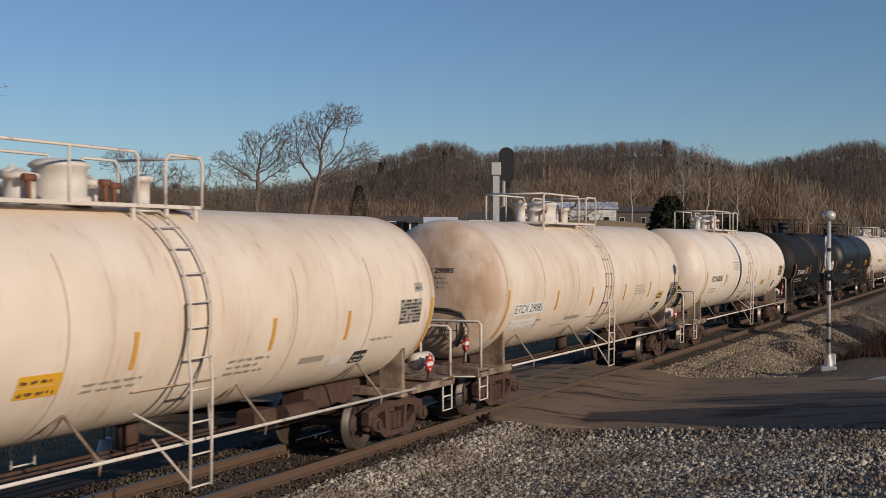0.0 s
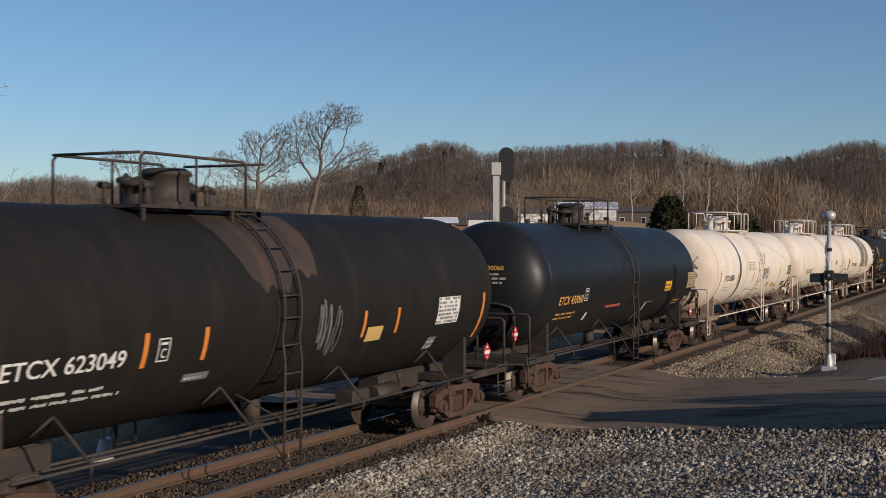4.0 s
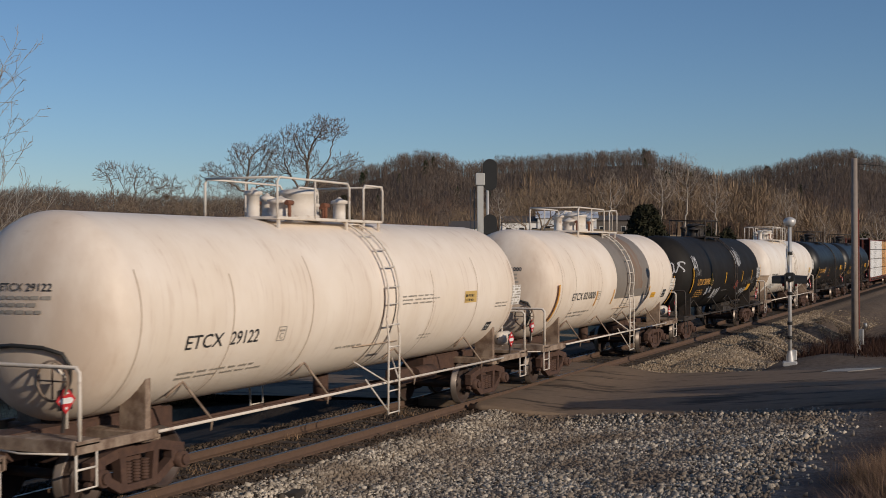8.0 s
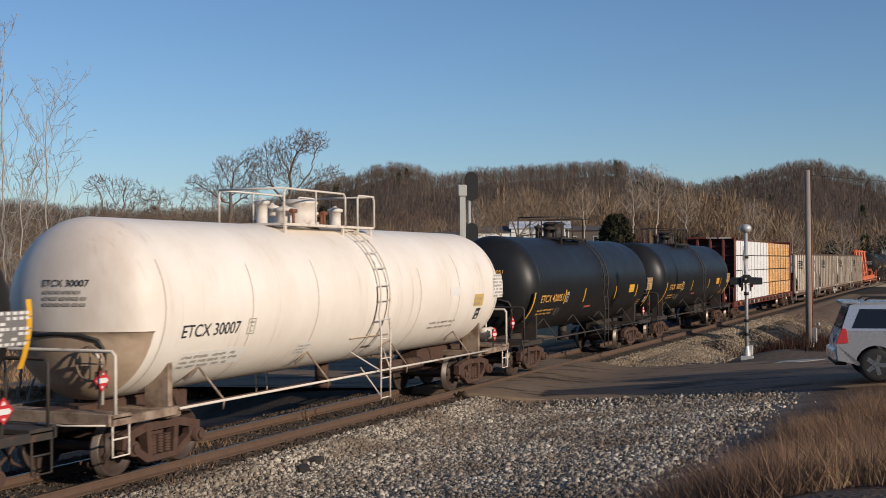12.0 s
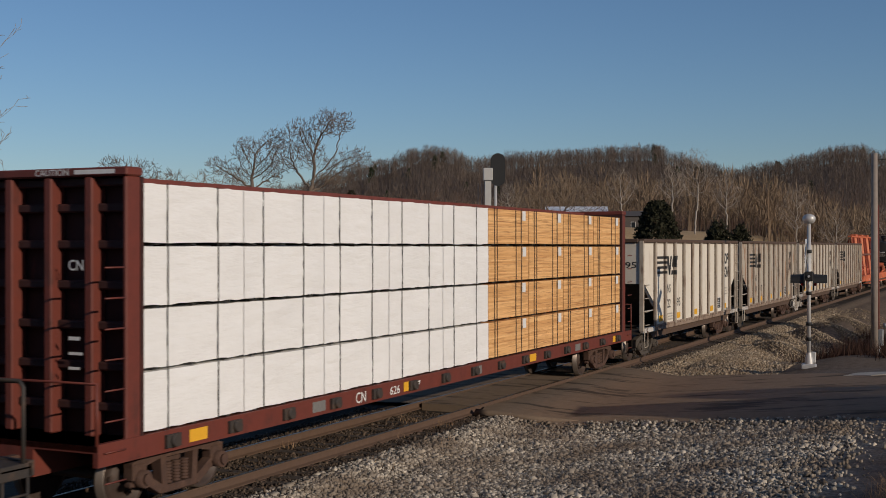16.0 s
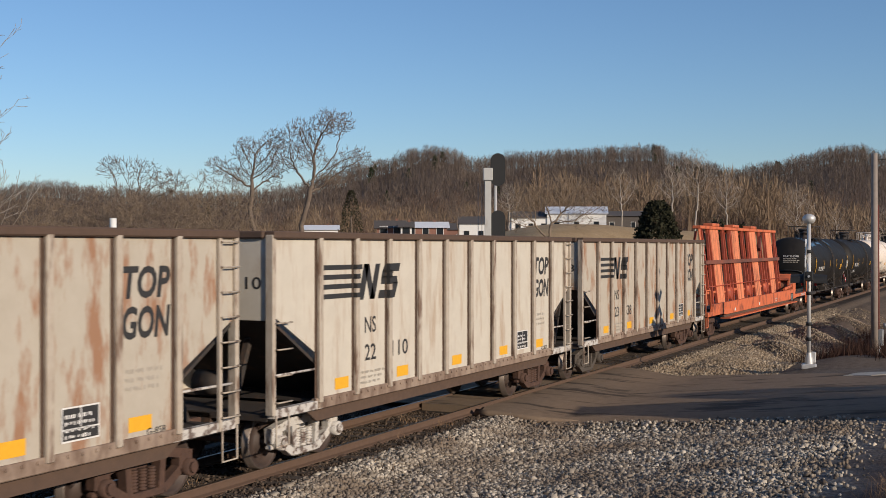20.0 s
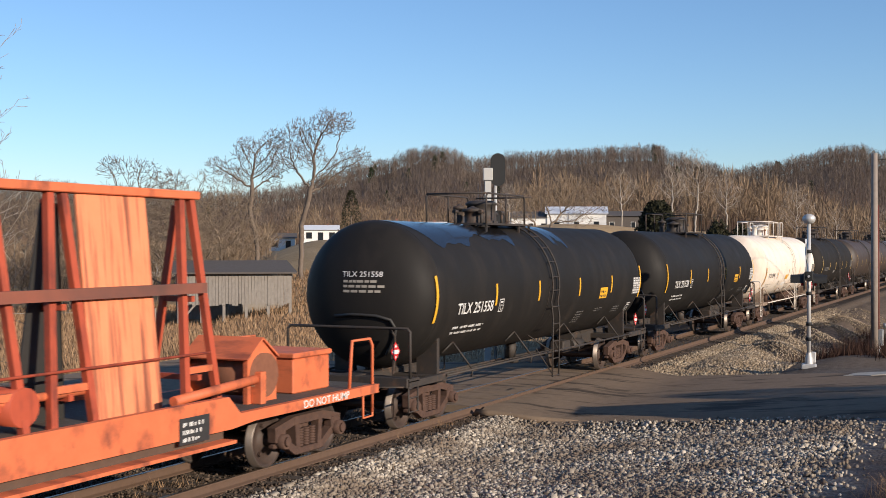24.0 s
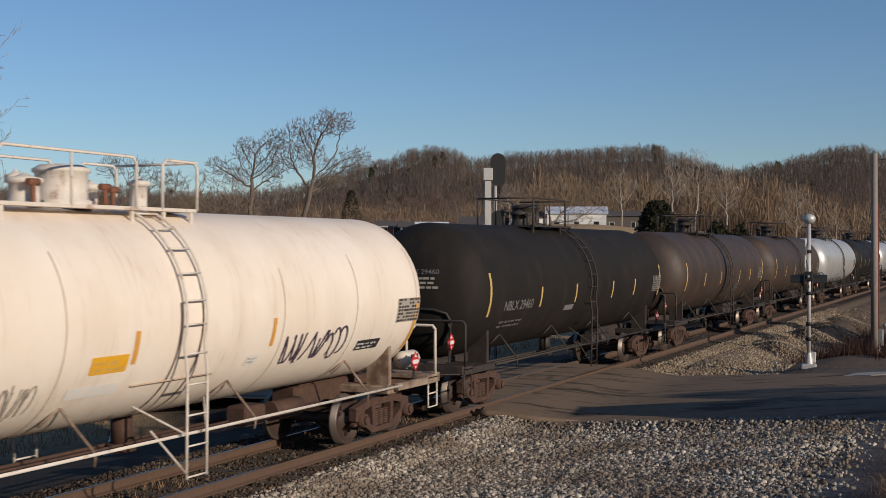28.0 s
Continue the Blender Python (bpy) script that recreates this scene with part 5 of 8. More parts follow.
def flasher(x, y, turn, height, lamp_h, label, bell):
    """A crossing signal: mast on a white base, crossbar with two hooded lamps, bell or finial on top."""
    z = gz(x, y) - 0.05
    ob = thing("crossing_signal", pose(x, y, z, 0, 0, turn), label, "crossing signal", "crossing signals")
    base = Mesh()
    base.box(-0.22, 0.22, -0.22, 0.22, 0, 0.16, 0.03)
    base.lathe([(0.16, 0.13), (0.3, 0.12), (0.4, 0.085), (0.5, 0.07)], "z", 14, close=False)
    base.box(0.05, 0.3, -0.2, 0.0, 0.18, 0.5, 0.02)
    part("base", base, "mast_silver", ob, "white-painted cast base")
    part("mast", Mesh().rod((0, 0, 0.1), (0, 0, height), 0.058, 10), "mast_silver", ob)
    for zz in (0.9, 1.35, lamp_h - 0.35, lamp_h + 0.9):
        part("clamp", Mesh().rod((0, 0, zz - 0.05), (0, 0, zz + 0.05), 0.085, 10), "signal_black", ob)
    part("crossbar", Mesh().rod((-0.62, 0, lamp_h + 0.16), (0.62, 0, lamp_h + 0.16), 0.035, 8), "mast_silver", ob)
    part("junction_box", Mesh().box(-0.14, 0.14, -0.12, 0.12, lamp_h + 0.02, lamp_h + 0.3, 0.02), "signal_black", ob)
    for sx in (-1, 1):
        for sy in (-1, 1):
            c = (sx * 0.48, sy * 0.12, lamp_h)
            disc = part("backplate", Mesh().rod((c[0], c[1], c[2]), (c[0], c[1] + sy * 0.03, c[2]), 0.26, 20), "signal_black", ob)
            part("lamp", Mesh().rod((c[0], c[1] + sy * 0.03, c[2]), (c[0], c[1] + sy * 0.1, c[2]), 0.12, 16), "red", disc)
            hood = Mesh()
            n = 12
            vs = []
            for k in range(n + 1):
                a = math.pi * (k / n) * 1.1 - 0.05 * math.pi
                for d, rr in ((0.03, 0.21), (0.40, 0.19)):
                    vs.append((c[0] + rr * math.cos(a), c[1] + sy * d, c[2] + rr * math.sin(a)))
            hood.add(vs, [(2 * k, 2 * k + 1, 2 * k + 3, 2 * k + 2) for k in range(n)], True)
            part("hood", hood, "signal_black", disc)
    if bell:
        part("bell", Mesh().lathe([(-0.13, 0.02), (-0.11, 0.13), (-0.02, 0.19), (0.07, 0.19), (0.14, 0.13), (0.17, 0.02)], "z", 18, (0, 0, height + 0.12), False), "mast_silver", ob)
        zb = height - 0.95
    else:
        part("cap", Mesh().rod((0, 0, height - 0.5), (0, 0, height + 0.06), 0.075, 10), "siding", ob)
        zb = height - 0.75
    for s in (-1, 1):
        board = part("crossbuck_board", Mesh().beam((-0.42 * s, 0.085 + 0.015 * s, zb - 0.42), (0.42 * s, 0.085 + 0.015 * s, zb + 0.42), 0.028, 0.2, (0, 0, 1)), "siding", ob, "white crossing board, back side dull")
    return ob


flasher(37.3, -6.45, 8, 4.35, 2.62, "silver crossing signal mast with a bell and black lamps", True)
flasher(21.0, 6.0, 47, 5.2, 3.4, "crossing signal mast with black hooded lamps", False)


def utility_pole():
    x, y = 46.8, -7.35
    z = gz(x, y) - 0.2
    M["pole_wood"] = surface("weathered_pole_wood", (0.30, 0.25, 0.21), (0.2, 0.16, 0.13), 0.9, scale=5.0, stain=(0.12, 0.09, 0.07), stain_scale=(4, 4, 0.3), relief=0.3)
    ob = thing("utility_pole", pose(x, y, z), "weathered wooden pole with a metal conduit and meter box", "utility pole")
    part("pole", Mesh().rod((0, 0, 0), (0, 0, 7.1 - z), 0.14, 12, 0.105), "pole_wood", ob)
    part("conduit", Mesh().rod((0.12, -0.14, 0), (0.1, -0.12, 5.2 - z), 0.035, 8), "maroon", ob)
    part("lower_conduit", Mesh().rod((0.14, -0.16, 0), (0.13, -0.15, 1.3), 0.05, 8), "mast_silver", ob)
    part("meter_box", Mesh().box(0.02, 0.28, -0.3, -0.12, 1.15, 1.75, 0.02), "iron_grey", ob)
    part("meter", Mesh().rod((0.15, -0.3, 1.9), (0.15, -0.42, 1.9), 0.09, 12), "iron_grey", ob)
    w = thing("overhead_wire", pose(0, 0, 0), "thin dark overhead wire from the pole", "wire")
    pts = [(x + t * 60, y - t * 40, 6.9 + 0.6 * (t * t - t) * 3) for t in [i / 10 for i in range(11)]]
    part("wire", Mesh().tube(pts, 0.012, 4), "signal_black", w)


utility_pole()


def suv():
    """Silver sport utility vehicle that waits on the road; local x is forward."""
    M["silver_paint"] = surface("silver_car_paint", (0.52, 0.53, 0.55), (0.48, 0.49, 0.51), 0.28, 0.55, scale=3.0, relief=0.0)
    M["car_glass"] = surface("dark_car_glass", (0.012, 0.014, 0.017), None, 0.06, scale=2.0, relief=0.0)
    M["rubber"] = surface("black_rubber", (0.018, 0.018, 0.018), None, 0.8, scale=9.0, relief=0.1)
    M["alloy"] = surface("bright_alloy", (0.65, 0.65, 0.66), None, 0.25, 0.9, scale=5.0, relief=0.0)
    x, y = 24.75, -12.85
    z = road_z(y) + 0.0
    ob = thing("parked_car", pose(x, y, z, 0, 0, -79), "silver sport utility vehicle waiting on the road", "car")
    L0, L1, W = -2.3, 2.3, 0.92
    side = [(L0, 0.45), (L0 + 0.55, 0.33)]
    wheels = (-1.5, 1.36)
    for wx in wheels:
        for k in range(9):
            a = math.pi - math.pi * k / 8
            side.append((wx + 0.43 * math.cos(a), 0.36 + 0.43 * math.sin(a)))
    side += [(L1, 0.38), (L1 + 0.02, 0.72), (L1 - 0.15, 0.98), (1.15, 1.1), (L0 + 0.08, 1.1), (L0 - 0.03, 0.8)]
    part("body", Mesh().slab(side, -W, W), "silver_paint", ob)
    cab = [(L0 + 0.08, 1.105), (1.2, 1.105), (0.45, 1.66), (0.1, 1.72), (-1.7, 1.74), (L0 + 0.28, 1.66)]
    m = Mesh()
    n = len(cab)
    vs = [(a, -W + (0.02 if b < 1.2 else 0.16), b) for a, b in cab] + [(a, W - (0.02 if b < 1.2 else 0.16), b) for a, b in cab]
    m.add(vs, [tuple(range(n)), tuple(range(2 * n - 1, n - 1, -1))] + [(k, k + n, (k + 1) % n + n, (k + 1) % n) for k in range(n)])
    part("cabin", m, "silver_paint", ob)
    for sy in (-1, 1):
        for poly in ([(-2.0, 1.16), (-1.22, 1.16), (-1.22, 1.58), (-1.82, 1.58)], [(-1.08, 1.16), (-0.28, 1.16), (-0.28, 1.6), (-1.08, 1.6)], [(-0.18, 1.16), (0.82, 1.16), (0.35, 1.58), (-0.18, 1.6)]):
            g = Mesh()
            v = [(a, sy * (W - 0.02 - 0.14 * (b - 1.105) / 0.55 + 0.006), b) for a, b in poly]
            g.add(v, [(0, 1, 2, 3)])
            part("side_window", g, "car_glass", ob)
        t = Mesh()
        t.slab([(L0 - 0.03, 0.82), (L0 + 0.22, 0.84), (L0 + 0.18, 1.14), (L0 + 0.1, 1.16)], sy * W - 0.02 if sy < 0 else W - 0.1, sy * W + 0.1 if sy < 0 else W + 0.02)
        part("tail_lamp", t, "red", ob)
        part("mirror", Mesh().box(0.62, 0.78, sy * 1.0 - 0.09, sy * 1.0 + 0.09, 1.1, 1.26, 0.03), "silver_paint", ob)
        for wx in wheels:
            w = part("wheel", Mesh().lathe([(-0.11, 0.24), (-0.11, 0.33), (-0.07, 0.36), (0.07, 0.36), (0.11, 0.33), (0.11, 0.24)], "y", 28), "rubber", ob, at=(wx, sy * 0.82, 0.36))
            rim = Mesh()
            rim.lathe([(sy * 0.085, 0.255), (sy * 0.105, 0.25), (sy * 0.105, 0.22), (sy * 0.07, 0.21)], "y", 28, close=False)
            for k in range(5):
                a = 2 * math.pi * k / 5
                rim.beam((0, sy * 0.1, 0), (0.23 * math.cos(a), sy * 0.1, 0.23 * math.sin(a)), 0.09, 0.03, (0, 1, 0))
            rim.rod((0, sy * 0.06, 0), (0, sy * 0.125, 0), 0.06, 12)
            part("rim", rim, "alloy", w)
            d = Mesh().rod((0, sy * 0.02, 0), (0, sy * 0.075, 0), 0.22, 20)
            part("hub", d, "rubber", w)
    g = Mesh()
    g.add([(L0 + 0.065, -0.72, 1.14), (L0 + 0.065, 0.72, 1.14), (L0 + 0.245, 0.64, 1.62), (L0 + 0.245, -0.64, 1.62)], [(0, 1, 2, 3)])
    part("rear_window", g, "car_glass", ob)
    part("bumper", Mesh().box(L0 - 0.1, L0 + 0.25, -W + 0.02, W - 0.02, 0.42, 0.7, 0.05), "silver_paint", ob)
    part("lower_bumper", Mesh().box(L0 - 0.06, L0 + 0.2, -W + 0.1, W - 0.1, 0.34, 0.42, 0.02), "rubber", ob)
    part("spoiler", Mesh().box(L0 + 0.12, L0 + 0.5, -0.68, 0.68, 1.68, 1.75, 0.02), "silver_paint", ob)
    part("plate", Mesh().box(L0 - 0.05, L0 - 0.034, -0.2, 0.2, 0.84, 0.98), "siding", ob)
    for sy in (-1, 1):
        part("roof_rail", Mesh().tube([(-1.7, sy * 0.62, 1.76), (-1.6, sy * 0.62, 1.82), (0.1, sy * 0.62, 1.8), (0.2, sy * 0.62, 1.73)], 0.02, 5), "rubber", ob)
    part("bonnet_windscreen", Mesh().add([(1.19, -0.8, 1.13), (1.19, 0.8, 1.13), (0.48, 0.68, 1.64), (0.48, -0.68, 1.64)], [(0, 1, 2, 3)]), "car_glass", ob)


suv()


def old_ties():
    """Dark discarded sleepers and scrap beside the rails."""
    rng = random.Random(4)
    M["burnt"] = surface("tarry_black_wood", (0.02, 0.017, 0.015), (0.045, 0.035, 0.028), 0.85, scale=6.0, relief=0.4)
    for k, (x, y, a, l) in enumerate(((14.6, -2.35, 35, 0.55), (15.3, -2.2, 10, 0.4))):
        t = thing("old_sleeper", pose(x, y, gz(x, y) + 0.02, 0, 0, a), "dark rotten sleeper lying beside the rails", "sleeper", "old sleepers")
        part("timber", Mesh().box(-l / 2, l / 2, -0.11, 0.11, -0.06, 0.08, 0.02), "burnt", t)
    w = thing("concrete_patch", pose(0, 0, 0), "pale worn concrete patch at the roadside", "patch")
    m = Mesh()
    out = [(0.4 * math.cos(k * 0.52) * (1 + 0.3 * math.sin(k * 2.2)), 0.75 * math.sin(k * 0.52) * (1 + 0.2 * math.sin(k * 1.7))) for k in range(12)]
    y0 = -8.75
    x0 = road_edges(y0)[1] - 0.75
    vs = [(x0 + a, y0 + b, road_z(y0 + b) + 0.012) for a, b in out]
    m.add(vs + [(a, b, c - 0.06) for a, b, c in vs], [tuple(range(12))] + [(k, (k + 1) % 12, 12 + (k + 1) % 12, 12 + k) for k in range(12)])
    M["concrete"] = surface("worn_concrete", (0.42, 0.39, 0.34), (0.3, 0.27, 0.23), 0.85, scale=6.0, relief=0.2)
    part("slab", m, "concrete", w)
    s = thing("road_kerb", pose(0, 0, 0), "dark asphalt lip at the edge of the crossing", "kerb")
    pts = [(25.3 + rng.uniform(-0.1, 0.1), -0.9 - 0.35 * k, -0.12 - 0.02 * k) for k in range(8)]
    part("lip", Mesh().tube(pts, 0.1, 6), "asphalt", s)


old_ties()

# ---- the train ----
CACHE = {}


def shared(key, make):
    if key not in CACHE:
        CACHE[key] = make()
    return CACHE[key]


def truck(parent, x, paint="truck"):
    """A two-axle truck under a car: bolster, two side frames with springs, two wheelsets."""
    def bolster():
        m = Mesh()
        m.box(-0.2, 0.2, -0.95, 0.95, 0.42, 0.66, 0.03)
        m.box(-0.32, 0.32, -0.32, 0.32, 0.66, 0.78, 0.02)
        m.rod((-0.75, -0.2, 0.35), (0.75, -0.2, 0.35), 0.03)
        for sx in (-1, 1):
            m.box(sx * 0.42 - 0.05, sx * 0.42 + 0.05, -0.85, 0.85, 0.3, 0.42)
        return m.data("truck", paint)

    def frame_mesh():
        m = Mesh()
        for s in (-1, 1):
            m.beam((s * 1.04, 0, 0.62), (s * 0.45, 0, 0.74), 0.15, 0.14)
            m.beam((s * 0.92, 0, 0.52), (s * 0.40, 0, 0.22), 0.15, 0.13)
            m.beam((s * 0.33, 0, 0.2), (s * 0.38, 0, 0.72), 0.15, 0.12, (1, 0, 0))
            m.box(s * 0.89 - 0.15, s * 0.89 + 0.15, -0.1, 0.1, 0.42, 0.68, 0.03)
            m.rod((s * 0.89, -0.2, 0.457), (s * 0.89, 0.02, 0.457), 0.125, 14)
            m.rod((s * 0.89, -0.24, 0.457), (s * 0.89, -0.2, 0.457), 0.08, 10)
            m.box(s * 0.89 - 0.17, s * 0.89 + 0.17, -0.06, 0.06, 0.34, 0.42, 0.02)
        m.beam((-0.46, 0, 0.74), (0.46, 0, 0.74), 0.16, 0.14)
        m.box(-0.42, 0.42, -0.08, 0.08, 0.15, 0.26, 0.02)
        return m.data("side_frame", paint)

    def spring():
        m = Mesh()
        prof = []
        for k in range(7):
            prof += [(0.27 + k * 0.045, 0.052), (0.28 + k * 0.045, 0.072), (0.298 + k * 0.045, 0.072), (0.305 + k * 0.045, 0.052)]
        return m.lathe(prof, "z", 10).data("spring", paint)

    t = part("truck", shared("bolster" + paint, bolster), paint, parent, at=(x, 0, 0))
    for y, turn in ((-1.0, 0), (1.0, 180)):
        part("side_frame", shared("frame" + paint, frame_mesh), paint, t, at=pose(0, y, 0, 0, 0, turn))
        for sx in (-0.19, 0.0, 0.19):
            part("spring", shared("spring" + paint, spring), paint, t, at=(sx, y, 0))
    def full_set():
        m = Mesh()
        m.rod((0, -0.95, 0), (0, 0.95, 0), 0.075, 10)
        for s in (-1, 1):
            prof = [(-0.04, 0.09), (-0.05, 0.16), (0.0, 0.2), (0.02, 0.36), (-0.055, 0.385), (-0.065, 0.44), (-0.06, 0.457), (0.035, 0.462), (0.045, 0.483), (0.07, 0.485), (0.075, 0.44), (0.05, 0.385), (0.04, 0.2), (0.05, 0.09)]
            m.lathe([(s * (a + 0.753 * -1) if s > 0 else 0.753 - a, r) for a, r in prof], "y", 28, close=False)
            for k in range(3):
                a = k * 2.094
                cx, cz = math.sin(a) * 0.27, math.cos(a) * 0.27
                m.beam((cx, s * 0.80, cz), (cx, s * 0.74, cz), 0.06, 0.06)
        me = m.data("wheelset", "wheel")
        me.materials.append(M["tread"])
        for p in me.polygons:
            c = sum((Vector(me.vertices[i].co) for i in p.vertices), Vector()) / len(p.vertices)
            if math.hypot(c.x, c.z) > 0.445:
                p.material_index = 1
        return me
    for sx in (-0.89, 0.89):
        w = part("wheelset", shared("wheelset", full_set), "wheel", t, at=(sx, 0, 0.457))
        WHEELS.append(w)
    return t


def coupler(parent, x, s, paint="truck"):
    def make():
        m = Mesh()
        m.box(-0.1, 0.42, -0.07, 0.07, 0.72, 0.9, 0.02)
        m.box(0.38, 0.62, -0.15, 0.1, 0.68, 0.94, 0.04)
        m.box(0.55, 0.68, -0.16, -0.03, 0.7, 0.92, 0.03)
        m.tube([(0.2, -0.2, 0.75), (0.35, -0.3, 0.45), (0.6, -0.22, 0.35)], 0.03, 6)
        return m.data("coupler", paint)
    return part("coupler", shared("coupler" + paint, make), paint, parent, at=pose(x, 0, 0, 0, 0, 0 if s > 0 else 180))


def placard(parent, x, y, z):
    m = Mesh()
    m.slab([(-0.19, 0), (0, -0.19), (0.19, 0), (0, 0.19)], -0.012, 0.0)
    p = part("placard", m, "red", parent, "red diamond hazard placard", at=(x, y, z))
    q = Mesh()
    q.slab([(-0.14, -0.01), (-0.1, -0.05), (0.1, -0.05), (0.14, -0.01), (0.1, 0.03), (-0.1, 0.03)], -0.018, -0.0125)
    q.slab([(-0.05, 0.08), (0.05, 0.08), (0, 0.14)], -0.018, -0.0125)
    q.slab([(-0.03, -0.11), (0, -0.14), (0.03, -0.11), (0, -0.09)], -0.018, -0.0125)
    part("placard_mark", q, "decal_white", p)
    b = Mesh()
    b.box(-0.14, 0.14, 0.0, 0.02, -0.14, 0.14)
    b.beam((0, 0.02, -0.12), (0, 0.05, -0.45), 0.05, 0.03, (0, 1, 0))
    part("placard_holder", b, "frame_black", p)
    return p


def tank_car(u0, u1, paint, trim, label, number="", mark_paint="decal_black", style="white", seed=1, radius=1.53, zc=2.69,
             marks=(), extras=None, truck_paint="truck", group="tank cars", lad_x=0.0):
    rng = random.Random(seed)
    L = u1 - u0
    car = thing("tank_car", pose(0, 0, 0), label, "tank car", group)
    moving(car, (u0 + u1) / 2)
    half = L / 2 - 0.62          # end sill
    th = L / 2 - 1.0            # outermost point of the heads
    R = radius
    dome = 0.8
    prof = [(-th, 0.02)]
    for k in range(1, 11):
        a = k / 10 * math.pi / 2
        prof.append((-th + dome * (1 - math.cos(a)), R * math.sin(a) ** 0.9))
    prof += [(-th + dome + 0.02, R), (-2.0, R)]
    full = prof + [(-a, r) for a, r in reversed(prof)]
    tank = part("tank", Mesh().lathe(full, "x", 56, (0, 0, zc)), paint, car)
    # weld seams: grimy lines over the lower shell
    xs = [-th + dome + 0.05, -4.8, -2.4, 2.5, 4.85, th - dome - 0.05]

    def arc(x, w, top_h, low_h, lift):
        m = Mesh()
        return m.patch(x - w / 2, x + w / 2, low_h, top_h, R + lift, zc, 18)
    if style == "white":
        for x in xs:
            part("weld_seam", arc(x, 0.02, rng.uniform(0.5, 1.1) if abs(x) < th - dome else 2.0, -2.2, 0.004), "seam", tank)
    else:
        for x in xs[:1] + xs[-1:]:
            part("weld_band", Mesh().lathe([(x - 0.016, R - 0.01), (x - 0.012, R + 0.005), (x + 0.012, R + 0.005), (x + 0.016, R - 0.01)], "x", 56, (0, 0, zc), False), paint, tank)
    for dx in (-0.25, 0.25):
        part("belly_strap", arc(lad_x + dx, 0.03, 0.2, -2.2, 0.012), "gon_rim" if style == "white" else "frame_black", tank)
    if style == "white":
        part("belly_rod", Mesh().tube([(lad_x - 1.0, -(R + 0.02) * math.cos(0.62), zc - (R + 0.02) * math.sin(0.62)), (lad_x + 0.8, -(R + 0.02) * math.cos(0.62), zc - (R + 0.02) * math.sin(0.62))], 0.014, 5), "seam", tank)
    # frame
    for s in (-1, 1):
        sill = Mesh()
        sill.box(min(s * (half - 3.6), s * half), max(s * (half - 3.6), s * half), -0.24, 0.24, 0.74, 1.12, 0.02)
        sill.slab([(s * (half - 3.4), 1.12), (s * (half - 1.2), 1.12), (s * (half - 1.2), 1.5), (s * (half - 2.9), 1.3)], -0.2, 0.2)
        part("stub_sill", sill, "frame_black" if style == "black" else "truck", car)
        saddle = Mesh()
        saddle.slab([(s * (half - 1.75) - 0.06, 1.0), (s * (half - 1.75) + 0.06, 1.0), (s * (half - 1.75) + 0.06, 1.9), (s * (half - 1.75) - 0.06, 1.9)], -1.22, -0.75)
        saddle.slab([(s * (half - 1.75) - 0.06, 1.0), (s * (half - 1.75) + 0.06, 1.0), (s * (half - 1.75) + 0.06, 1.9), (s * (half - 1.75) - 0.06, 1.9)], 0.75, 1.22)
        saddle.box(s * (half - 1.75) - 0.2, s * (half - 1.75) + 0.2, -1.3, 1.3, 0.86, 1.02, 0.02)
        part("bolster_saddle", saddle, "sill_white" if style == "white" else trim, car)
        plat = Mesh()
        plat.box(min(s * (half - 0.5), s * half), max(s * (half - 0.5), s * half), -1.42, 1.42, 1.02, 1.1, 0.01)
        plat.box(s * half - 0.05, s * half + 0.05, -1.42, 1.42, 0.93, 1.12, 0.01)
        for y in (-1.36, 1.36):
            plat.box(min(s * (half - 1.75), s * half), max(s * (half - 1.75), s * half), y - 0.06, y + 0.06, 0.92, 1.06, 0.01)
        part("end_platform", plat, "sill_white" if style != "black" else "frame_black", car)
        hr = Mesh()
        x = s * (half - 0.12)
        hr.tube([(x, -1.4, 1.1), (x, -1.4, 2.0), (x, -1.34, 2.07), (x, -0.5, 2.07), (x, 0.5, 2.07), (x, 1.34, 2.07), (x, 1.4, 2.0), (x, 1.4, 1.1)], 0.03, 6)
        hr.tube([(x, -0.95, 2.07), (x + s * -0.3, -0.9, 1.9), (x - s * 0.3, -0.9, 1.2)], 0.028, 6)
        part("end_handrail", hr, trim, car)
        for y in (-1.4, 1.4):
            step = part("sill_step", Mesh().tube([(s * (half - 0.05), y, 1.0), (s * (half - 0.05), y, 0.45), (s * (half - 0.45), y, 0.45), (s * (half - 0.45), y, 1.0)], 0.019, 5), trim, car)
            part("rung", Mesh().tube([(s * (half - 0.05), y, 0.72), (s * (half - 0.45), y, 0.72)], 0.018, 5), trim, step)
        coupler(car, s * (L / 2 - 0.62), s, truck_paint)
        truck(car, s * (half - 1.75), truck_paint)
        lever = Mesh()
        lever.tube([(s * (half + 0.05), -1.35, 0.95), (s * (half + 0.12), -0.6, 0.92), (s * (half + 0.12), -0.1, 0.95)], 0.016, 5)
        part("uncoupling_lever", lever, trim, car)
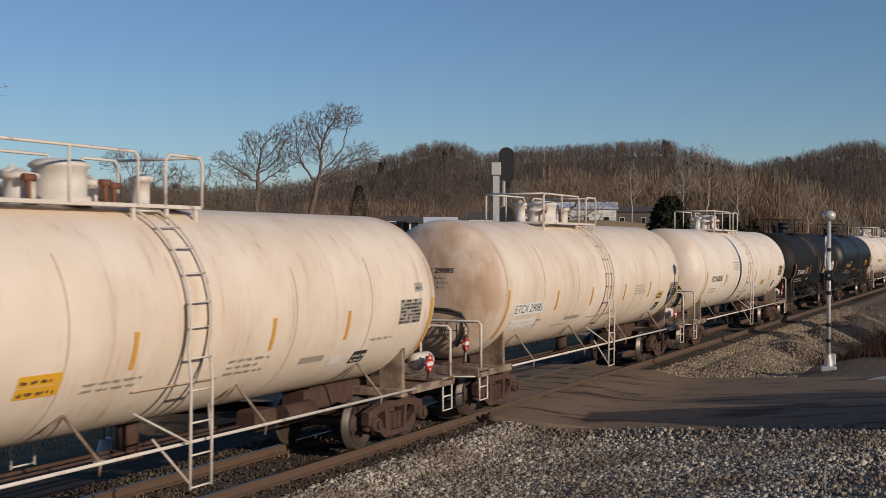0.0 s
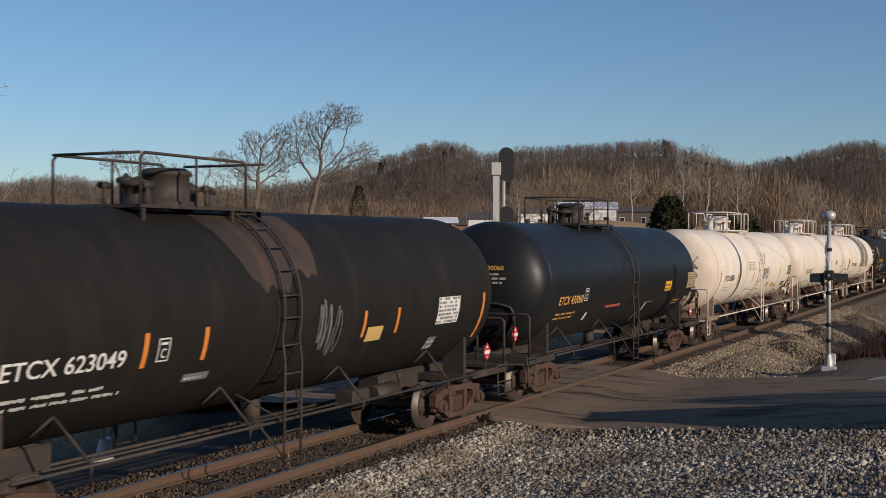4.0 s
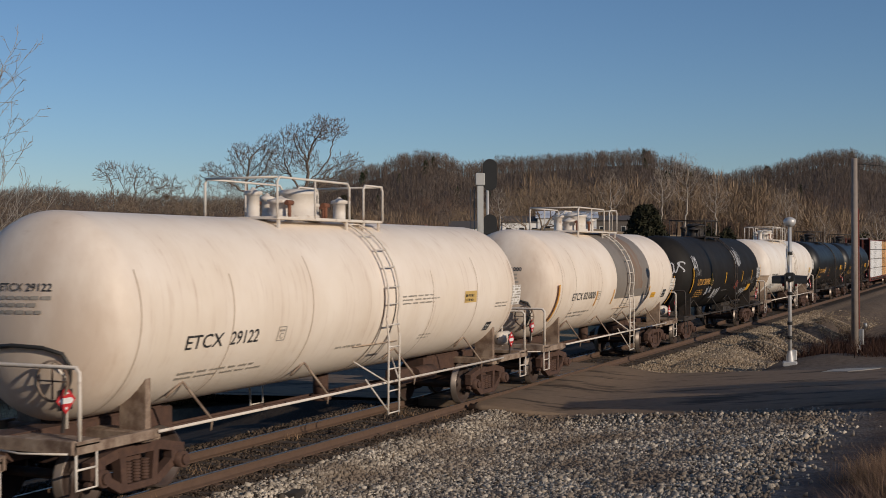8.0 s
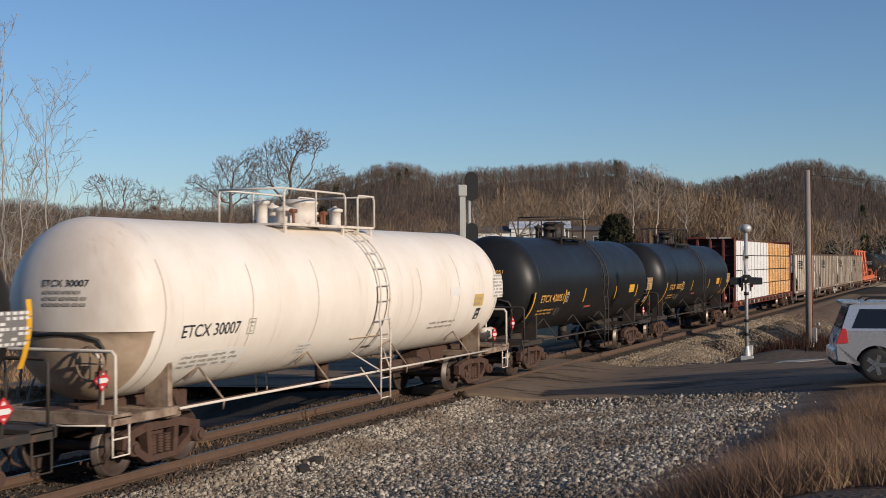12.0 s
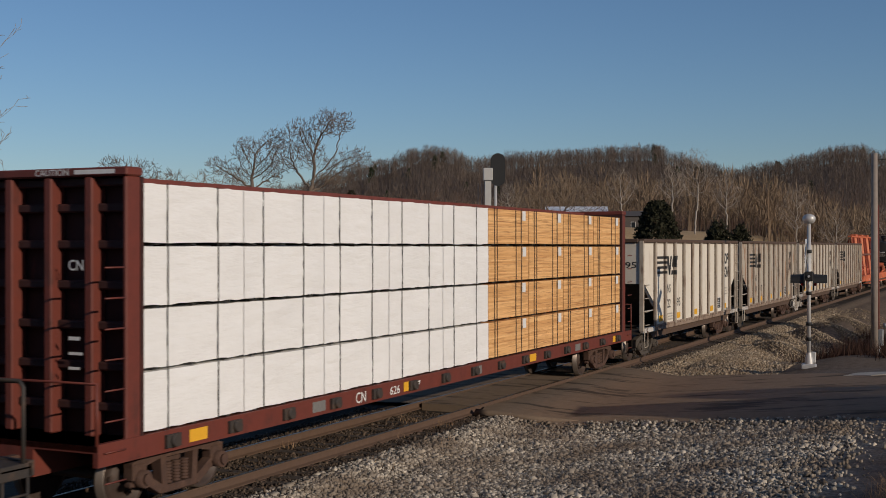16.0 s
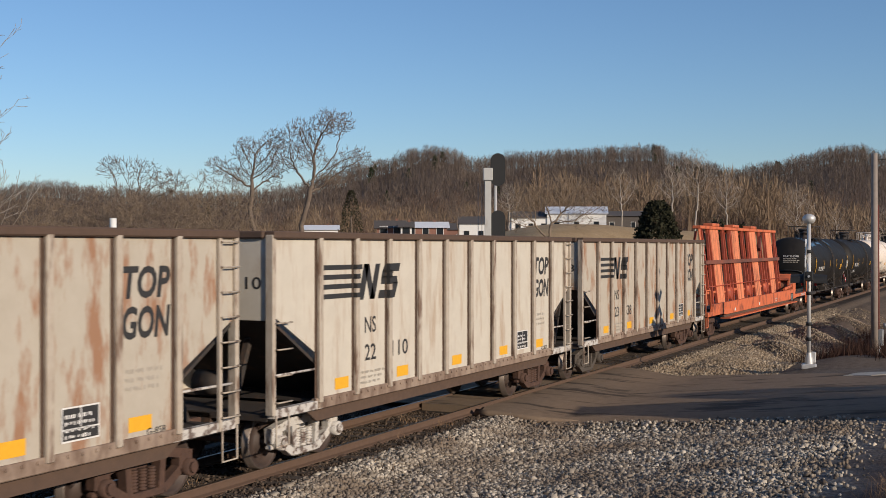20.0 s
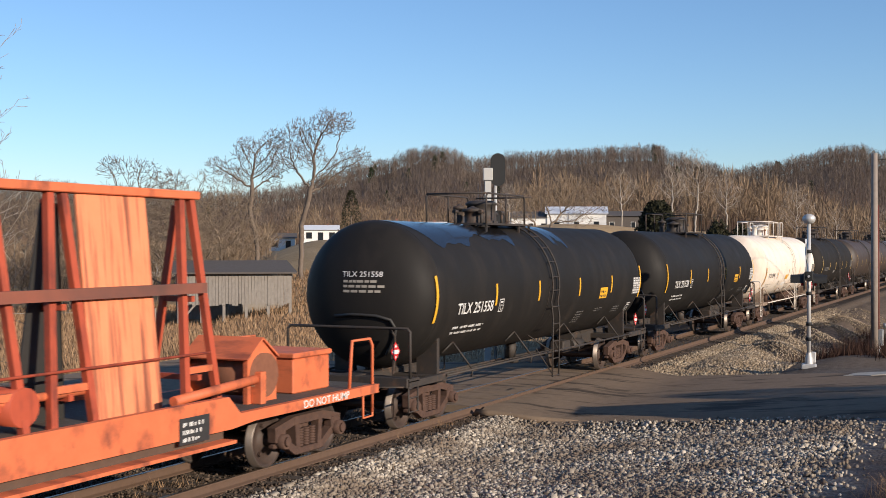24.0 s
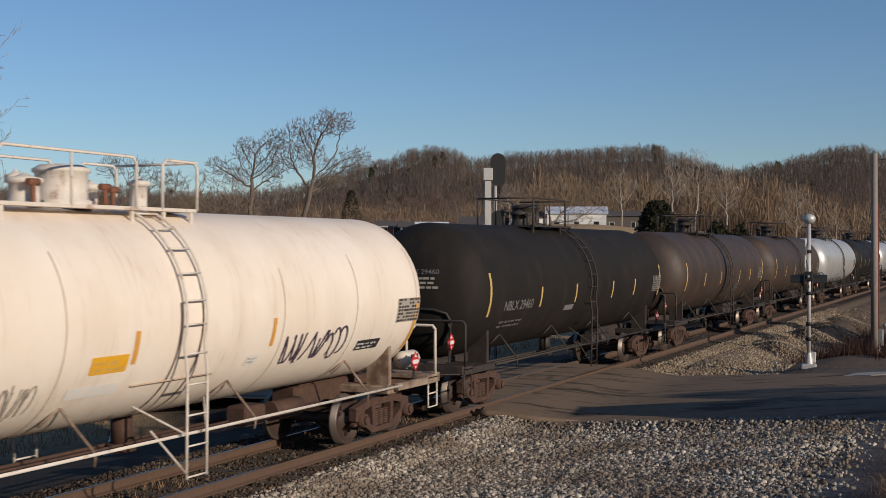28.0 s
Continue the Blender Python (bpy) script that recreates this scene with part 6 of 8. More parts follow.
    # side pipes and struts
    for y in (-1.45, 1.45):
        pipe = Mesh()
        pipe.tube([(-half + 1.7, y, 1.02), (half - 1.7, y, 1.02)], 0.026, 6)
        part("side_rail", pipe, trim, car)
        n = 4
        for k in range(n):
            x = -half + 3.0 + (2 * half - 6.0) * k / (n - 1)
            st = Mesh()
            yy = math.copysign(1.12, y)
            st.tube([(x - 0.28, math.copysign(1.1, y), 1.62), (x + 0.0, y, 1.02)], 0.022, 5)
            st.tube([(x - 0.28, math.copysign(1.1, y), 1.62), (x - 0.5, math.copysign(0.95, y), 1.4)], 0.022, 5)
            st.tube([(x, y, 1.02), (x, y * 0.98, 0.86)], 0.018, 5)
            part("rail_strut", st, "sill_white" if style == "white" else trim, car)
    # ladder with its feet, up the shell on both sides
    for sy in (-1, 1):
        lad = Mesh()
        steps = [(math.radians(a)) for a in range(-38, 78, 8)]
        rr = R + 0.09
        rails = []
        for dx in (lad_x - 0.23, lad_x + 0.23):
            pts = [(dx, sy * 1.60, 0.42), (dx, sy * 1.61, 1.1), (dx, sy * 1.62, 1.9)] + [(dx, sy * rr * math.cos(a), zc + rr * math.sin(a)) for a in steps if a > -0.25]
            lad.tube(pts, 0.022, 5)
            rails.append(pts)
        ladder = part("ladder", lad, trim, car)
        rung = shared("rung" + trim, lambda: Mesh().tube([(-0.23, 0, 0), (0.23, 0, 0)], 0.016, 5).data("rung", trim))
        for z in (0.45, 0.88, 1.31, 1.74, 2.17, 2.58):
            part("rung", rung, trim, ladder, at=(lad_x, sy * 1.61, z))
        for a in (8, 22, 36, 50, 64):
            a = math.radians(a)
            part("rung", rung, trim, ladder, at=(lad_x, sy * rr * math.cos(a), zc + rr * math.sin(a)))
        for p, q in (((-0.23, 1.6, 0.5), (-0.7, 1.35, 1.15)), ((-0.23, 1.6, 1.05), (-0.9, 1.2, 1.5)), ((0.23, 1.6, 1.05), (0.7, 1.2, 1.45))):
            part("ladder_brace", Mesh().tube([(lad_x + p[0], sy * p[1], p[2]), (lad_x + q[0], sy * q[1], q[2])], 0.016, 5), trim, ladder)
    # top platform
    top = zc + R
    x0, x1 = (-2.9 + lad_x, 1.1 + lad_x) if style == "white" else (lad_x - 2.5, lad_x + 0.45)
    yw = 0.78
    deck = Mesh()
    deck.box(x0, x1, -yw, -yw + 0.36, top - 0.03, top + 0.02)
    deck.box(x0, x1, yw - 0.36, yw, top - 0.03, top + 0.02)
    deck.box(x0, x0 + 0.35, -yw + 0.36, yw - 0.36, top - 0.03, top + 0.02)
    deck.box(x1 - 0.35, x1, -yw + 0.36, yw - 0.36, top - 0.03, top + 0.02)
    for x in (x0 + 0.1, lad_x - 0.35, lad_x + 0.35, x1 - 0.1):
        for y in (-yw + 0.04, yw - 0.04):
            deck.box(x - 0.03, x + 0.03, y - 0.02, y + 0.02, top - 0.45, top - 0.03)
    part("top_platform", deck, trim, car)
    h = 0.72
    for sy in (-1, 1):
        for a, b in ((x0, lad_x - 0.3), (lad_x + 0.28, x1)) if style == "white" else ((x0, x1 - 0.5),):
            g = Mesh()
            g.tube([(a, sy * yw, top), (a, sy * yw, top + h - 0.08), (a + 0.08, sy * yw, top + h), (b - 0.08, sy * yw, top + h), (b, sy * yw, top + h - 0.08), (b, sy * yw, top)], 0.024, 6)
            if b - a > 1.8:
                g.tube([((a + b) / 2, sy * yw, top), ((a + b) / 2, sy * yw, top + h)], 0.02, 5)
            part("guard_rail", g, trim, car)
    for x in (x0, x1):
        g = Mesh()
        g.tube([(x, -yw, top + h), (x, yw, top + h)], 0.022, 5)
        part("end_guard", g, trim, car)
    # brake hose looped over the leading head
    hose = []
    for yy, zz in ((0.45, -0.42), (0.0, -0.38), (-0.5, -0.4), (-0.78, -0.48), (-0.86, -0.66), (-0.8, -0.86), (-0.66, -1.08), (-0.56, -1.2)):
        q = min(1.0, math.hypot(yy, zz) / R)
        hose.append((-th + dome * (1 - math.cos(math.asin(q ** (1 / 0.9)))) - 0.05, yy, zc + zz))
    part("head_hose", Mesh().tube(hose, 0.032, 6), "strap", car, "black hose looped over the head")
    # fittings
    fp = "rail_white" if style == "white" else "frame_black"
    bon = Mesh()
    bon.lathe([(0, 0.42), (0.12, 0.42), (0.13, 0.36), (0.5, 0.36), (0.52, 0.4), (0.56, 0.4), (0.62, 0.3), (0.64, 0.02)], "z", 24, (lad_x - 0.95 if style == "white" else lad_x - 1.0, 0, top - 0.03), False)
    b = part("manway_bonnet", bon, fp, car)
    for x, y, r, hh in ((-1.75, -0.1, 0.2, 0.42), (-2.5, 0.0, 0.12, 0.55), (0.75, 0.05, 0.13, 0.5), (-1.35, 0.45, 0.1, 0.5), (-0.25, 0.1, 0.1, 0.4)):
        x += lad_x
        if x < x0 + 0.15 or x > x1 - 0.1:
            continue
        v = Mesh()
        v.lathe([(0, r + 0.04), (0.06, r + 0.04), (0.07, r), (hh - 0.1, r), (hh - 0.09, r + 0.05), (hh - 0.03, r + 0.05), (hh, r * 0.6), (hh + 0.05, 0.02)], "z", 16, (x, y, top - 0.03), False)
        part("valve", v, fp, car)
    vent = shared("vent" + style, lambda: Mesh().rod((0, 0, -0.02), (0, 0, 0.3), 0.035, 7).rod((-0.1, 0, 0.3), (0.1, 0, 0.3), 0.05, 7).data("vent_pipe", "brake_rust" if style == "white" else "frame_black"))
    for x, y in ((lad_x - 2.1, 0.2), (lad_x - 0.4, -0.3), (lad_x - 1.9, -0.4), (lad_x + 0.35, 0.2)):
        part("vent_pipe", vent, "brake_rust", car, at=(x, y, top))
    # underbody gear
    und = Mesh()
    und.box(2.6, 3.2, -0.7, -0.3, 0.72, 1.05, 0.03)
    und.rod((3.6, -0.5, 0.85), (4.5, -0.5, 0.85), 0.17, 12)
    part("brake_reservoir", und, "frame_black" if style == "black" else "truck", car)
    if style == "white":
        part("air_tank", Mesh().lathe([(half - 0.95, 0.02), (half - 0.93, 0.12), (half - 0.85, 0.17), (half - 0.35, 0.17), (half - 0.27, 0.12), (half - 0.25, 0.02)], "x", 16, (0, -1.0, 1.42), False), "rail_white", car)
        part("brake_wheel", Mesh().lathe([(-half + 0.3, 0.26), (-half + 0.3, 0.29), (-half + 0.33, 0.29), (-half + 0.33, 0.26), (-half + 0.3, 0.26)], "x", 20, (0, -0.75, 1.85), False).beam((-half + 0.315, -1.0, 1.85), (-half + 0.315, -0.5, 1.85), 0.02, 0.02).beam((-half + 0.315, -0.75, 1.6), (-half + 0.315, -0.75, 2.1), 0.02, 0.02), "sill_white", car)
    und = Mesh()
    und.rod((-half + 3, 0.2, 0.72), (half - 3, 0.2, 0.72), 0.03, 6)
    und.rod((-half + 3, -0.35, 0.8), (half - 3, -0.35, 0.8), 0.022, 6)
    part("brake_rod", und, "truck" if style == "white" else "frame_black", car)
    und = Mesh()
    und.rod((0.4, 0, zc - R + 0.02), (0.4, 0, 0.75), 0.16, 12)
    und.rod((0.4, 0, 0.75), (0.4, 0, 0.62), 0.22, 12)
    part("bottom_outlet", und, "truck" if style == "white" else "frame_black", car)
    placard(car, half - 0.95, -1.36, 1.42)
    placard(car, -half + 0.35, -0.95, 1.6)
    # markings
    for mark in marks or PLAIN_MARKS:
        put_mark(car, R, zc, rng, mark, paint)
    # writing on the head facing forward
    def head_x(y, zz):
        q = min(1.0, math.hypot(y, zz - zc) / R)
        return -th + dome * (1 - math.cos(math.asin(q ** (1 / 0.9)))) - 0.012
    hd = Mesh()
    for k in range(3):
        z = zc + 0.26 - 0.1 * k
        y = 0.25
        end = y - rng.uniform(0.6, 0.85)
        while y > end:
            w = rng.uniform(0.08, 0.2)
            hd.add([(head_x(b, c), b, c) for b, c in ((y, z), (y - w * 0.8, z), (y - w * 0.8, z + 0.05), (y, z + 0.05))], [(0, 1, 2, 3)])
            y -= w
    tagged(part("head_writing", hd, "decal_grey", car), kind="stuff")
    if number:
        f = letters(number, 0.11, 0.9)
        hn = Mesh()
        hn.add([(head_x(0.28 - p[0], zc + 0.38 + p[2]), 0.28 - p[0], zc + 0.38 + p[2]) for p in f.v], f.f)
        part("head_number", hn, mark_paint, car)
    if extras:
        extras(car, R, zc, th, rng)
    return car


def put_mark(car, R, zc, rng, mark, paint):
    """One marking on the near side: kind, from x to x, from height to height along the shell, then what it holds."""
    kind, x0, x1, h0, h1 = mark[:5]
    rest = mark[5:]
    rr = R + 0.007
    if kind == "bar":                       # reflective strip
        part("reflector", Mesh().patch(x0, x1, h0, h1, R + 0.009, zc), rest[0], car)
    elif kind == "text":
        part("number", on_tank(letters(rest[0], h1 - h0, x1 - x0), x0, h0, rr, zc), rest[1], car, "stencilled car number")
    elif kind == "lines":                   # rows of small writing
        tagged(part("small_writing", bars(Mesh(), x0, x1, h0, h1, rest[0], rr, zc, rng), rest[1], car), kind="stuff")
    elif kind == "label":                   # sticker with writing
        p = part("sticker", Mesh().patch(x0, x1, h0, h1, rr, zc), rest[0], car)
        if len(rest) > 1:
            tagged(part("sticker_writing", bars(Mesh(), x0 + 0.04, x1 - 0.03, h0 + 0.03, h1 - 0.03, rest[1], rr + 0.004, zc, rng, 0.95), rest[2], p), kind="stuff")
    elif kind == "table":                   # ruled data panel
        p = part("data_panel", Mesh().patch(x0, x1, h0, h1, rr, zc), rest[0], car)
        m = Mesh()
        n = 7
        for k in range(n):
            lo, step = h0 + (h1 - h0) * k / n, (h1 - h0) / n
            for c in range(8):
                a = x0 + (x1 - x0) * (0.03 + 0.12 * c)
                if rng.random() < 0.8:
                    m.patch(a, a + (x1 - x0) * rng.uniform(0.06, 0.105), lo + step * 0.25, lo + step * 0.85, rr + 0.004, zc, 1)
        tagged(part("data_writing", m, rest[1], p), kind="stuff")
    elif kind == "frame":                   # outlined box with a sign in it
        m = Mesh()
        e = 0.018
        for a, b, c, d in ((x0, x1, h0, h0 + e), (x0, x1, h1 - e, h1), (x0, x0 + e, h0 + e, h1 - e), (x1 - e, x1, h0 + e, h1 - e)):
            m.patch(a, b, c, d, rr, zc, 3)
        f = letters("C", (h1 - h0) * 0.42, (x1 - x0) * 0.42)
        q = on_tank(f, x0 + (x1 - x0) * 0.3, h0 + (h1 - h0) * 0.16, rr, zc)
        m.add(q.v, q.f)
        m.patch(x0 + 0.05, x1 - 0.05, h1 - 0.09, h1 - 0.055, rr, zc, 1)
        part("plate_box", m, rest[0], car)
    elif kind == "smear":                   # flat patch with ragged ends
        m = Mesh()
        n, rows = 70, 10
        vs = []
        for k in range(n + 1):
            f = k / n
            edge = min(1.0, 9 * f, 9 * (1 - f)) ** 0.5
            wave = 0.5 + 0.3 * math.sin(f * 9 + x0) + 0.16 * math.sin(f * 23 + 2 * x0) + 0.08 * math.sin(f * 51)
            lo = h1 - (h1 - h0) * edge * (0.72 + 0.28 * wave)
            for r in range(rows + 1):
                a = (lo + (h1 - lo) * r / rows) / (R + 0.006)
                vs.append((x0 + (x1 - x0) * f, -(R + 0.006) * math.cos(a), zc + (R + 0.006) * math.sin(a)))
        m.add(vs, [(k * (rows + 1) + r, (k + 1) * (rows + 1) + r, (k + 1) * (rows + 1) + r + 1, k * (rows + 1) + r + 1) for k in range(n) for r in range(rows)], True)
        part("stain", m, rest[0], car, rest[1])
    else:                                   # spray paint
        part("graffiti", scrawl(Mesh(), x0, x1, h0, h1, R + 0.014, zc, rng, rest[0], rest[1]), rest[2], car, rest[3])


def gondola(u0, u1, paint, label, number, seed=1, lead_truck="truck_grey"):
    """A high-sided coal gondola with outside posts, slope-sheet ends and open end platforms."""
    rng = random.Random(seed)
    L = u1 - u0
    car = thing("gondola_car", pose(0, 0, 0), label, "gondola car", "gondola cars")
    moving(car, (u0 + u1) / 2)
    half = L / 2 - 0.5
    W, z0, z1 = 1.42, 1.1, 3.86
    in0 = half - 1.4             # where the side sheet's foot begins
    for sy in (-1, 1):
        s = Mesh()
        y = sy * W
        s.slab([(-half, 2.6), (-in0, 1.85), (-in0, z0), (in0, z0), (in0, 1.85), (half, 2.6), (half, z1), (-half, z1)], y - 0.012, y + 0.012)
        part("side_sheet", s, paint, car)
        n = 9
        for k in range(n + 1):
            x = -in0 + 2 * in0 * k / n
            def post_mesh():
                return Mesh().box(-0.06, 0.06, -0.10, -0.022, z0 - 0.05, z1 - 0.02, 0.015).data("side_post", "gon_post")

            def flange_mesh():
                m = Mesh().box(-0.105, 0.105, -0.022, -0.0125, z0 - 0.05, z1 - 0.05)
                for i in range(15):
                    for dx in (-0.083, 0.083):
                        m.box(dx - 0.012, dx + 0.012, -0.032, -0.0225, z0 + 0.08 + i * 0.18, z0 + 0.105 + i * 0.18)
                return m.data("post_flange", "gon_rim")
            post = part("side_post", shared("post", post_mesh), "gon_post", car, at=pose(x, y, 0, 0, 0, 0 if sy < 0 else 180))
            part("post_flange", shared("flange", flange_mesh), "gon_rim", post)
        ch = Mesh()
        ch.box(-half - 0.03, half + 0.03, y - 0.1, y + 0.1, z1 - 0.06, z1 + 0.06, 0.02)
        part("top_chord", ch, "gon_rim", car)
        ss = Mesh()
        ss.box(-in0 - 0.1, in0 + 0.1, y - 0.06, y + 0.06, z0 - 0.16, z0 + 0.03, 0.015)
        for k in range(44):
            x = -in0 + 2 * in0 * (k + 0.5) / 44
            ss.rod((x, y + sy * 0.055, z0 - 0.02), (x, y + sy * 0.085, z0 - 0.02), 0.025, 6)
        part("side_sill", ss, "gon_sill", car)
        low = Mesh()
        low.slab([(-in0 - 0.3, 0.97), (-in0 + 0.1, 0.72), (in0 - 0.1, 0.72), (in0 + 0.3, 0.97)], y * 0.93 - 0.03, y * 0.93 + 0.03)
        part("lower_skirt", low, "gon_rim", car)
        # corner post, ladder, grab irons
        for sx in (-1, 1):
            c = Mesh()
            c.box(sx * half - 0.05, sx * half + 0.05, y - 0.07, y + 0.07, 1.0, z1, 0.01)
            part("corner_post", c, "gon_post", car)
            xg, yg = sx * (half - 0.225), y + sy * 0.08
            iron = shared("iron", lambda: Mesh().tube([(-0.2, 0.0, 0), (-0.2, -0.05, 0), (0.2, -0.05, 0), (0.2, 0.0, 0)], 0.015, 5).data("grab_iron", "gon_post"))
            if sx * sy < 0:
                lad = part("ladder", Mesh().box(xg - sx * 0.2 - 0.035, xg - sx * 0.2 + 0.035, min(yg, yg - sy * 0.06), max(yg, yg - sy * 0.06), 0.95, z1 - 0.06, 0.008), "gon_post", car)
                for k in range(8):
                    part("rung", iron, "gon_post", lad, at=pose(xg, yg, 1.15 + 0.37 * k, 0, 0, 0 if sy < 0 else 180))
            else:
                for k in range(4):
                    part("grab_iron", iron, "gon_post", car, at=pose(xg, yg, 1.2 + 0.42 * k, 0, 0, 0 if sy < 0 else 180))
            part("stirrup_step", Mesh().tube([(sx * (half - 0.03), yg, 1.0), (sx * (half - 0.03), yg, 0.5), (sx * (half - 0.4), yg, 0.5), (sx * (half - 0.4), yg, 1.0)], 0.018, 5), "gon_post", car)
            rl = Mesh()
            rl.tube([(sx * half, y, 1.62), (sx * in0, y, 1.62)], 0.022, 5)
            rl.beam((sx * half, y, 1.02), (sx * (in0 - 0.1), y, 1.02), 0.12, 0.14)
            part("end_rail", rl, "truck_white", car)
    for s in (-1, 1):
        e = Mesh()
        e.slab([(s * half - 0.012, 2.5), (s * half + 0.012, 2.5), (s * half + 0.012, z1), (s * half - 0.012, z1)], -W, W)
        part("end_sheet", e, paint, car)
        sl = Mesh()
        sl.slab([(s * half, 2.5), (s * half, 2.56), (s * (in0 - 1.0), z0 + 0.04), (s * (in0 - 1.0), z0 - 0.02)], -W + 0.02, W - 0.02)
        part("slope_sheet", sl, "frame_black", car)
        ch = Mesh()
        ch.box(s * half - 0.08, s * half + 0.08, -W + 0.1, W - 0.1, z1 - 0.06, z1 + 0.06, 0.02)
        part("end_chord", ch, "gon_rim", car)
        d = Mesh()
        d.box(min(s * in0, s * half), max(s * in0, s * half), -W + 0.08, W - 0.08, 0.9, 1.0)
        d.box(min(s * (in0 - 2), s * half), max(s * (in0 - 2), s * half), -0.25, 0.25, 0.7, 0.98)
        d.beam((s * (half - 0.1), -0.6, 1.0), (s * (half - 0.6), -0.6, 2.2), 0.1, 0.1)
        d.beam((s * (half - 0.1), 0.6, 1.0), (s * (half - 0.6), 0.6, 2.2), 0.1, 0.1)
        part("end_platform", d, "frame_black", car)
        b = Mesh()
        b.rod((s * (half - 0.5), -0.2, 1.4), (s * (half - 0.5), 0.35, 1.4), 0.22, 12)
        part("brake_cylinder", b, "frame_black", car)
        coupler(car, s * (L / 2 - 0.62), s)
        truck(car, s * (half - 1.6), lead_truck if s < 0 else "truck")
    fl = Mesh()
    fl.box(-in0, in0, -W + 0.02, W - 0.02, z0 - 0.05, z0)
    part("floor_sheet", fl, "frame_black", car)
    # markings on the near side
    yf = -W - 0.016
    bay = 2 * in0 / 9

    def flat(mesh, x, z, y=yf):
        m = Mesh()
        return m.add([(p[0] + x, y, p[2] + z) for p in mesh.v], mesh.f)
    yr = -W - 0.104
    logo = Mesh()
    cuts = [-in0 + bay * k for k in range(10)]

    def paint_over(quad):
        """Lays a flat shape over the sheet and the faces of the posts that it crosses."""
        spans = [(c - 0.06, c + 0.06, yr) for c in cuts] + [(c - 0.106, c - 0.06, yf - 0.012) for c in cuts] + [(c + 0.06, c + 0.106, yf - 0.012) for c in cuts] + [(a + 0.106, b - 0.106, yf) for a, b in zip(cuts, cuts[1:])]
        for lo, hi, yy in spans:
            p = quad
            for edge, sign in ((lo, 1), (hi, -1)):
                out = []
                for (x1, z1_), (x2, z2_) in zip(p, p[1:] + p[:1]):
                    d1, d2 = (x1 - edge) * sign, (x2 - edge) * sign
                    if d1 >= 0:
                        out.append((x1, z1_))
                    if d1 * d2 < 0:
                        k = d1 / (d1 - d2)
                        out.append((x1 + (x2 - x1) * k, z1_ + (z2_ - z1_) * k))
                p = out
                if len(p) < 3:
                    break
            if len(p) >= 3:
                logo.add([(x, yy, z) for x, z in p], [tuple(range(len(p)))])
        # the flank of a post that the shape crosses
        for c in cuts:
            e = c - 0.06
            zs = []
            for (x1, z1_), (x2, z2_) in zip(quad, quad[1:] + quad[:1]):
                if (x1 - e) * (x2 - e) < 0:
                    zs.append(z1_ + (z2_ - z1_) * (e - x1) / (x2 - x1))
            if len(zs) == 2:
                logo.add([(e - 0.004, yf - 0.012, zs[0]), (e - 0.004, yr, zs[0]), (e - 0.004, yr, zs[1]), (e - 0.004, yf - 0.012, zs[1])], [(0, 1, 2, 3)])
    x0 = -in0 + 0.1
    for k in range(4):
        z = 3.27 - 0.165 * k
        paint_over([(x0 - 0.05, z), (x0 + bay * 1.15 - 0.06 * k, z), (x0 + bay * 1.15 - 0.06 * k, z + 0.085), (x0 - 0.05, z + 0.085)])
    lx = x0 + bay * 1.02
    for q in ([(0.0, 2.72), (0.2, 2.72), (0.42, 3.36), (0.22, 3.36)], [(0.22, 3.36), (0.42, 3.36), (0.62, 2.72), (0.44, 2.72)], [(0.44, 2.72), (0.62, 2.72), (0.84, 3.36), (0.66, 3.36)],
              [(0.74, 2.72), (1.4, 2.72), (1.48, 2.87), (0.8, 2.87)], [(1.22, 2.87), (1.48, 2.87), (1.54, 3.0), (1.28, 3.0)], [(0.86, 2.98), (1.53, 2.98), (1.5, 3.12), (0.88, 3.12)], [(0.88, 3.1), (1.14, 3.1), (1.2, 3.23), (0.92, 3.23)], [(0.92, 3.21), (1.58, 3.21), (1.64, 3.36), (1.02, 3.36)]):
        paint_over([(lx + x, z) for x, z in q])
    part("stripe_emblem", logo, "decal_black", car, "black striped emblem")
    part("car_number", flat(letters("NS", 0.3, 0.42, 0, 0.012), x0 + bay * 1.22, 2.12), "decal_black", car)
    part("car_number", flat(letters(number[:2], 0.3, 0.42, 0, 0.012), x0 + bay * 1.22, 1.62), "decal_black", car)
    part("car_number", flat(letters(number[2:], 0.3, 0.66, 0, 0.012), x0 + bay * 2.06, 1.62), "decal_black", car)
    part("top_lettering", flat(letters("TOP", 0.42, 1.0, 0.16, 0.045), in0 - bay * 0.9, 3.0), "decal_black", car)
    part("gon_lettering", flat(letters("GON", 0.42, 1.0, 0.16, 0.045), in0 - bay * 0.9, 2.46), "decal_black", car)
    w = Mesh()
    bars(w, x0 + bay * 1.1, x0 + bay * 1.9, 1.2, 1.48, 3, 0, 0, rng, 0.8, yf)
    bars(w, in0 - bay * 0.85, in0 - bay * 0.2, 1.75, 2.1, 3, 0, 0, rng, 0.8, yf)
    tagged(part("small_writing", w, "decal_grey", car), kind="stuff")
    for a in (0.45, 2.3, 4.3, 6.35, 8.2):
        y_ = Mesh()
        x = -in0 + bay * a
        y_.add([(x, yf, 1.2), (x + bay * 0.38, yf, 1.2), (x + bay * 0.38, yf, 1.4), (x, yf, 1.4)], [(0, 1, 2, 3)])
        part("reflector", y_, "yellow", car)
    box = Mesh()
    box.slab([(in0 - bay * 1.8, 1.24), (in0 - bay * 1.25, 1.24), (in0 - bay * 1.25, 1.68), (in0 - bay * 1.8, 1.68)], yf - 0.003, yf)
    pnl = part("lube_panel", box, "decal_black", car)
    edge = Mesh()
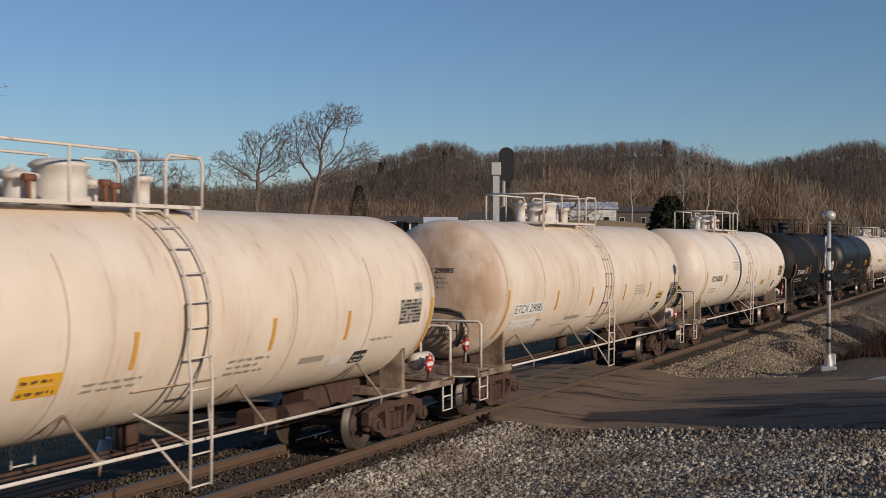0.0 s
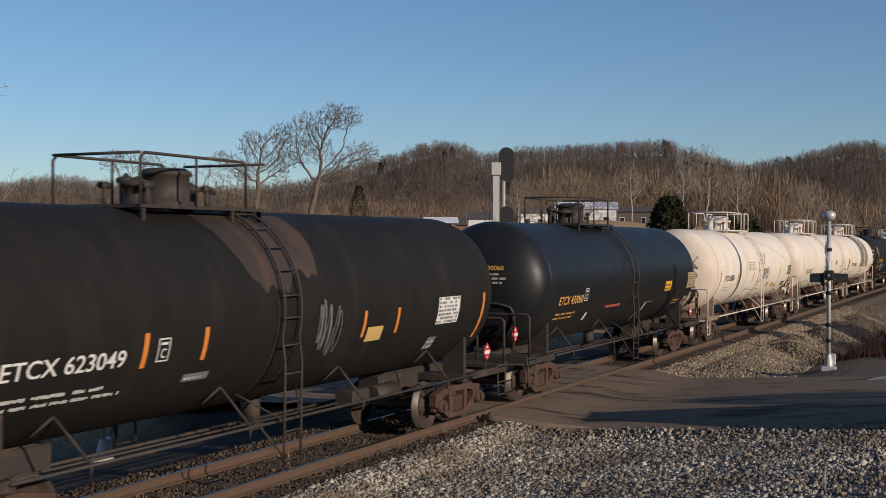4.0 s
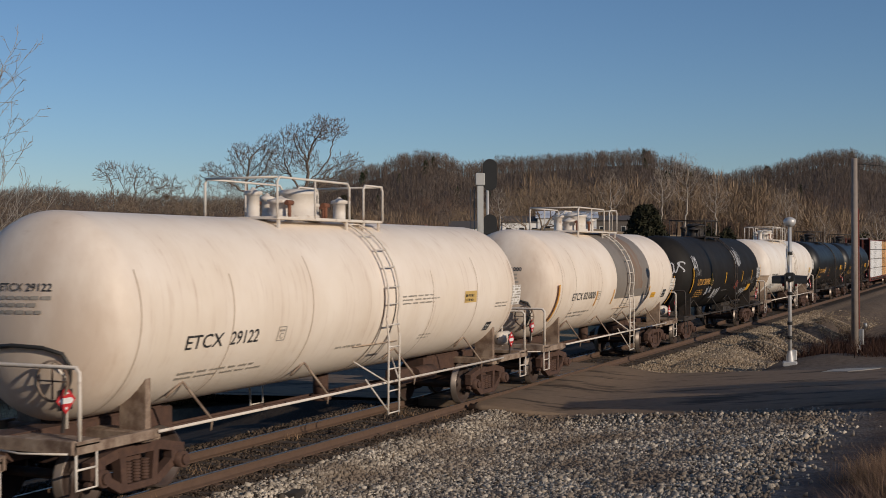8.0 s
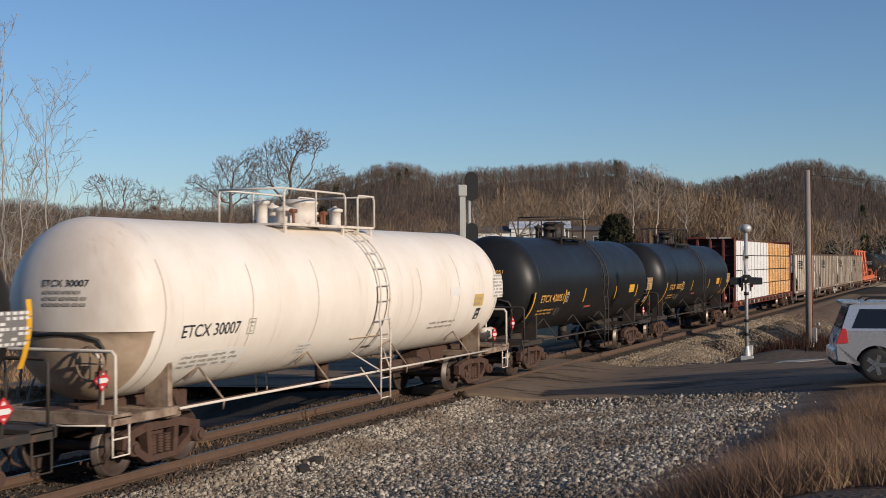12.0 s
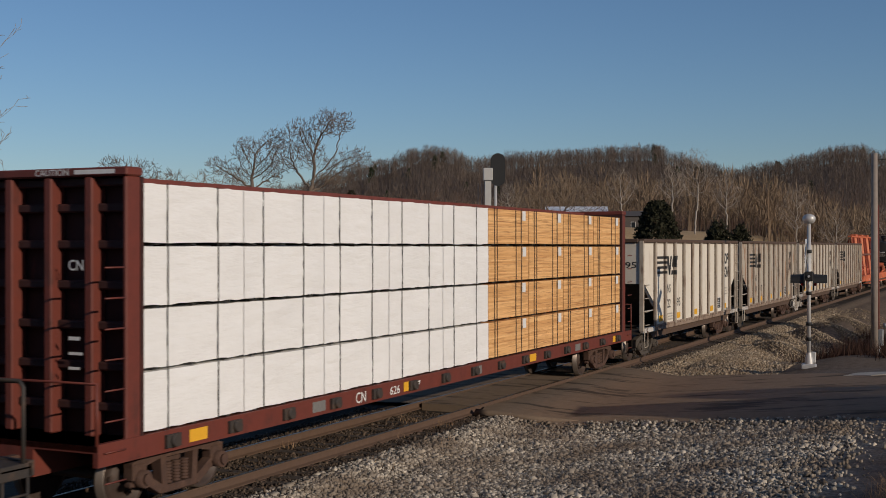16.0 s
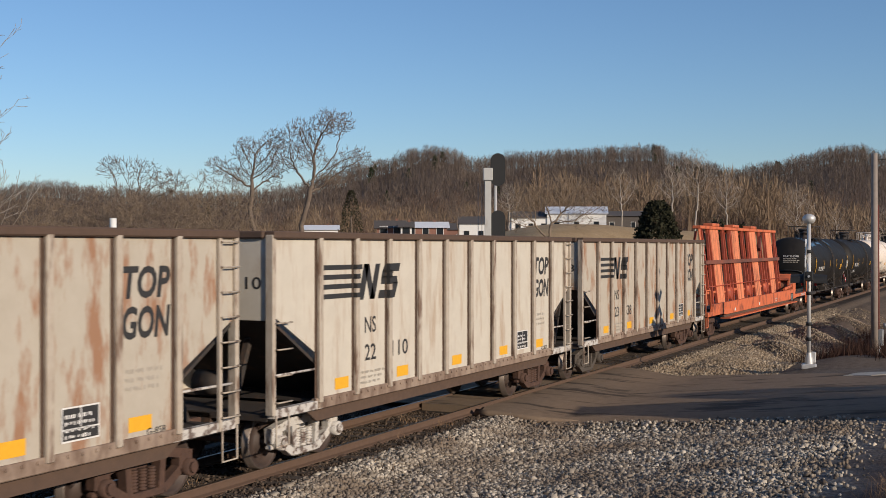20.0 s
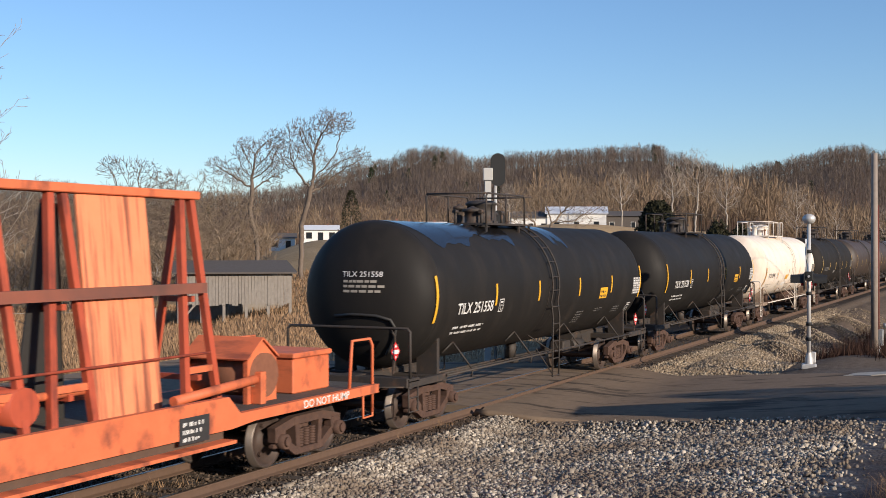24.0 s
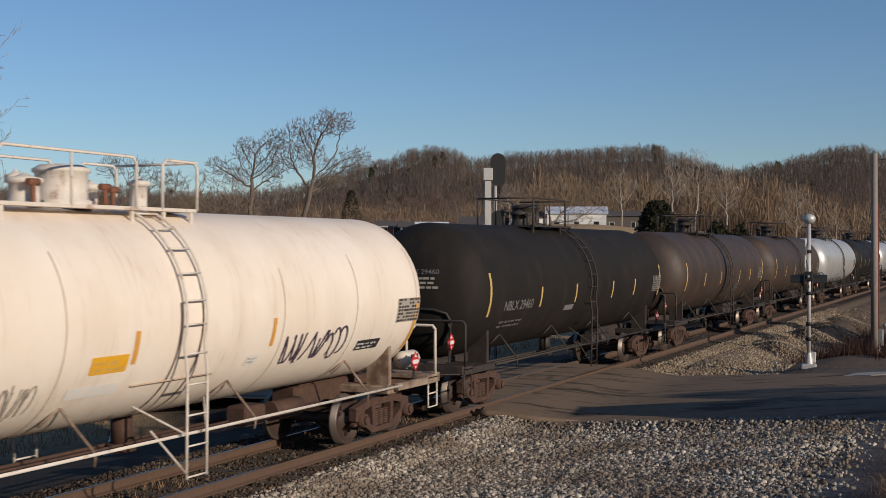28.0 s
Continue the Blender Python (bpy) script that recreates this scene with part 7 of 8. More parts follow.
    xa, xb = in0 - bay * 1.8, in0 - bay * 1.25
    for a, b, c, d in ((xa, xb, 1.24, 1.262), (xa, xb, 1.658, 1.68), (xa, xa + 0.022, 1.262, 1.658), (xb - 0.022, xb, 1.262, 1.658), ((xa + xb) / 2 - 0.01, (xa + xb) / 2 + 0.01, 1.42, 1.658), (xa + 0.022, xb - 0.022, 1.39, 1.41)):
        edge.add([(a, yf - 0.006, c), (b, yf - 0.006, c), (b, yf - 0.006, d), (a, yf - 0.006, d)], [(0, 1, 2, 3)])
    part("panel_border", edge, "decal_white", pnl)
    part("class_lettering", flat(letters("G-85R", 0.1, 0.42), in0 - bay * 0.5, 1.12), "decal_black", car)
    tagged(part("panel_writing", bars(Mesh(), in0 - bay * 1.75, in0 - bay * 1.3, 1.28, 1.62, 4, 0, 0, rng, 0.9, yf - 0.006), "decal_white", pnl), kind="stuff")
    for txt, z, w in (("NS", 3.32, 0.4), (number, 3.0, 0.95)):
        f = letters(txt, 0.2, w)
        m = Mesh()
        m.add([(-half - 0.016, -0.3 - p[0], z + p[2]) for p in f.v], f.f)
        part("end_number", m, "decal_black", car)
    return car


def bundle(u, cx, w, y0, y1, z0, z1, kind, rng):
    """One strapped package of boards, bare or in white wrap; rides on the lumber car."""
    if kind == "wrap":
        b = thing("lumber_package", pose(0, 0, 0), "lumber package in taut white plastic wrap with dark straps", "lumber package", "lumber packages")
        m = Mesh()
        nx, nz = 12, 6
        def sheet(y):
            vs = [(-w / 2 + w * i / nx, y + (rng.uniform(-0.012, 0.012) if 0 < i < nx and 0 < k < nz else 0), z0 + 0.03 + (z1 - z0 - 0.05) * k / nz + (rng.uniform(-0.012, 0.012) if k in (0, nz) else 0)) for k in range(nz + 1) for i in range(nx + 1)]
            m.add(vs, [(k * (nx + 1) + i, k * (nx + 1) + i + 1, (k + 1) * (nx + 1) + i + 1, (k + 1) * (nx + 1) + i) for k in range(nz) for i in range(nx)], True)
        sheet(y0)
        m.box(-w / 2, w / 2, y0 + 0.013, y1, z0 + 0.03, z1 - 0.02)
        part("wrap", m, "wrap", b)
    else:
        b = thing("lumber_package", pose(0, 0, 0), "package of bare sawn yellow-brown boards with dark straps", "lumber package", "lumber packages")
        n = 19
        h = (z1 - z0 - 0.06) / n
        for k in range(n):
            v = rng.randrange(4)
            board = shared(("board", v, round(w, 2), round(h, 3)), lambda: Mesh().box(-w / 2 + 0.01 * v, w / 2 - 0.03 + 0.008 * v, 0.004 * v, 0.9, 0, h - 0.002).data("board", "lumber"))
            part("board", board, "lumber", b, at=(0, y0, z0 + 0.04 + k * h))
        t = Mesh()
        t.add([(w / 2 - 0.42, y0 - 0.004, z1 - 0.26), (w / 2 - 0.2, y0 - 0.004, z1 - 0.26), (w / 2 - 0.2, y0 - 0.004, z1 - 0.03), (w / 2 - 0.42, y0 - 0.004, z1 - 0.03)], [(0, 1, 2, 3)])
        part("paper_tag", t, "tag", b)
    for x in ((-w * 0.28, w * 0.22) if kind == "wrap" else (-w * 0.36, -w * 0.3, w * 0.16, w * 0.3)):
        s = Mesh()
        s.box(x - 0.009, x + 0.009, y0 - 0.014, y0 - 0.003, z0, z1)
        part("strap", s, "strap", b)
    d = Mesh()
    for x in (-w * 0.35, 0, w * 0.35):
        d.box(x - 0.05, x + 0.05, y0 + 0.04, y1, z0, z0 + 0.04)
    part("dunnage", d, "strap", b)
    moving(b, u + cx)
    return b


def lumber_car(u0, u1):
    rng = random.Random(77)
    L = u1 - u0
    u = (u0 + u1) / 2
    car = thing("lumber_flat_car", pose(0, 0, 0), "red-brown centre-beam flat car with ribbed end bulkheads, loaded with lumber", "flat car")
    moving(car, u)
    half = L / 2 - 0.55
    W = 1.38
    s = Mesh()
    s.slab([(-half, 0.82), (half, 0.82), (half, 1.12), (-half, 1.12)], -W - 0.02, -W + 0.06)
    part("side_sill", s, "maroon", car)
    s = Mesh()
    s.slab([(-half, 0.82), (half, 0.82), (half, 1.12), (-half, 1.12)], W - 0.06, W + 0.02)
    part("side_sill", s, "maroon", car)
    d = Mesh()
    d.box(-half, half, -W + 0.06, W - 0.06, 1.0, 1.1)
    d.box(-half, half, -0.3, 0.3, 0.62, 1.0)
    part("deck", d, "maroon", car)
    b0 = half - 0.9
    for sx in (-1, 1):
        x = sx * b0
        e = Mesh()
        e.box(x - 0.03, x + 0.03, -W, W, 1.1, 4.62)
        # plate and ribs carry the recess's shade in their darker paint
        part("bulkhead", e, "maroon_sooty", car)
        for y in (-W, -0.72, 0.0, 0.72, W):
            r = Mesh()
            r.box(min(x + sx * 0.03, x + sx * 0.32), max(x + sx * 0.03, x + sx * 0.32), y - 0.07 if y > -W else y, y + 0.07 if y < W else y, 1.1, 4.62, 0.02)
            part("bulkhead_post", r, "maroon", car)
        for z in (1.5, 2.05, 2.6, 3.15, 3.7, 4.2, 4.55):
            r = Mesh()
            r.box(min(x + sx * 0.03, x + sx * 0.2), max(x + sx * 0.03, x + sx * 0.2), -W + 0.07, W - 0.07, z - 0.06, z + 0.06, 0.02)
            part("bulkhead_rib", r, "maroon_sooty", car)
        e = Mesh()
        e.box(min(x, x + sx * 0.34), max(x, x + sx * 0.34), -W - 0.02, W + 0.02, 4.62, 4.74, 0.02)
        part("bulkhead_cap", e, "maroon", car)
        e = Mesh()
        e.box(min(sx * b0, sx * half), max(sx * b0, sx * half), -W, W, 1.02, 1.1)
        e.tube([(sx * half, -W, 1.1), (sx * half, -W, 1.9), (sx * half, W, 1.9), (sx * half, W, 1.1)], 0.025, 5)
        part("end_platform", e, "maroon", car)
        lad = Mesh()
        for k in range(8):
            lad.tube([(sx * (half - 0.1), -W - 0.05, 0.6 + k * 0.4), (sx * (half - 0.5), -W - 0.05, 0.6 + k * 0.4)], 0.014, 5)
        part("grab_irons", lad, "maroon", car)
        coupler(car, sx * (L / 2 - 0.62), sx)
        truck(car, sx * (half - 2.1))
    sgn = Mesh()
    xw = -b0 - 0.34
    for k, (y, z, w, h) in enumerate(((-1.2, 4.65, 0.7, 0.06), (-0.6, 2.4, 0.2, 0.05), (-0.65, 2.2, 0.25, 0.04), (-0.6, 2.0, 0.2, 0.04))):
        sgn.add([(xw - 0.004, y, z), (xw - 0.004, y + w, z), (xw - 0.004, y + w, z + h), (xw - 0.004, y, z + h)], [(0, 1, 2, 3)])
    for word, y, z, size, wide in (("CAUTION", 0.2, 4.64, 0.09, 0.6), ("CN", -0.4, 3.35, 0.15, 0.26)):
        f = letters(word, size, wide)
        sgn.add([(xw - 0.004, y - p[0], z + p[2]) for p in f.v], f.f)
    tagged(part("bulkhead_writing", sgn, "decal_white", car), kind="stuff")
    c = Mesh()
    c.box(-b0 + 0.03, b0 - 0.03, -0.06, 0.06, 4.5, 4.7)
    c.box(-b0 + 0.03, b0 - 0.03, -0.2, 0.2, 4.58, 4.7)
    part("centre_beam", c, "maroon", car)
    for k in range(15):
        x = -b0 + 0.6 + (2 * b0 - 1.2) * k / 14
        p = Mesh()
        p.box(x - 0.08, x + 0.08, -0.06, 0.06, 1.1, 4.5)
        part("centre_post", p, "maroon", car)
        w = Mesh()
        w.rod((x, -W - 0.02, 0.97), (x, -W - 0.13, 0.97), 0.085, 10)
        w.box(x - 0.16, x + 0.16, -W - 0.07, -W - 0.021, 0.88, 1.06)
        part("winch", w, "frame_black", car)
    for k in range(7):
        x = -b0 + 1.0 + (2 * b0 - 2.0) * k / 6
        r = Mesh()
        r.add([(x, -W - 0.024, 0.88), (x + 0.42, -W - 0.024, 0.88), (x + 0.42, -W - 0.024, 1.06), (x, -W - 0.024, 1.06)], [(0, 1, 2, 3)])
        part("reflector", r, "yellow" if k % 2 == 0 else "decal_dim", car)
    wr = Mesh()
    f = letters("CN", 0.2, 0.36)
    wr.add([(p[0] - 5.2, -W - 0.026, p[2] + 0.87) for p in f.v], f.f)
    f = letters("626", 0.16, 0.4)
    wr.add([(p[0] - 3.9, -W - 0.026, p[2] + 0.88) for p in f.v], f.f)
    f = letters("57", 0.16, 0.28)
    wr.add([(p[0] - 2.9, -W - 0.026, p[2] + 0.88) for p in f.v], f.f)
    part("car_number", wr, "decal_white", car)
    # load
    i0, i1 = -b0 + 0.06, b0 - 0.06
    split = i0 + (i1 - i0) * LOAD_SPLIT
    zs = [1.12, 1.98, 2.84, 3.70, 4.56]
    for kind, a, b, n in (("wrap", i0, split, 5), ("wood", split, i1, 4)):
        for sy in (-1, 1):
            for k in range(n):
                cx, w = a + (b - a) * (k + 0.5) / n, (b - a) / n - 0.02
                for j in range(4):
                    y0, y1 = (-W + 0.04, -0.24) if sy < 0 else (W - 0.04, 0.24)
                    bundle(u, cx, w, y0 + 0.01 * (j % 2), y1, zs[j], zs[j + 1] - 0.005, kind, rng) if sy < 0 else far_bundle(u, cx, w, zs[j], zs[j + 1] - 0.005, kind, W)
    return car


def far_bundle(u, cx, w, z0, z1, kind, W):
    b = thing("lumber_package", pose(0, 0, 0), "lumber package in white plastic wrap" if kind == "wrap" else "package of bare sawn boards", "lumber package", "lumber packages",
              Mesh().box(-w / 2, w / 2, 0.24, W - 0.04, z0 + 0.0, z1, 0.01), "wrap" if kind == "wrap" else "lumber")
    moving(b, u + cx)


def frame_car(u0, u1):
    """The orange car: a flat deck that carries a row of A-shaped frames with plates and winches."""
    rng = random.Random(5)
    L = u1 - u0
    car = thing("rack_flat_car", pose(0, 0, 0), "orange-red flat car with tall A-shaped racks and steel plates", "flat car")
    moving(car, (u0 + u1) / 2)
    half = L / 2 - 0.55
    W = 1.35
    for sy in (-1, 1):
        s = Mesh()
        s.slab([(-half, 0.98), (-half + 2.6, 0.98), (-half + 3.2, 0.93), (half - 4.6, 0.93), (half - 4.0, 0.98), (half, 0.98), (half, 1.14), (half - 4.4, 1.14), (half - 4.7, 1.42), (-half + 1.0, 1.42), (-half + 0.8, 1.14), (-half, 1.14)], sy * W - 0.06, sy * W + 0.06)
        part("side_sill", s, "orange", car)
        fl = Mesh()
        fl.box(-half + 3.3, half - 4.7, sy * W - 0.2, sy * W + 0.2, 0.74, 0.79)
        part("sill_flange", fl, "orange", car)
        # dark strip that paints the shade between sill and flange
        part("lower_web", Mesh().box(-half + 3.3, half - 4.7, sy * (W - 0.08) - 0.03, sy * (W - 0.08) + 0.03, 0.79, 0.96), "gon_rim", car, "dark greasy lower web")
    d = Mesh()
    d.box(-half, half, -W + 0.06, W - 0.06, 1.02, 1.14)
    d.box(-half, half, -0.3, 0.3, 0.65, 1.02)
    d.box(-half + 1.0, half - 4.8, -W + 0.06, W - 0.06, 1.141, 1.25)
    part("deck", d, "truck_grey", car, "dusty brown deck")
    r0, r1 = -8.8, 8.4      # ends of the rack
    top = 4.42

    def lean(z):
        """How far out the leaning side stands at height z."""
        return 0.52 - 0.33 * (z - 1.25) / (top - 1.25)
    plates_x = (-6.1, -1.95, 2.22, 6.37)
    frames_x = [r0 + 0.3] + [p + d for p in plates_x for d in (-1.1, 1.75)]
    for x in frames_x:
        for sy in (-1,):
            for sx in (-1, 1):
                leg = Mesh()
                leg.beam((x + sx * 0.40, sy * lean(1.25), 1.25), (x + sx * 0.13, sy * lean(top), top), 0.1, 0.12, (1, 0, 0))
                part("rack_leg", leg, "red_rack", car)
            for z in (1.75, 3.0):
                w = 0.40 - 0.27 * (z - 1.25) / (top - 1.25)
                part("leg_tie", Mesh().beam((x - w, sy * lean(z), z), (x + w, sy * lean(z), z), 0.08, 0.1), "orange", car)
        part("rear_brace", Mesh().beam((x, 0.5, 1.25), (x, -0.02, top - 0.1), 0.09, 0.11, (1, 0, 0)), "red_rack", car)
        for z in (1.62, 2.85):
            part("cross_tie", Mesh().beam((x, -lean(z), z), (x, 0.5 - 0.5 * (z - 1.25) / (top - 1.35), z), 0.09, 0.09), "red_rack", car)
    # black panels stand in for the rack's far side, its shade painted in
    for x in [p - 1.1 for p in plates_x]:
        back = Mesh()
        vs = [(x - 0.5, 0.1, 1.25), (x + 0.5, 0.1, 1.25), (x + 0.16, -0.1, top - 0.15), (x - 0.16, -0.1, top - 0.15)]
        back.add(vs + [(a, b + 0.03, c) for a, b, c in vs], [(0, 1, 2, 3), (7, 6, 5, 4), (0, 4, 5, 1), (1, 5, 6, 2), (2, 6, 7, 3), (3, 7, 4, 0)])
        part("back_plate", back, "strap", car, "black plate behind the frame")
    for sy in (-1,):
        part("top_beam", Mesh().box(r0, r1, -0.29, 0.06, top, top + 0.13, 0.015), "orange", car)
        part("middle_rail", Mesh().beam((r0 + 0.1, sy * (lean(3.02) + 0.11), 3.02), (r1 - 0.1, sy * (lean(3.02) + 0.11), 3.02), 0.1, 0.16), "sooty_rail", car)
        part("lower_rail", Mesh().tube([(r0 + 0.1, sy * (lean(2.0) + 0.1), 2.0), (r1 - 0.1, sy * (lean(2.0) + 0.1), 2.0)], 0.022, 6), "red_rack", car)
        for x, pw in ((r0 + 0.05, 0.1),) + tuple((p, 0.74) for p in plates_x):
            p = Mesh()
            vs = [(x - pw, sy * (lean(1.25) + 0.04), 1.25), (x + pw, sy * (lean(1.25) + 0.04), 1.25), (x + pw, sy * (lean(top) + 0.04), top), (x - pw, sy * (lean(top) + 0.04), top)]
            p.add(vs + [(v[0], v[1] - sy * 0.035, v[2]) for v in vs], [(0, 1, 2, 3), (7, 6, 5, 4), (0, 4, 5, 1), (1, 5, 6, 2), (2, 6, 7, 3), (3, 7, 4, 0)])
            part("rack_plate", p, "orange_plate" if sy < 0 else "sooty_rail", car)
    for x in plates_x[:3]:
        part("top_box", Mesh().box(x - 0.65, x + 0.65, -0.32, 0.1, top + 0.13, top + 0.26, 0.02), "orange", car)
    for x in (-4.0, 0.2, 4.35):
        part("winch_drum", Mesh().rod((x, -0.55, 1.6), (x, 0.5, 1.6), 0.26, 16), "red_rack", car)
        part("drive_shaft", Mesh().rod((x - 1.4, -0.4, 1.68), (x + 1.4, -0.4, 1.68), 0.06, 10), "orange", car)
    part("pulley_block", Mesh().slab([(3.5, 3.45), (3.7, 3.6), (3.66, 3.9), (3.5, 4.2), (3.34, 3.9), (3.3, 3.6)], -0.4, -0.3), "maroon", car)
    # machinery end
    hx = half - 3.1
    for y0, y1 in ((-0.92, -0.84), (0.3, 0.38)):
        part("winch_housing", Mesh().slab([(hx - 0.42, 1.14), (hx + 0.42, 1.14), (hx + 0.42, 1.82), (hx, 2.14), (hx - 0.42, 1.82)], y0, y1), "orange", car)
    part("housing_roof", Mesh().beam((hx - 0.46, -0.3, 1.85), (hx, -0.3, 2.18), 1.3, 0.03).beam((hx + 0.46, -0.3, 1.85), (hx, -0.3, 2.18), 1.3, 0.03), "orange", car)
    part("cable_drum", Mesh().rod((hx, -1.0, 1.58), (hx, 0.3, 1.58), 0.36, 20), "brake_rust", car)
    part("drive_shaft", Mesh().rod((hx - 0.1, -1.0, 1.55), (hx - 2.4, -1.0, 1.42), 0.075, 10), "orange", car)
    part("shaft_bracket", Mesh().box(hx - 0.32, hx - 0.18, -1.12, -0.92, 1.14, 1.66, 0.01), "orange", car)
    part("notice", Mesh().box(hx + 0.43, hx + 0.436, -0.8, -0.5, 1.5, 1.8), "decal_white", car)
    bx = half - 1.45
    part("tool_box", Mesh().box(bx - 0.6, bx + 0.6, -0.85, 0.6, 1.14, 1.74, 0.02), "orange", car)
    part("tool_box_lid", Mesh().box(bx - 0.64, bx + 0.64, -0.89, 0.64, 1.745, 1.84, 0.02), "orange", car)
    for sx in (-1, 1):
        e = Mesh()
        x = sx * (half - 0.06)
        e.tube([(x, -1.3, 0.62), (x, -1.3, 1.85), (x - sx * 0.1, -1.3, 1.98), (x - sx * 0.75, -1.3, 1.98), (x - sx * 0.85, -1.3, 1.1)], 0.03, 6)
        part("grab_rail", e, "orange", car)
        part("stirrup_step", Mesh().tube([(x, -1.3, 0.95), (x, -1.3, 0.55), (x - sx * 0.35, -1.3, 0.55), (x - sx * 0.35, -1.3, 0.95)], 0.025, 6), "orange", car)
        part("grab_rail", Mesh().tube([(x, 1.3, 1.1), (x, 1.3, 1.95), (x - sx * 0.7, 1.3, 1.95), (x - sx * 0.8, 1.3, 1.1)], 0.03, 6), "orange", car)
        coupler(car, sx * (L / 2 - 0.62), sx)
        truck(car, sx * (half - 1.9))
    yf = -W - 0.064
    w = Mesh()
    bars(w, 1.9, 2.5, 1.0, 1.22, 2, 0, 0, rng, 0.9, yf)
    for x, wd, h in ((-2.2, 0.22, 0.12), (-7.5, 0.22, 0.12)):
        w.add([(x, yf, 1.0), (x + wd, yf, 1.0), (x + wd, yf, 1.0 + h), (x, yf, 1.0 + h)], [(0, 1, 2, 3)])
    tagged(part("small_writing", w, "decal_white", car), kind="stuff")
    f = letters("DO NOT HUMP", 0.13, 1.5)
    m = Mesh()
    m.add([(p[0] + half - 2.6, yf, p[2] + 1.0) for p in f.v], f.f)
    part("side_lettering", m, "decal_white", car)
    b = Mesh()
    b.slab([(half - 5.9, 0.86), (half - 5.2, 0.86), (half - 5.2, 1.24), (half - 5.9, 1.24)], yf - 0.004, yf)
    pl = part("lube_panel", b, "decal_black", car)
    tagged(part("panel_writing", bars(Mesh(), half - 5.82, half - 5.28, 0.9, 1.22, 3, 0, 0, rng, 0.9, yf - 0.008), "decal_white", pl), kind="stuff")
    return car


def board_material():
    m, t, b = nodes_of("sawn_pine_boards")
    vec = tex_coord(t, (1, 1, 1))
    gi = t.nodes.new("ShaderNodeObjectInfo")
    grain = noise_tex(t, tex_coord(t, (0.35, 8, 14)), 3.0, 6.0, 0.65)
    col = blend(t, ramp(t, gi.outputs["Random"], 0.0, 1.0), (0.66, 0.35, 0.13), (0.85, 0.51, 0.22))
    col = blend(t, ramp(t, grain, 0.5, 0.66), col, (0.36, 0.16, 0.055))
    col = blend(t, ramp(t, noise_tex(t, vec, 1.2), 0.55, 0.8), col, (0.50, 0.24, 0.085))
    t.links.new(col, b.inputs["Base Color"])
    b.inputs["Roughness"].default_value = 0.75
    bump(t, b, grain, 0.25, 0.01)
    return m


M["lumber"] = board_material()
LOAD_SPLIT = 0.543
U = [5.4, 23.3, 41.1, 59.8, 77.0, 94.0, 112.5, 130.3, 145.9, 162.8, 181.3, 197.8, 215.55, 240.45, 255.5, 270.55, 285.55, 300.5, 326.2, 344.0, 361.8, 379.8,
     397.5, 415.2, 432.9, 450.6, 468.3, 486.0]


# ---- the cars in order, by the couplings' places along the train ----
def strips(xs, h0, h1, material, ends=None):
    """Upright reflective strips; the end ones are taller."""
    out = [("bar", x - 0.045, x + 0.045, h0, h1, material) for x in xs]
    if ends:
        out += [("bar", x - 0.05, x + 0.05, ends[2], ends[3], material) for x in ends[:2]]
    return out


FO, YE, OR = "faded_orange", "yellow", "orange_strip"
M["orange_strip"] = surface("orange_reflective_sheet", (0.72, 0.24, 0.05), (0.62, 0.2, 0.04), 0.5, scale=12.0, relief=0.02)
M["oil"] = surface("wet_black_oil", (0.010, 0.010, 0.012), (0.016, 0.015, 0.015), 0.16, scale=2.0, relief=0.0, spec=0.6)
M["pale_panel"] = surface("pale_painted_panel", (0.80, 0.77, 0.72), (0.7, 0.66, 0.6), 0.6, scale=8.0, relief=0.02)
SPRAY = "dark spray-painted scrawl"
PLAIN_MARKS = strips((-4.2, -1.5, 2.0, 4.2), -0.5, 0.0, "dull_yellow", (-7.0, 7.0, -0.6, 0.4)) + [("lines", 1.5, 2.6, -0.9, -0.5, 4, "decal_dim"), ("table", 6.0, 6.8, -0.45, 0.05, "decal_dim", "frame_black")]
MARKS_A = strips((-1.2, 1.9, 4.1), -0.6, -0.1, FO, (-7.0, 7.15, -1.1, 0.0)) + [
    ("label", -3.1, -2.4, -0.64, -0.5, "yellow", 1, "decal_black"), ("label", -3.1, -2.4, -0.8, -0.65, "yellow", 1, "decal_black"), ("lines", -2.0, -0.6, -0.86, -0.66, 2, "decal_grey"), ("lines", 0.95, 2.05, -0.95, -0.62, 3, "decal_grey"),
    ("label", 2.94, 3.66, -0.96, -0.84, "decal_grey"), ("label", 3.9, 4.3, -1.1, -0.92, "pale_panel"), ("label", 4.66, 5.12, -1.15, -0.88, "decal_black", 2, "decal_white"), ("table", 5.9, 6.72, -0.45, 0.0, "decal_grey", "decal_black"),
    ("label", 6.46, 6.76, 0.13, 0.29, "decal_grey", 1, "decal_black"), ("lines", 5.0, 6.0, -0.7, -0.6, 1, "decal_grey")]
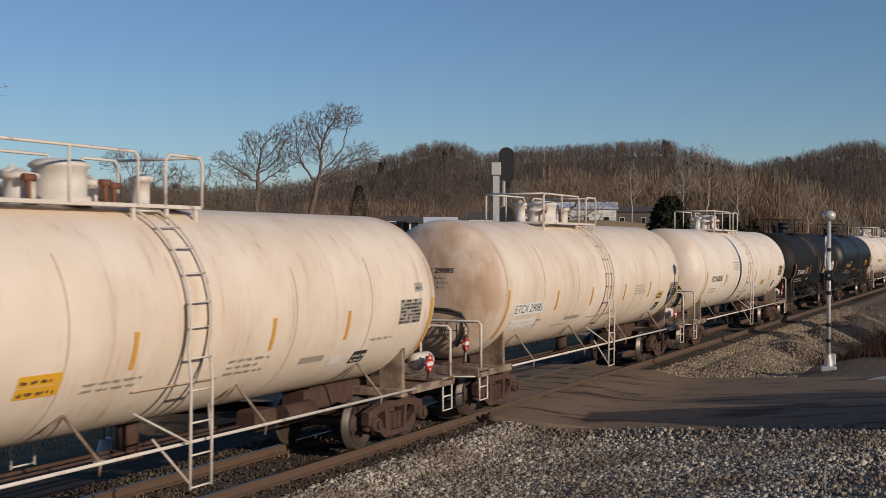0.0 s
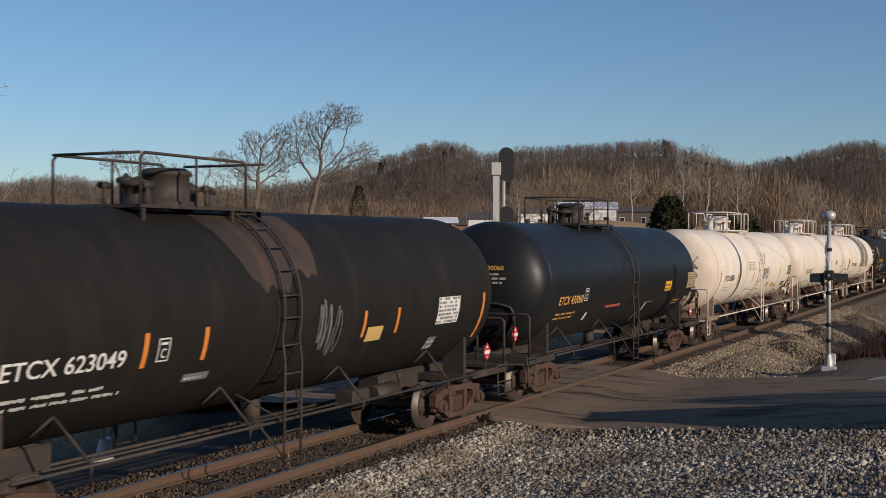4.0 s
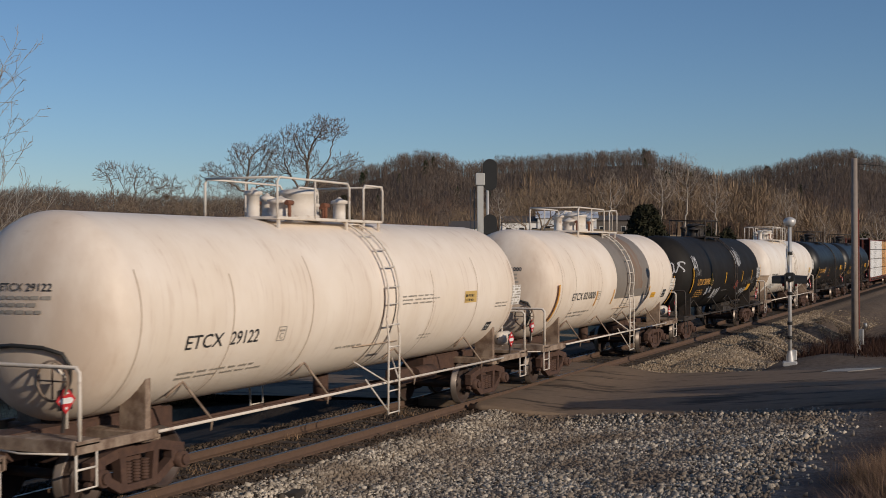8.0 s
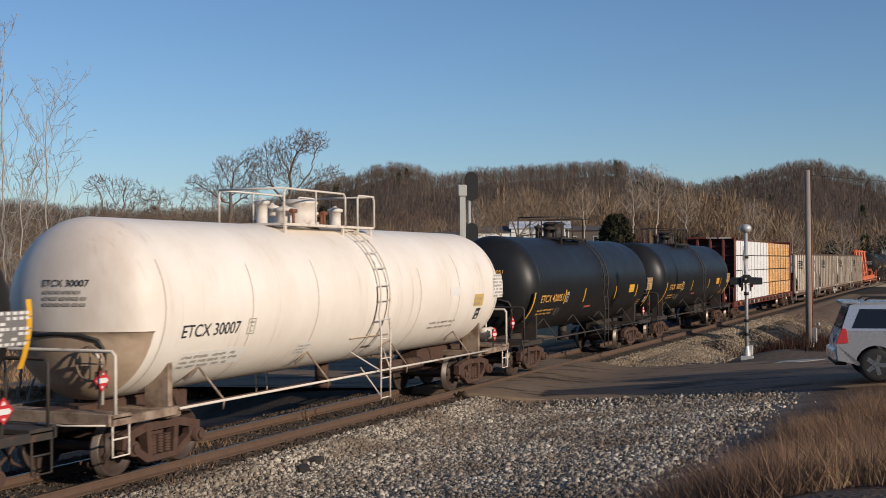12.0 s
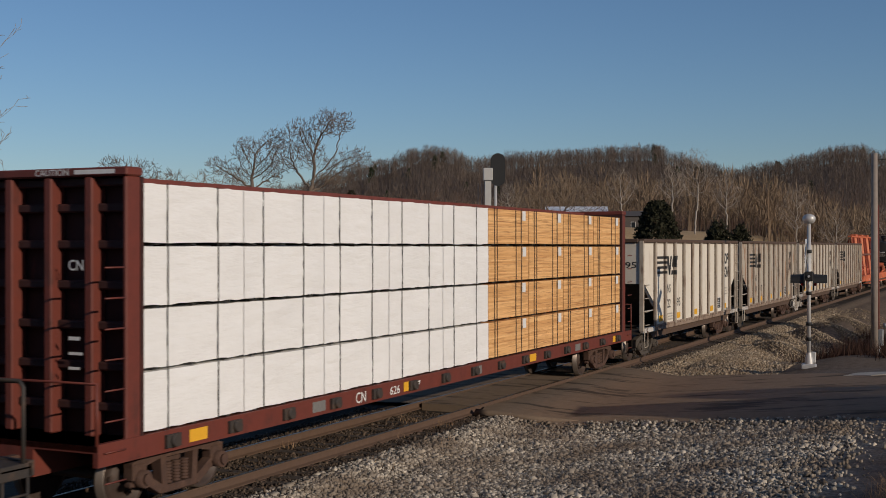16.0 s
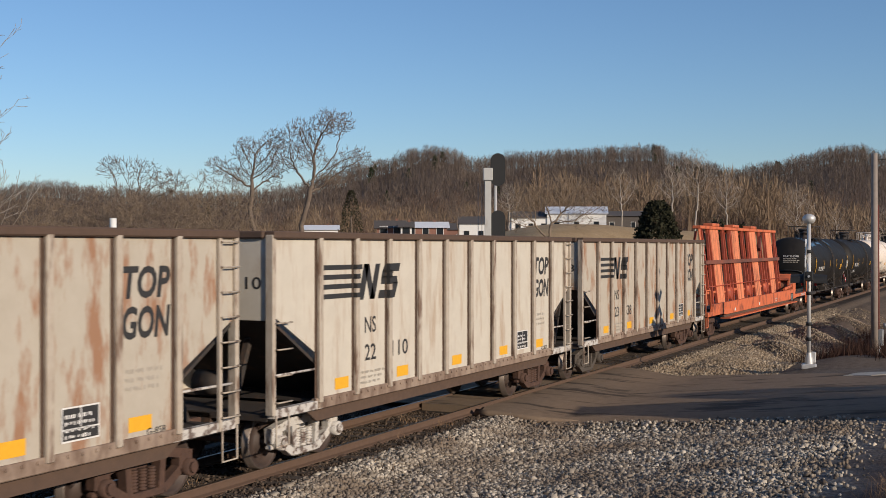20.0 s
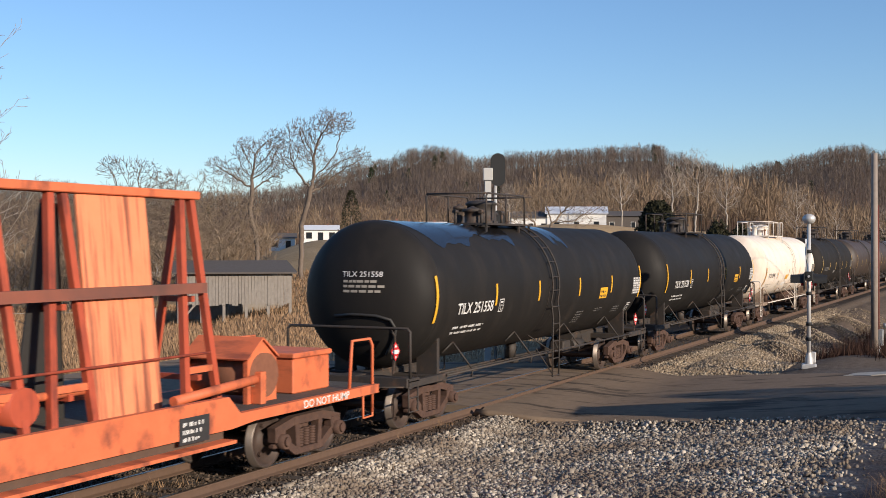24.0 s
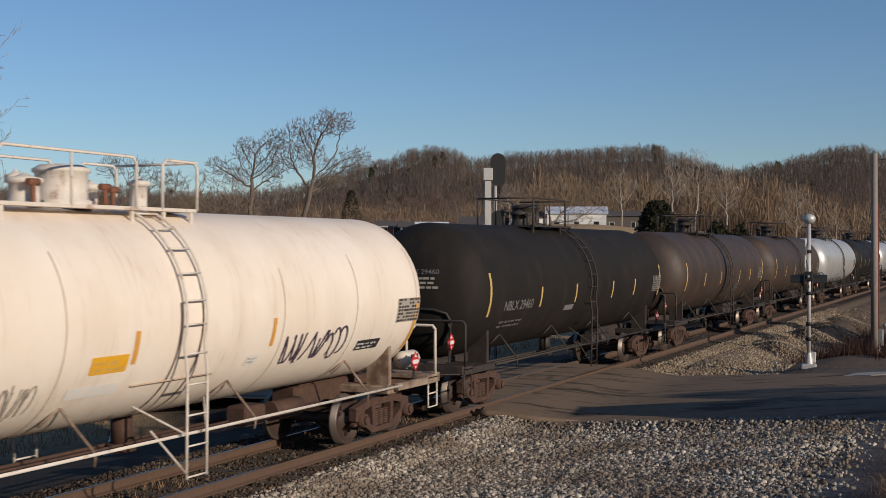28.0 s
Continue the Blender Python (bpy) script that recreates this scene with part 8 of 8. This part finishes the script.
MARKS_B = strips((-3.88, -1.32, 1.5, 3.95), -0.6, -0.12, FO, (-6.93, 7.1, -1.2, 0.0)) + [
    ("label", -6.5, -4.72, -0.62, -0.34, "pale_panel"), ("text", -6.43, -4.8, -0.56, -0.36, "ETCX 29085", "decal_black"), ("label", -6.45, -4.9, -0.98, -0.72, "pale_panel"), ("lines", -6.4, -4.3, -0.97, -0.72, 2, "decal_grey"),
    ("lines", -3.5, -2.3, -1.1, -1.0, 1, "decal_grey"), ("label", -2.85, -1.8, -0.95, -0.84, "decal_grey"), ("lines", 2.5, 3.6, -0.46, -0.16, 4, "decal_grey"), ("label", 4.95, 5.55, -0.72, -0.46, "dull_yellow", 2, "decal_black"),
    ("label", 5.2, 5.6, -1.15, -0.84, "decal_black", 2, "decal_white"), ("table", 6.2, 7.0, -0.66, -0.22, "decal_grey", "decal_black"), ("lines", 0.5, 1.4, -0.95, -0.8, 2, "decal_grey")]
MARKS_C = strips((-4.26, -1.75, 1.22, 4.27), -0.6, -0.13, FO, (-7.22, 7.3, -1.05, 0.0)) + [
    ("text", -6.45, -4.88, -0.38, -0.17, "ETCX 630556", "decal_black"), ("lines", -6.5, -5.2, -0.8, -0.56, 2, "decal_grey"), ("frame", -4.14, -3.94, -0.45, -0.17, "decal_grey"), ("lines", -3.1, -1.75, -0.02, 0.34, 4, "decal_grey"),
    ("label", 1.6, 2.46, -0.95, -0.77, "pale_panel", 2, "decal_grey"), ("label", 2.75, 3.42, -0.78, -0.55, "dull_yellow", 2, "decal_amber"), ("label", 5.5, 5.78, -0.95, -0.66, "decal_black", 2, "decal_white"), ("table", 6.15, 7.0, -0.45, 0.0, "decal_grey", "decal_black")]
MARKS_D = strips((-4.05, -2.8, 1.6, 2.8), -0.6, -0.13, OR, (-7.15, 6.5, -1.0, 0.0)) + [
    ("text", -6.45, -4.4, -0.54, -0.31, "ETCX 623049", "decal_white"), ("lines", -6.4, -4.1, -0.96, -0.72, 2, "decal_white"), ("frame", -3.8, -3.56, -0.54, -0.22, "decal_white"), ("label", -3.07, -2.5, -0.93, -0.8, "decal_dim", 1, "decal_white"),
    ("label", 1.75, 2.3, -0.7, -0.43, "dull_yellow"), ("table", 4.4, 5.35, -0.55, -0.02, "decal_white", "decal_dim"), ("label", 4.35, 4.7, -1.12, -0.82, "decal_dim", 2, "decal_white"), ("spray", 0.1, 0.8, -0.8, 0.1, 6, 0.02, "decal_dim", "faded spray-painted scrawl"),
    ("smear", -2.0, 0.4, 0.2, 1.9, "brown_tank", "brown rust wash over the shell")]
MARKS_E = [("text", -6.0, -4.3, -0.5, -0.28, "ETCX 430060", "decal_amber"), ("frame", -4.2, -3.94, -0.46, -0.14, "decal_white"), ("lines", -6.0, -4.4, -0.9, -0.66, 2, "decal_amber"), ("label", -2.2, -0.9, -0.76, -0.68, "spray_red"), ("label", 3.33, 4.04, -0.48, -0.17, "yellow", 2, "decal_black"),
    ("table", 5.96, 6.98, -0.47, 0.05, "decal_dim", "dull_yellow"), ("lines", 4.88, 5.7, -1.0, -0.8, 2, "decal_amber"), ("frame", 6.2, 6.54, -1.1, -0.78, "decal_white"), ("label", -3.68, -3.52, -1.06, -0.82, "decal_white"), ("label", 1.66, 1.76, -1.06, -0.78, "decal_white"), ("label", 1.7, 2.4, -0.79, -0.76, "decal_dim")]
MARKS_F = strips((-3.92, -1.0, 4.83), -0.62, -0.15, FO, (-6.92, 7.3, -1.1, 0.0)) + [
    ("text", -6.17, -4.6, -0.42, -0.2, "ETCX 630561", "decal_black"), ("lines", -6.17, -4.9, -0.83, -0.58, 2, "decal_grey"), ("frame", -3.85, -3.63, -0.46, -0.18, "decal_grey"), ("lines", -2.05, -0.55, -0.07, 0.3, 4, "decal_grey"), ("label", -1.88, -0.95, -0.98, -0.79, "pale_panel", 2, "decal_grey"),
    ("label", 2.37, 2.86, -0.9, -0.7, "decal_grey"), ("label", 3.67, 4.2, -0.97, -0.76, "yellow"), ("label", 4.45, 4.97, -1.02, -0.88, "decal_grey"), ("label", 6.0, 6.75, -1.0, -0.78, "decal_black", 2, "decal_white"), ("table", 6.65, 7.5, -0.46, -0.02, "decal_grey", "decal_black"),
    ("spray", 0.5, 1.5, 0.1, 0.62, 5, 0.024, "spray_purple", SPRAY), ("spray", 0.95, 2.15, -0.55, 0.0, 6, 0.04, "spray_purple", SPRAY)]
MARKS_G = [("text", -5.95, -5.0, -0.56, -0.33, "ETCX", "decal_black"), ("text", -4.8, -4.02, -0.56, -0.33, "29122", "decal_black"), ("lines", -5.85, -3.4, -1.12, -0.92, 2, "decal_grey"), ("frame", -3.45, -3.2, -0.6, -0.34, "decal_grey"), ("lines", 1.06, 2.9, -0.16, 0.06, 3, "decal_grey"),
    ("label", 4.14, 4.8, -0.24, 0.02, "dull_yellow", 2, "decal_black"), ("table", 7.0, 7.55, -0.4, 0.08, "pale_panel", "decal_grey"), ("label", 5.85, 6.15, -1.05, -0.8, "decal_black", 2, "decal_white"), ("lines", -1.2, 0.2, -0.95, -0.84, 1, "decal_grey"), ("lines", 2.3, 3.0, -1.0, -0.84, 2, "decal_grey"), ("lines", 6.0, 6.8, -0.42, -0.26, 2, "decal_grey")]
MARKS_H = strips((-2.76, -1.05, 3.08), -0.76, -0.28, FO, (-6.2, 6.3, -1.1, 0.0)) + [
    ("text", -5.0, -2.92, -0.49, -0.27, "ETCX 821000", "decal_black"), ("frame", -2.68, -2.4, -0.55, -0.28, "decal_grey"), ("lines", -4.84, -2.85, -1.05, -0.8, 2, "decal_grey"), ("label", 3.5, 4.05, -0.72, -0.52, "yellow", 2, "dull_yellow"),
    ("label", 5.0, 5.4, -0.76, -0.46, "decal_black", 2, "decal_white"), ("table", 5.82, 6.5, -0.5, -0.08, "pale_panel", "decal_grey"), ("lines", 0.2, 1.6, -1.0, -0.75, 3, "decal_grey")]
MARKS_I = strips((-3.62, -0.75, 2.88, 5.1), -0.5, 0.0, YE, (-6.83, 7.2, -0.75, 0.25)) + [
    ("text", -6.0, -3.8, -0.46, -0.2, "UTLX 201940", "decal_amber"), ("lines", -5.95, -4.5, -1.0, -0.62, 4, "decal_amber"), ("frame", -3.4, -3.19, -0.56, -0.24, "dull_yellow"), ("label", 4.75, 5.4, -1.05, -0.68, "yellow"), ("table", 6.25, 7.25, -0.4, 0.1, "decal_dim", "decal_white"),
    ("spray", -4.1, -3.2, -0.95, -0.55, 5, 0.04, "spray_white", "white spray-painted scrawl"), ("spray", -2.6, -1.5, -1.25, -0.7, 8, 0.035, "spray_white", "white spray-painted scrawl"), ("spray", 1.2, 2.5, 0.2, 1.2, 6, 0.035, "spray_white", "white spray-painted scrawl"),
    ("spray", 1.6, 2.2, -0.85, -0.42, 6, 0.04, "spray_red", "red spray-painted scrawl"), ("spray", 3.3, 4.6, -1.25, -0.82, 7, 0.05, "spray_white", "white spray-painted scrawl"), ("spray", 3.3, 5.8, -0.66, -0.36, 10, 0.02, "decal_dim", "faded spray-painted scrawl"),
    ("spray", -6.5, -5.6, -0.1, 0.2, 5, 0.018, "decal_dim", "faded spray-painted scrawl"), ("label", -0.9, 0.2, -0.85, -0.82, "decal_dim")]
MARKS_J = [("text", -6.88, -5.15, -0.52, -0.29, "ETCX 30007", "decal_black"), ("label", -6.65, -4.72, -1.2, -0.82, "pale_panel", 3, "decal_grey"), ("frame", -4.9, -4.66, -0.57, -0.27, "decal_grey"), ("label", -2.75, -2.2, -1.22, -0.9, "pale_panel", 3, "decal_grey"), ("label", 4.25, 4.95, -0.12, 0.1, "pale_panel"),
    ("lines", 3.4, 5.1, -0.97, -0.7, 2, "decal_grey"), ("label", 5.87, 6.5, -0.44, -0.12, "dull_yellow", 2, "decal_grey"), ("table", 7.2, 7.9, -0.25, 0.4, "pale_panel", "decal_grey"), ("label", 6.15, 6.45, -0.82, -0.5, "decal_black", 2, "decal_white")]
MARKS_K = strips((-3.78, -1.66, 2.21, 5.22), -0.66, -0.18, YE, (-6.78, 7.3, -1.2, -0.2)) + [
    ("text", -6.14, -3.95, -0.54, -0.3, "ETCX 430055", "decal_amber"), ("lines", -6.12, -4.4, -0.98, -0.72, 2, "decal_amber"), ("frame", -3.66, -3.42, -0.6, -0.26, "decal_white"), ("label", -1.23, -0.5, -0.9, -0.82, "spray_red"), ("label", 4.05, 4.78, -0.47, -0.17, "yellow", 2, "decal_amber"),
    ("table", 6.75, 7.6, -0.45, 0.06, "decal_dim", "decal_amber"), ("lines", 5.87, 6.45, -1.08, -0.78, 3, "decal_amber"), ("label", 6.9, 7.2, -1.0, -0.7, "decal_dim", 2, "decal_white"), ("spray", -4.4, -4.0, -1.1, -0.75, 3, 0.02, "decal_dim", "faded spray-painted scrawl")]


def marks_t(number, dx):
    return strips((-4.12 + dx, -1.42 + dx, 1.6 + dx, 4.4 + dx * 0.5), -0.34, 0.15, YE, (-7.2, 7.3, -0.58, 0.4)) + [
        ("text", -6.15, -4.25, -0.45, -0.2, number, "decal_white"), ("lines", -6.1, -4.45, -0.93, -0.66, 2, "decal_white"), ("frame", -3.9, -3.66, -0.5, -0.2, "decal_white"), ("label", 3.4 + dx, 4.05 + dx, -0.48, -0.17, "yellow", 2, "decal_black"),
        ("table", 6.55, 7.3, -0.46, 0.05, "decal_dim", "decal_white"), ("lines", 1.9 + dx, 2.6 + dx, -1.2, -0.76, 5, "decal_dim"), ("lines", 3.4 + dx, 4.1 + dx, -0.88, -0.74, 2, "decal_dim"), ("lines", 5.14, 5.93, -1.0, -0.76, 3, "decal_dim"), ("frame", 6.48, 6.78, -1.1, -0.74, "decal_white")]


MARKS_L = strips((-4.1, -1.05, 2.24), -0.6, -0.14, FO, (-7.3, 7.2, -1.1, 0.0)) + [
    ("text", -6.53, -4.98, -0.52, -0.3, "ETCX 630148", "decal_black"), ("lines", -6.57, -4.85, -1.05, -0.78, 2, "decal_grey"), ("frame", -4.45, -4.22, -0.6, -0.3, "decal_grey"), ("label", -1.87, -1.16, -0.69, -0.44, "yellow", 2, "dull_yellow"), ("label", -2.14, -1.18, -1.05, -0.86, "pale_panel"),
    ("label", 1.68, 2.0, -0.9, -0.72, "pale_panel", 2, "decal_grey"), ("spray", 2.7, 4.6, -1.0, -0.4, 9, 0.034, "spray_purple", "purple spray-painted scrawl"), ("spray", -3.4, -2.7, -1.25, -0.65, 5, 0.016, "decal_grey", "grey spray-painted face outline"),
    ("label", 5.15, 6.0, -0.95, -0.74, "decal_black", 2, "decal_white"), ("table", 6.4, 7.3, -0.46, 0.0, "decal_grey", "decal_black")]
MARKS_M = strips((-3.8, -1.2, 2.0, 4.2), -0.5, 0.0, "dull_yellow", (-7.0, 7.0, -0.6, 0.4)) + [("text", -6.1, -4.3, -0.5, -0.26, "NBLX 29460", "decal_dim"), ("lines", -6.1, -4.5, -0.95, -0.7, 2, "decal_dim"), ("label", -1.9, -1.2, -0.7, -0.55, "decal_dim"), ("table", 6.2, 7.1, -0.45, 0.05, "decal_dim", "frame_black")]


def shielded_white(car, R, zc, th, rng):
    # half-height plate over the lower half of the leading head
    m = Mesh()
    n = 24
    vs = []
    for k in range(n + 1):
        a = math.pi + math.pi * k / n
        for q in (0.05, 0.35, 0.6, 0.8, 0.93, 0.985):
            x = -th + 0.8 * (1 - math.cos(math.asin(q ** (1 / 0.9)))) - 0.03
            vs.append((x, R * q * math.cos(a), min(zc - 0.35, zc + R * q * math.sin(a))))
    m.add(vs, [(k * 6 + i, k * 6 + i + 1, k * 6 + i + 7, k * 6 + i + 6) for k in range(n) for i in range(5)], True)
    part("head_shield", m, "seam", car, "grimy brown plate over the lower half of the head")


def head_scrawl(car, R, zc, th, rng):
    """A signature sprayed on the leading head."""
    m = scrawl(Mesh(), -0.95, -0.25, 0.05, 0.55, R, zc, rng, 4, 0.02, 0.0)
    k = scrawl(Mesh(), -0.95, -0.3, -0.3, -0.05, R, zc, rng, 3, 0.018, 0.0)
    m.add(k.v, k.f)

    def on_head(p):
        q = min(0.98, math.hypot(p[0], p[2]) / R)
        return (-th + 0.8 * (1 - math.cos(math.asin(q ** (1 / 0.9)))) - 0.014, p[0], zc + p[2])
    m.v = [on_head(p) for p in m.v]
    part("graffiti", m, "spray_purple", car, SPRAY)


M["rust_wash"] = surface("brown_rust_wash", (0.20, 0.125, 0.08), (0.24, 0.17, 0.12), 0.7, scale=1.2, stain=(0.23, 0.20, 0.17), stain_at=(0.45, 0.65), stain_scale=(1.5, 0.4, 0.3), relief=0.03)


def patched(car, R, zc, th, rng):
    p = Mesh()
    n = 30
    x0, x1 = -0.85, 3.0
    vs = []
    for k in range(n + 1):
        a = math.radians(-22 + (198 + 22) * k / n)
        for i in range(9):
            vs.append((x0 + (x1 - x0) * i / 8, -(R + 0.006) * math.cos(a), zc + (R + 0.006) * math.sin(a)))
    p.add(vs, [(k * 9 + i, k * 9 + i + 1, (k + 1) * 9 + i + 1, (k + 1) * 9 + i) for k in range(n) for i in range(8)], True)
    pp = part("primer_patch", p, "grey_patch", car, "grey-brown primer patch round the middle")
    q = Mesh()
    vs = []
    for k in range(25):
        a = math.radians(-12 + 92 * k / 24)
        for i in range(5):
            e = 0.09 * math.sin(k * 1.3) + 0.05 * math.sin(k * 2.9 + 1)
            vs.append((1.15 + 0.85 * i / 4 + (e if i in (0, 4) else 0), -(R + 0.010) * math.cos(a), zc + (R + 0.010) * math.sin(a)))
    q.add(vs, [(k * 5 + i, k * 5 + i + 1, (k + 1) * 5 + i + 1, (k + 1) * 5 + i) for k in range(24) for i in range(4)], True)
    part("rust_run", q, "rust_wash", pp, "brown rust run down the patch")


def tagged_head(car, R, zc, th, rng):
    """White signatures sprayed round the leading end of the shell."""
    for x0, x1, h0, h1, k in ((-th + 0.15, -th + 0.75, 0.15, 0.75, 4), (-th + 0.9, -th + 1.0, 0.0, 0.1, 1)):
        part("graffiti", scrawl(Mesh(), x0 + 0.55, x1 + 0.55, h0, h1, R + 0.014, zc, rng, k, 0.05), "spray_white", car, "white spray-painted scrawl")
    m = scrawl(Mesh(), -1.2, -0.35, 0.05, 0.5, R, zc, rng, 5, 0.045, 0.0)

    def on_head(p):
        q = min(0.98, math.hypot(p[0], p[2]) / R)
        return (-th + 0.8 * (1 - math.cos(math.asin(q ** (1 / 0.9)))) - 0.014, p[0], zc + p[2])
    m.v = [on_head(p) for p in m.v]
    part("graffiti", m, "spray_white", car, "white spray-painted scrawl")


def oil_streak(car, R, zc, th, rng):
    for x0, x1, h0 in ((-th + 0.85, -1.55, 0.98), (0.55, 1.7, 0.98)):
        put_mark(car, R, zc, rng, ("smear", x0, x1, h0, 2.9, "oil", "wet black oil spilt over the top of the shell"), "")


T = dict(bright=("bright_white_tank", "rail_white"), white=("white_tank", "rail_white"), clean=("clean_white_tank", "rail_white"), black=("black_tank", "frame_black"), blue=("blue_black_tank", "frame_black"),
         matt=("matt_tank", "frame_black"), brown=("brown_tank", "frame_black"), silver=("silver_tank", "frame_black"))
WHITE = "cream-white tank car with rust streaks and white rails"
BLACK = "black tank car with black rails and yellow reflectors"
tank_car(U[0], U[1], *T["white"], WHITE, "", style="white", seed=1, marks=MARKS_A)
tank_car(U[1], U[2], *T["white"], "cream-white tank car with orange grime on its heads", "ETCX 29085", style="white", seed=2, lad_x=-0.07, marks=MARKS_B)
tank_car(U[2], U[3], *T["clean"], "cream-white tank car with clean paint and white rails", "ETCX 630556", style="white", seed=3, lad_x=-0.12, marks=MARKS_C)
tank_car(U[3], U[4], *T["black"], "dusty black tank car with white number", "ETCX 623049", "decal_white", style="black", seed=4, lad_x=-0.8, marks=MARKS_D)
tank_car(U[4], U[5], *T["blue"], "glossy blue-black tank car with amber number", "ETCX 430060", "decal_amber", style="black", seed=5, lad_x=-0.13, marks=MARKS_E)
tank_car(U[5], U[6], *T["clean"], "white tank car with dark spray-painted scrawls", "ETCX 630561", style="white", seed=6, lad_x=0.2, marks=MARKS_F, extras=head_scrawl)
tank_car(U[6], U[7], *T["clean"], "white tank car with clean paint and white rails", "ETCX 29122", style="white", seed=7, lad_x=0.5, marks=MARKS_G)
tank_car(U[7], U[8], *T["clean"], "white tank car with a grey-brown patch round its middle", "ETCX 821000", style="white", seed=8, lad_x=0.5, marks=MARKS_H, extras=patched)
tank_car(U[8], U[9], *T["black"], "black tank car covered with white graffiti", "UTLX 201940", "decal_amber", style="black", seed=9, lad_x=0.95, marks=MARKS_I, extras=tagged_head)
tank_car(U[9], U[10], *T["bright"], "white tank car with clean paint and white rails", "ETCX 30007", style="white", seed=10, lad_x=0.42, marks=MARKS_J, extras=shielded_white)
tank_car(U[10], U[11], *T["blue"], "glossy blue-black tank car with amber number", "ETCX 430051", "decal_amber", style="black", seed=11, lad_x=0.5, marks=[("text", -6.14, -3.95, -0.54, -0.3, "ETCX 430051", "decal_amber")] + [m for m in MARKS_K if m[0] != "text"])
tank_car(U[11], U[12], *T["blue"], "glossy blue-black tank car with amber number", "ETCX 430055", "decal_amber", style="black", seed=12, lad_x=0.5, marks=MARKS_K)
lumber_car(U[12], U[13])
gondola(U[13], U[14], "gon_bright", "cream gondola car with dark ribs and striped emblem", "22695", 21)
gondola(U[14], U[15], "gon", "rust-streaked cream gondola car with striped emblem", "39237", 22)
gondola(U[15], U[16], "gon_clean", "cream gondola car with dark ribs and striped emblem", "22110", 23, "truck_white")
gondola(U[16], U[17], "gon", "rust-streaked cream gondola car with striped emblem", "23538", 24)
frame_car(U[17], U[18])
tank_car(U[18], U[19], *T["black"], "black tank car with yellow reflectors and oil spilt on top", "TILX 251558", "decal_white", style="black", seed=31, lad_x=-0.5, marks=marks_t("TILX 251558", 0.0), extras=oil_streak)
tank_car(U[19], U[20], *T["black"], BLACK, "TILX 251538", "decal_white", style="black", seed=32, lad_x=0.75, marks=marks_t("TILX 251538", 0.1))
tank_car(U[20], U[21], *T["clean"], "cream-white tank car with purple graffiti and white rails", "ETCX 630148", style="white", seed=33, lad_x=0.1, marks=MARKS_L)
tank_car(U[21], U[22], *T["matt"], "dull black tank car with faded number", "NBLX 29460", "decal_dim", style="black", seed=34, marks=MARKS_M)
tank_car(U[22], U[23], *T["brown"], "rusty brown-black tank car", "", style="black", seed=35)
tank_car(U[23], U[24], *T["brown"], "rusty brown-black tank car", "", style="black", seed=36)
tank_car(U[24], U[25], *T["silver"], "dull silver tank car", "", "decal_black", style="black", seed=37)
tank_car(U[25], U[26], *T["black"], BLACK, "", style="black", seed=38)
tank_car(U[26], U[27], *T["silver"], "dull silver tank car", "", "decal_black", style="black", seed=39)


# ---- what moves ----
def motions():
    for ob, u, y, z in MOVERS:
        walk(ob, [(0.0, pose(u, y, z)), (28.0, pose(u - SPEED * 28.0, y, z))])
    # the wheels roll while they pass the camera
    place_of = {ob: u for ob, u, y, z in MOVERS}
    for w in WHEELS:
        bogie = w.parent
        sx, u = w.location.x, place_of[bogie.parent] + bogie.location.x
        first, last = (max(0.0, min(28.0, (u - x) / SPEED)) for x in (62.0, 4.0))
        if last - first < 0.1:
            continue
        a, b = round(first * FPS), round(last * FPS)
        rows = [(k / FPS, pose(sx, 0, 0.457, 0, -math.degrees(SPEED * (k - a) / FPS / 0.457) % 360.0, 0)) for k in range(a, b + 1)]
        if a > 0:
            rows.insert(0, (0.0, rows[0][1]))
        if b < 840:
            rows.append((28.0, rows[-1][1]))
        walk(w, rows)


motions()
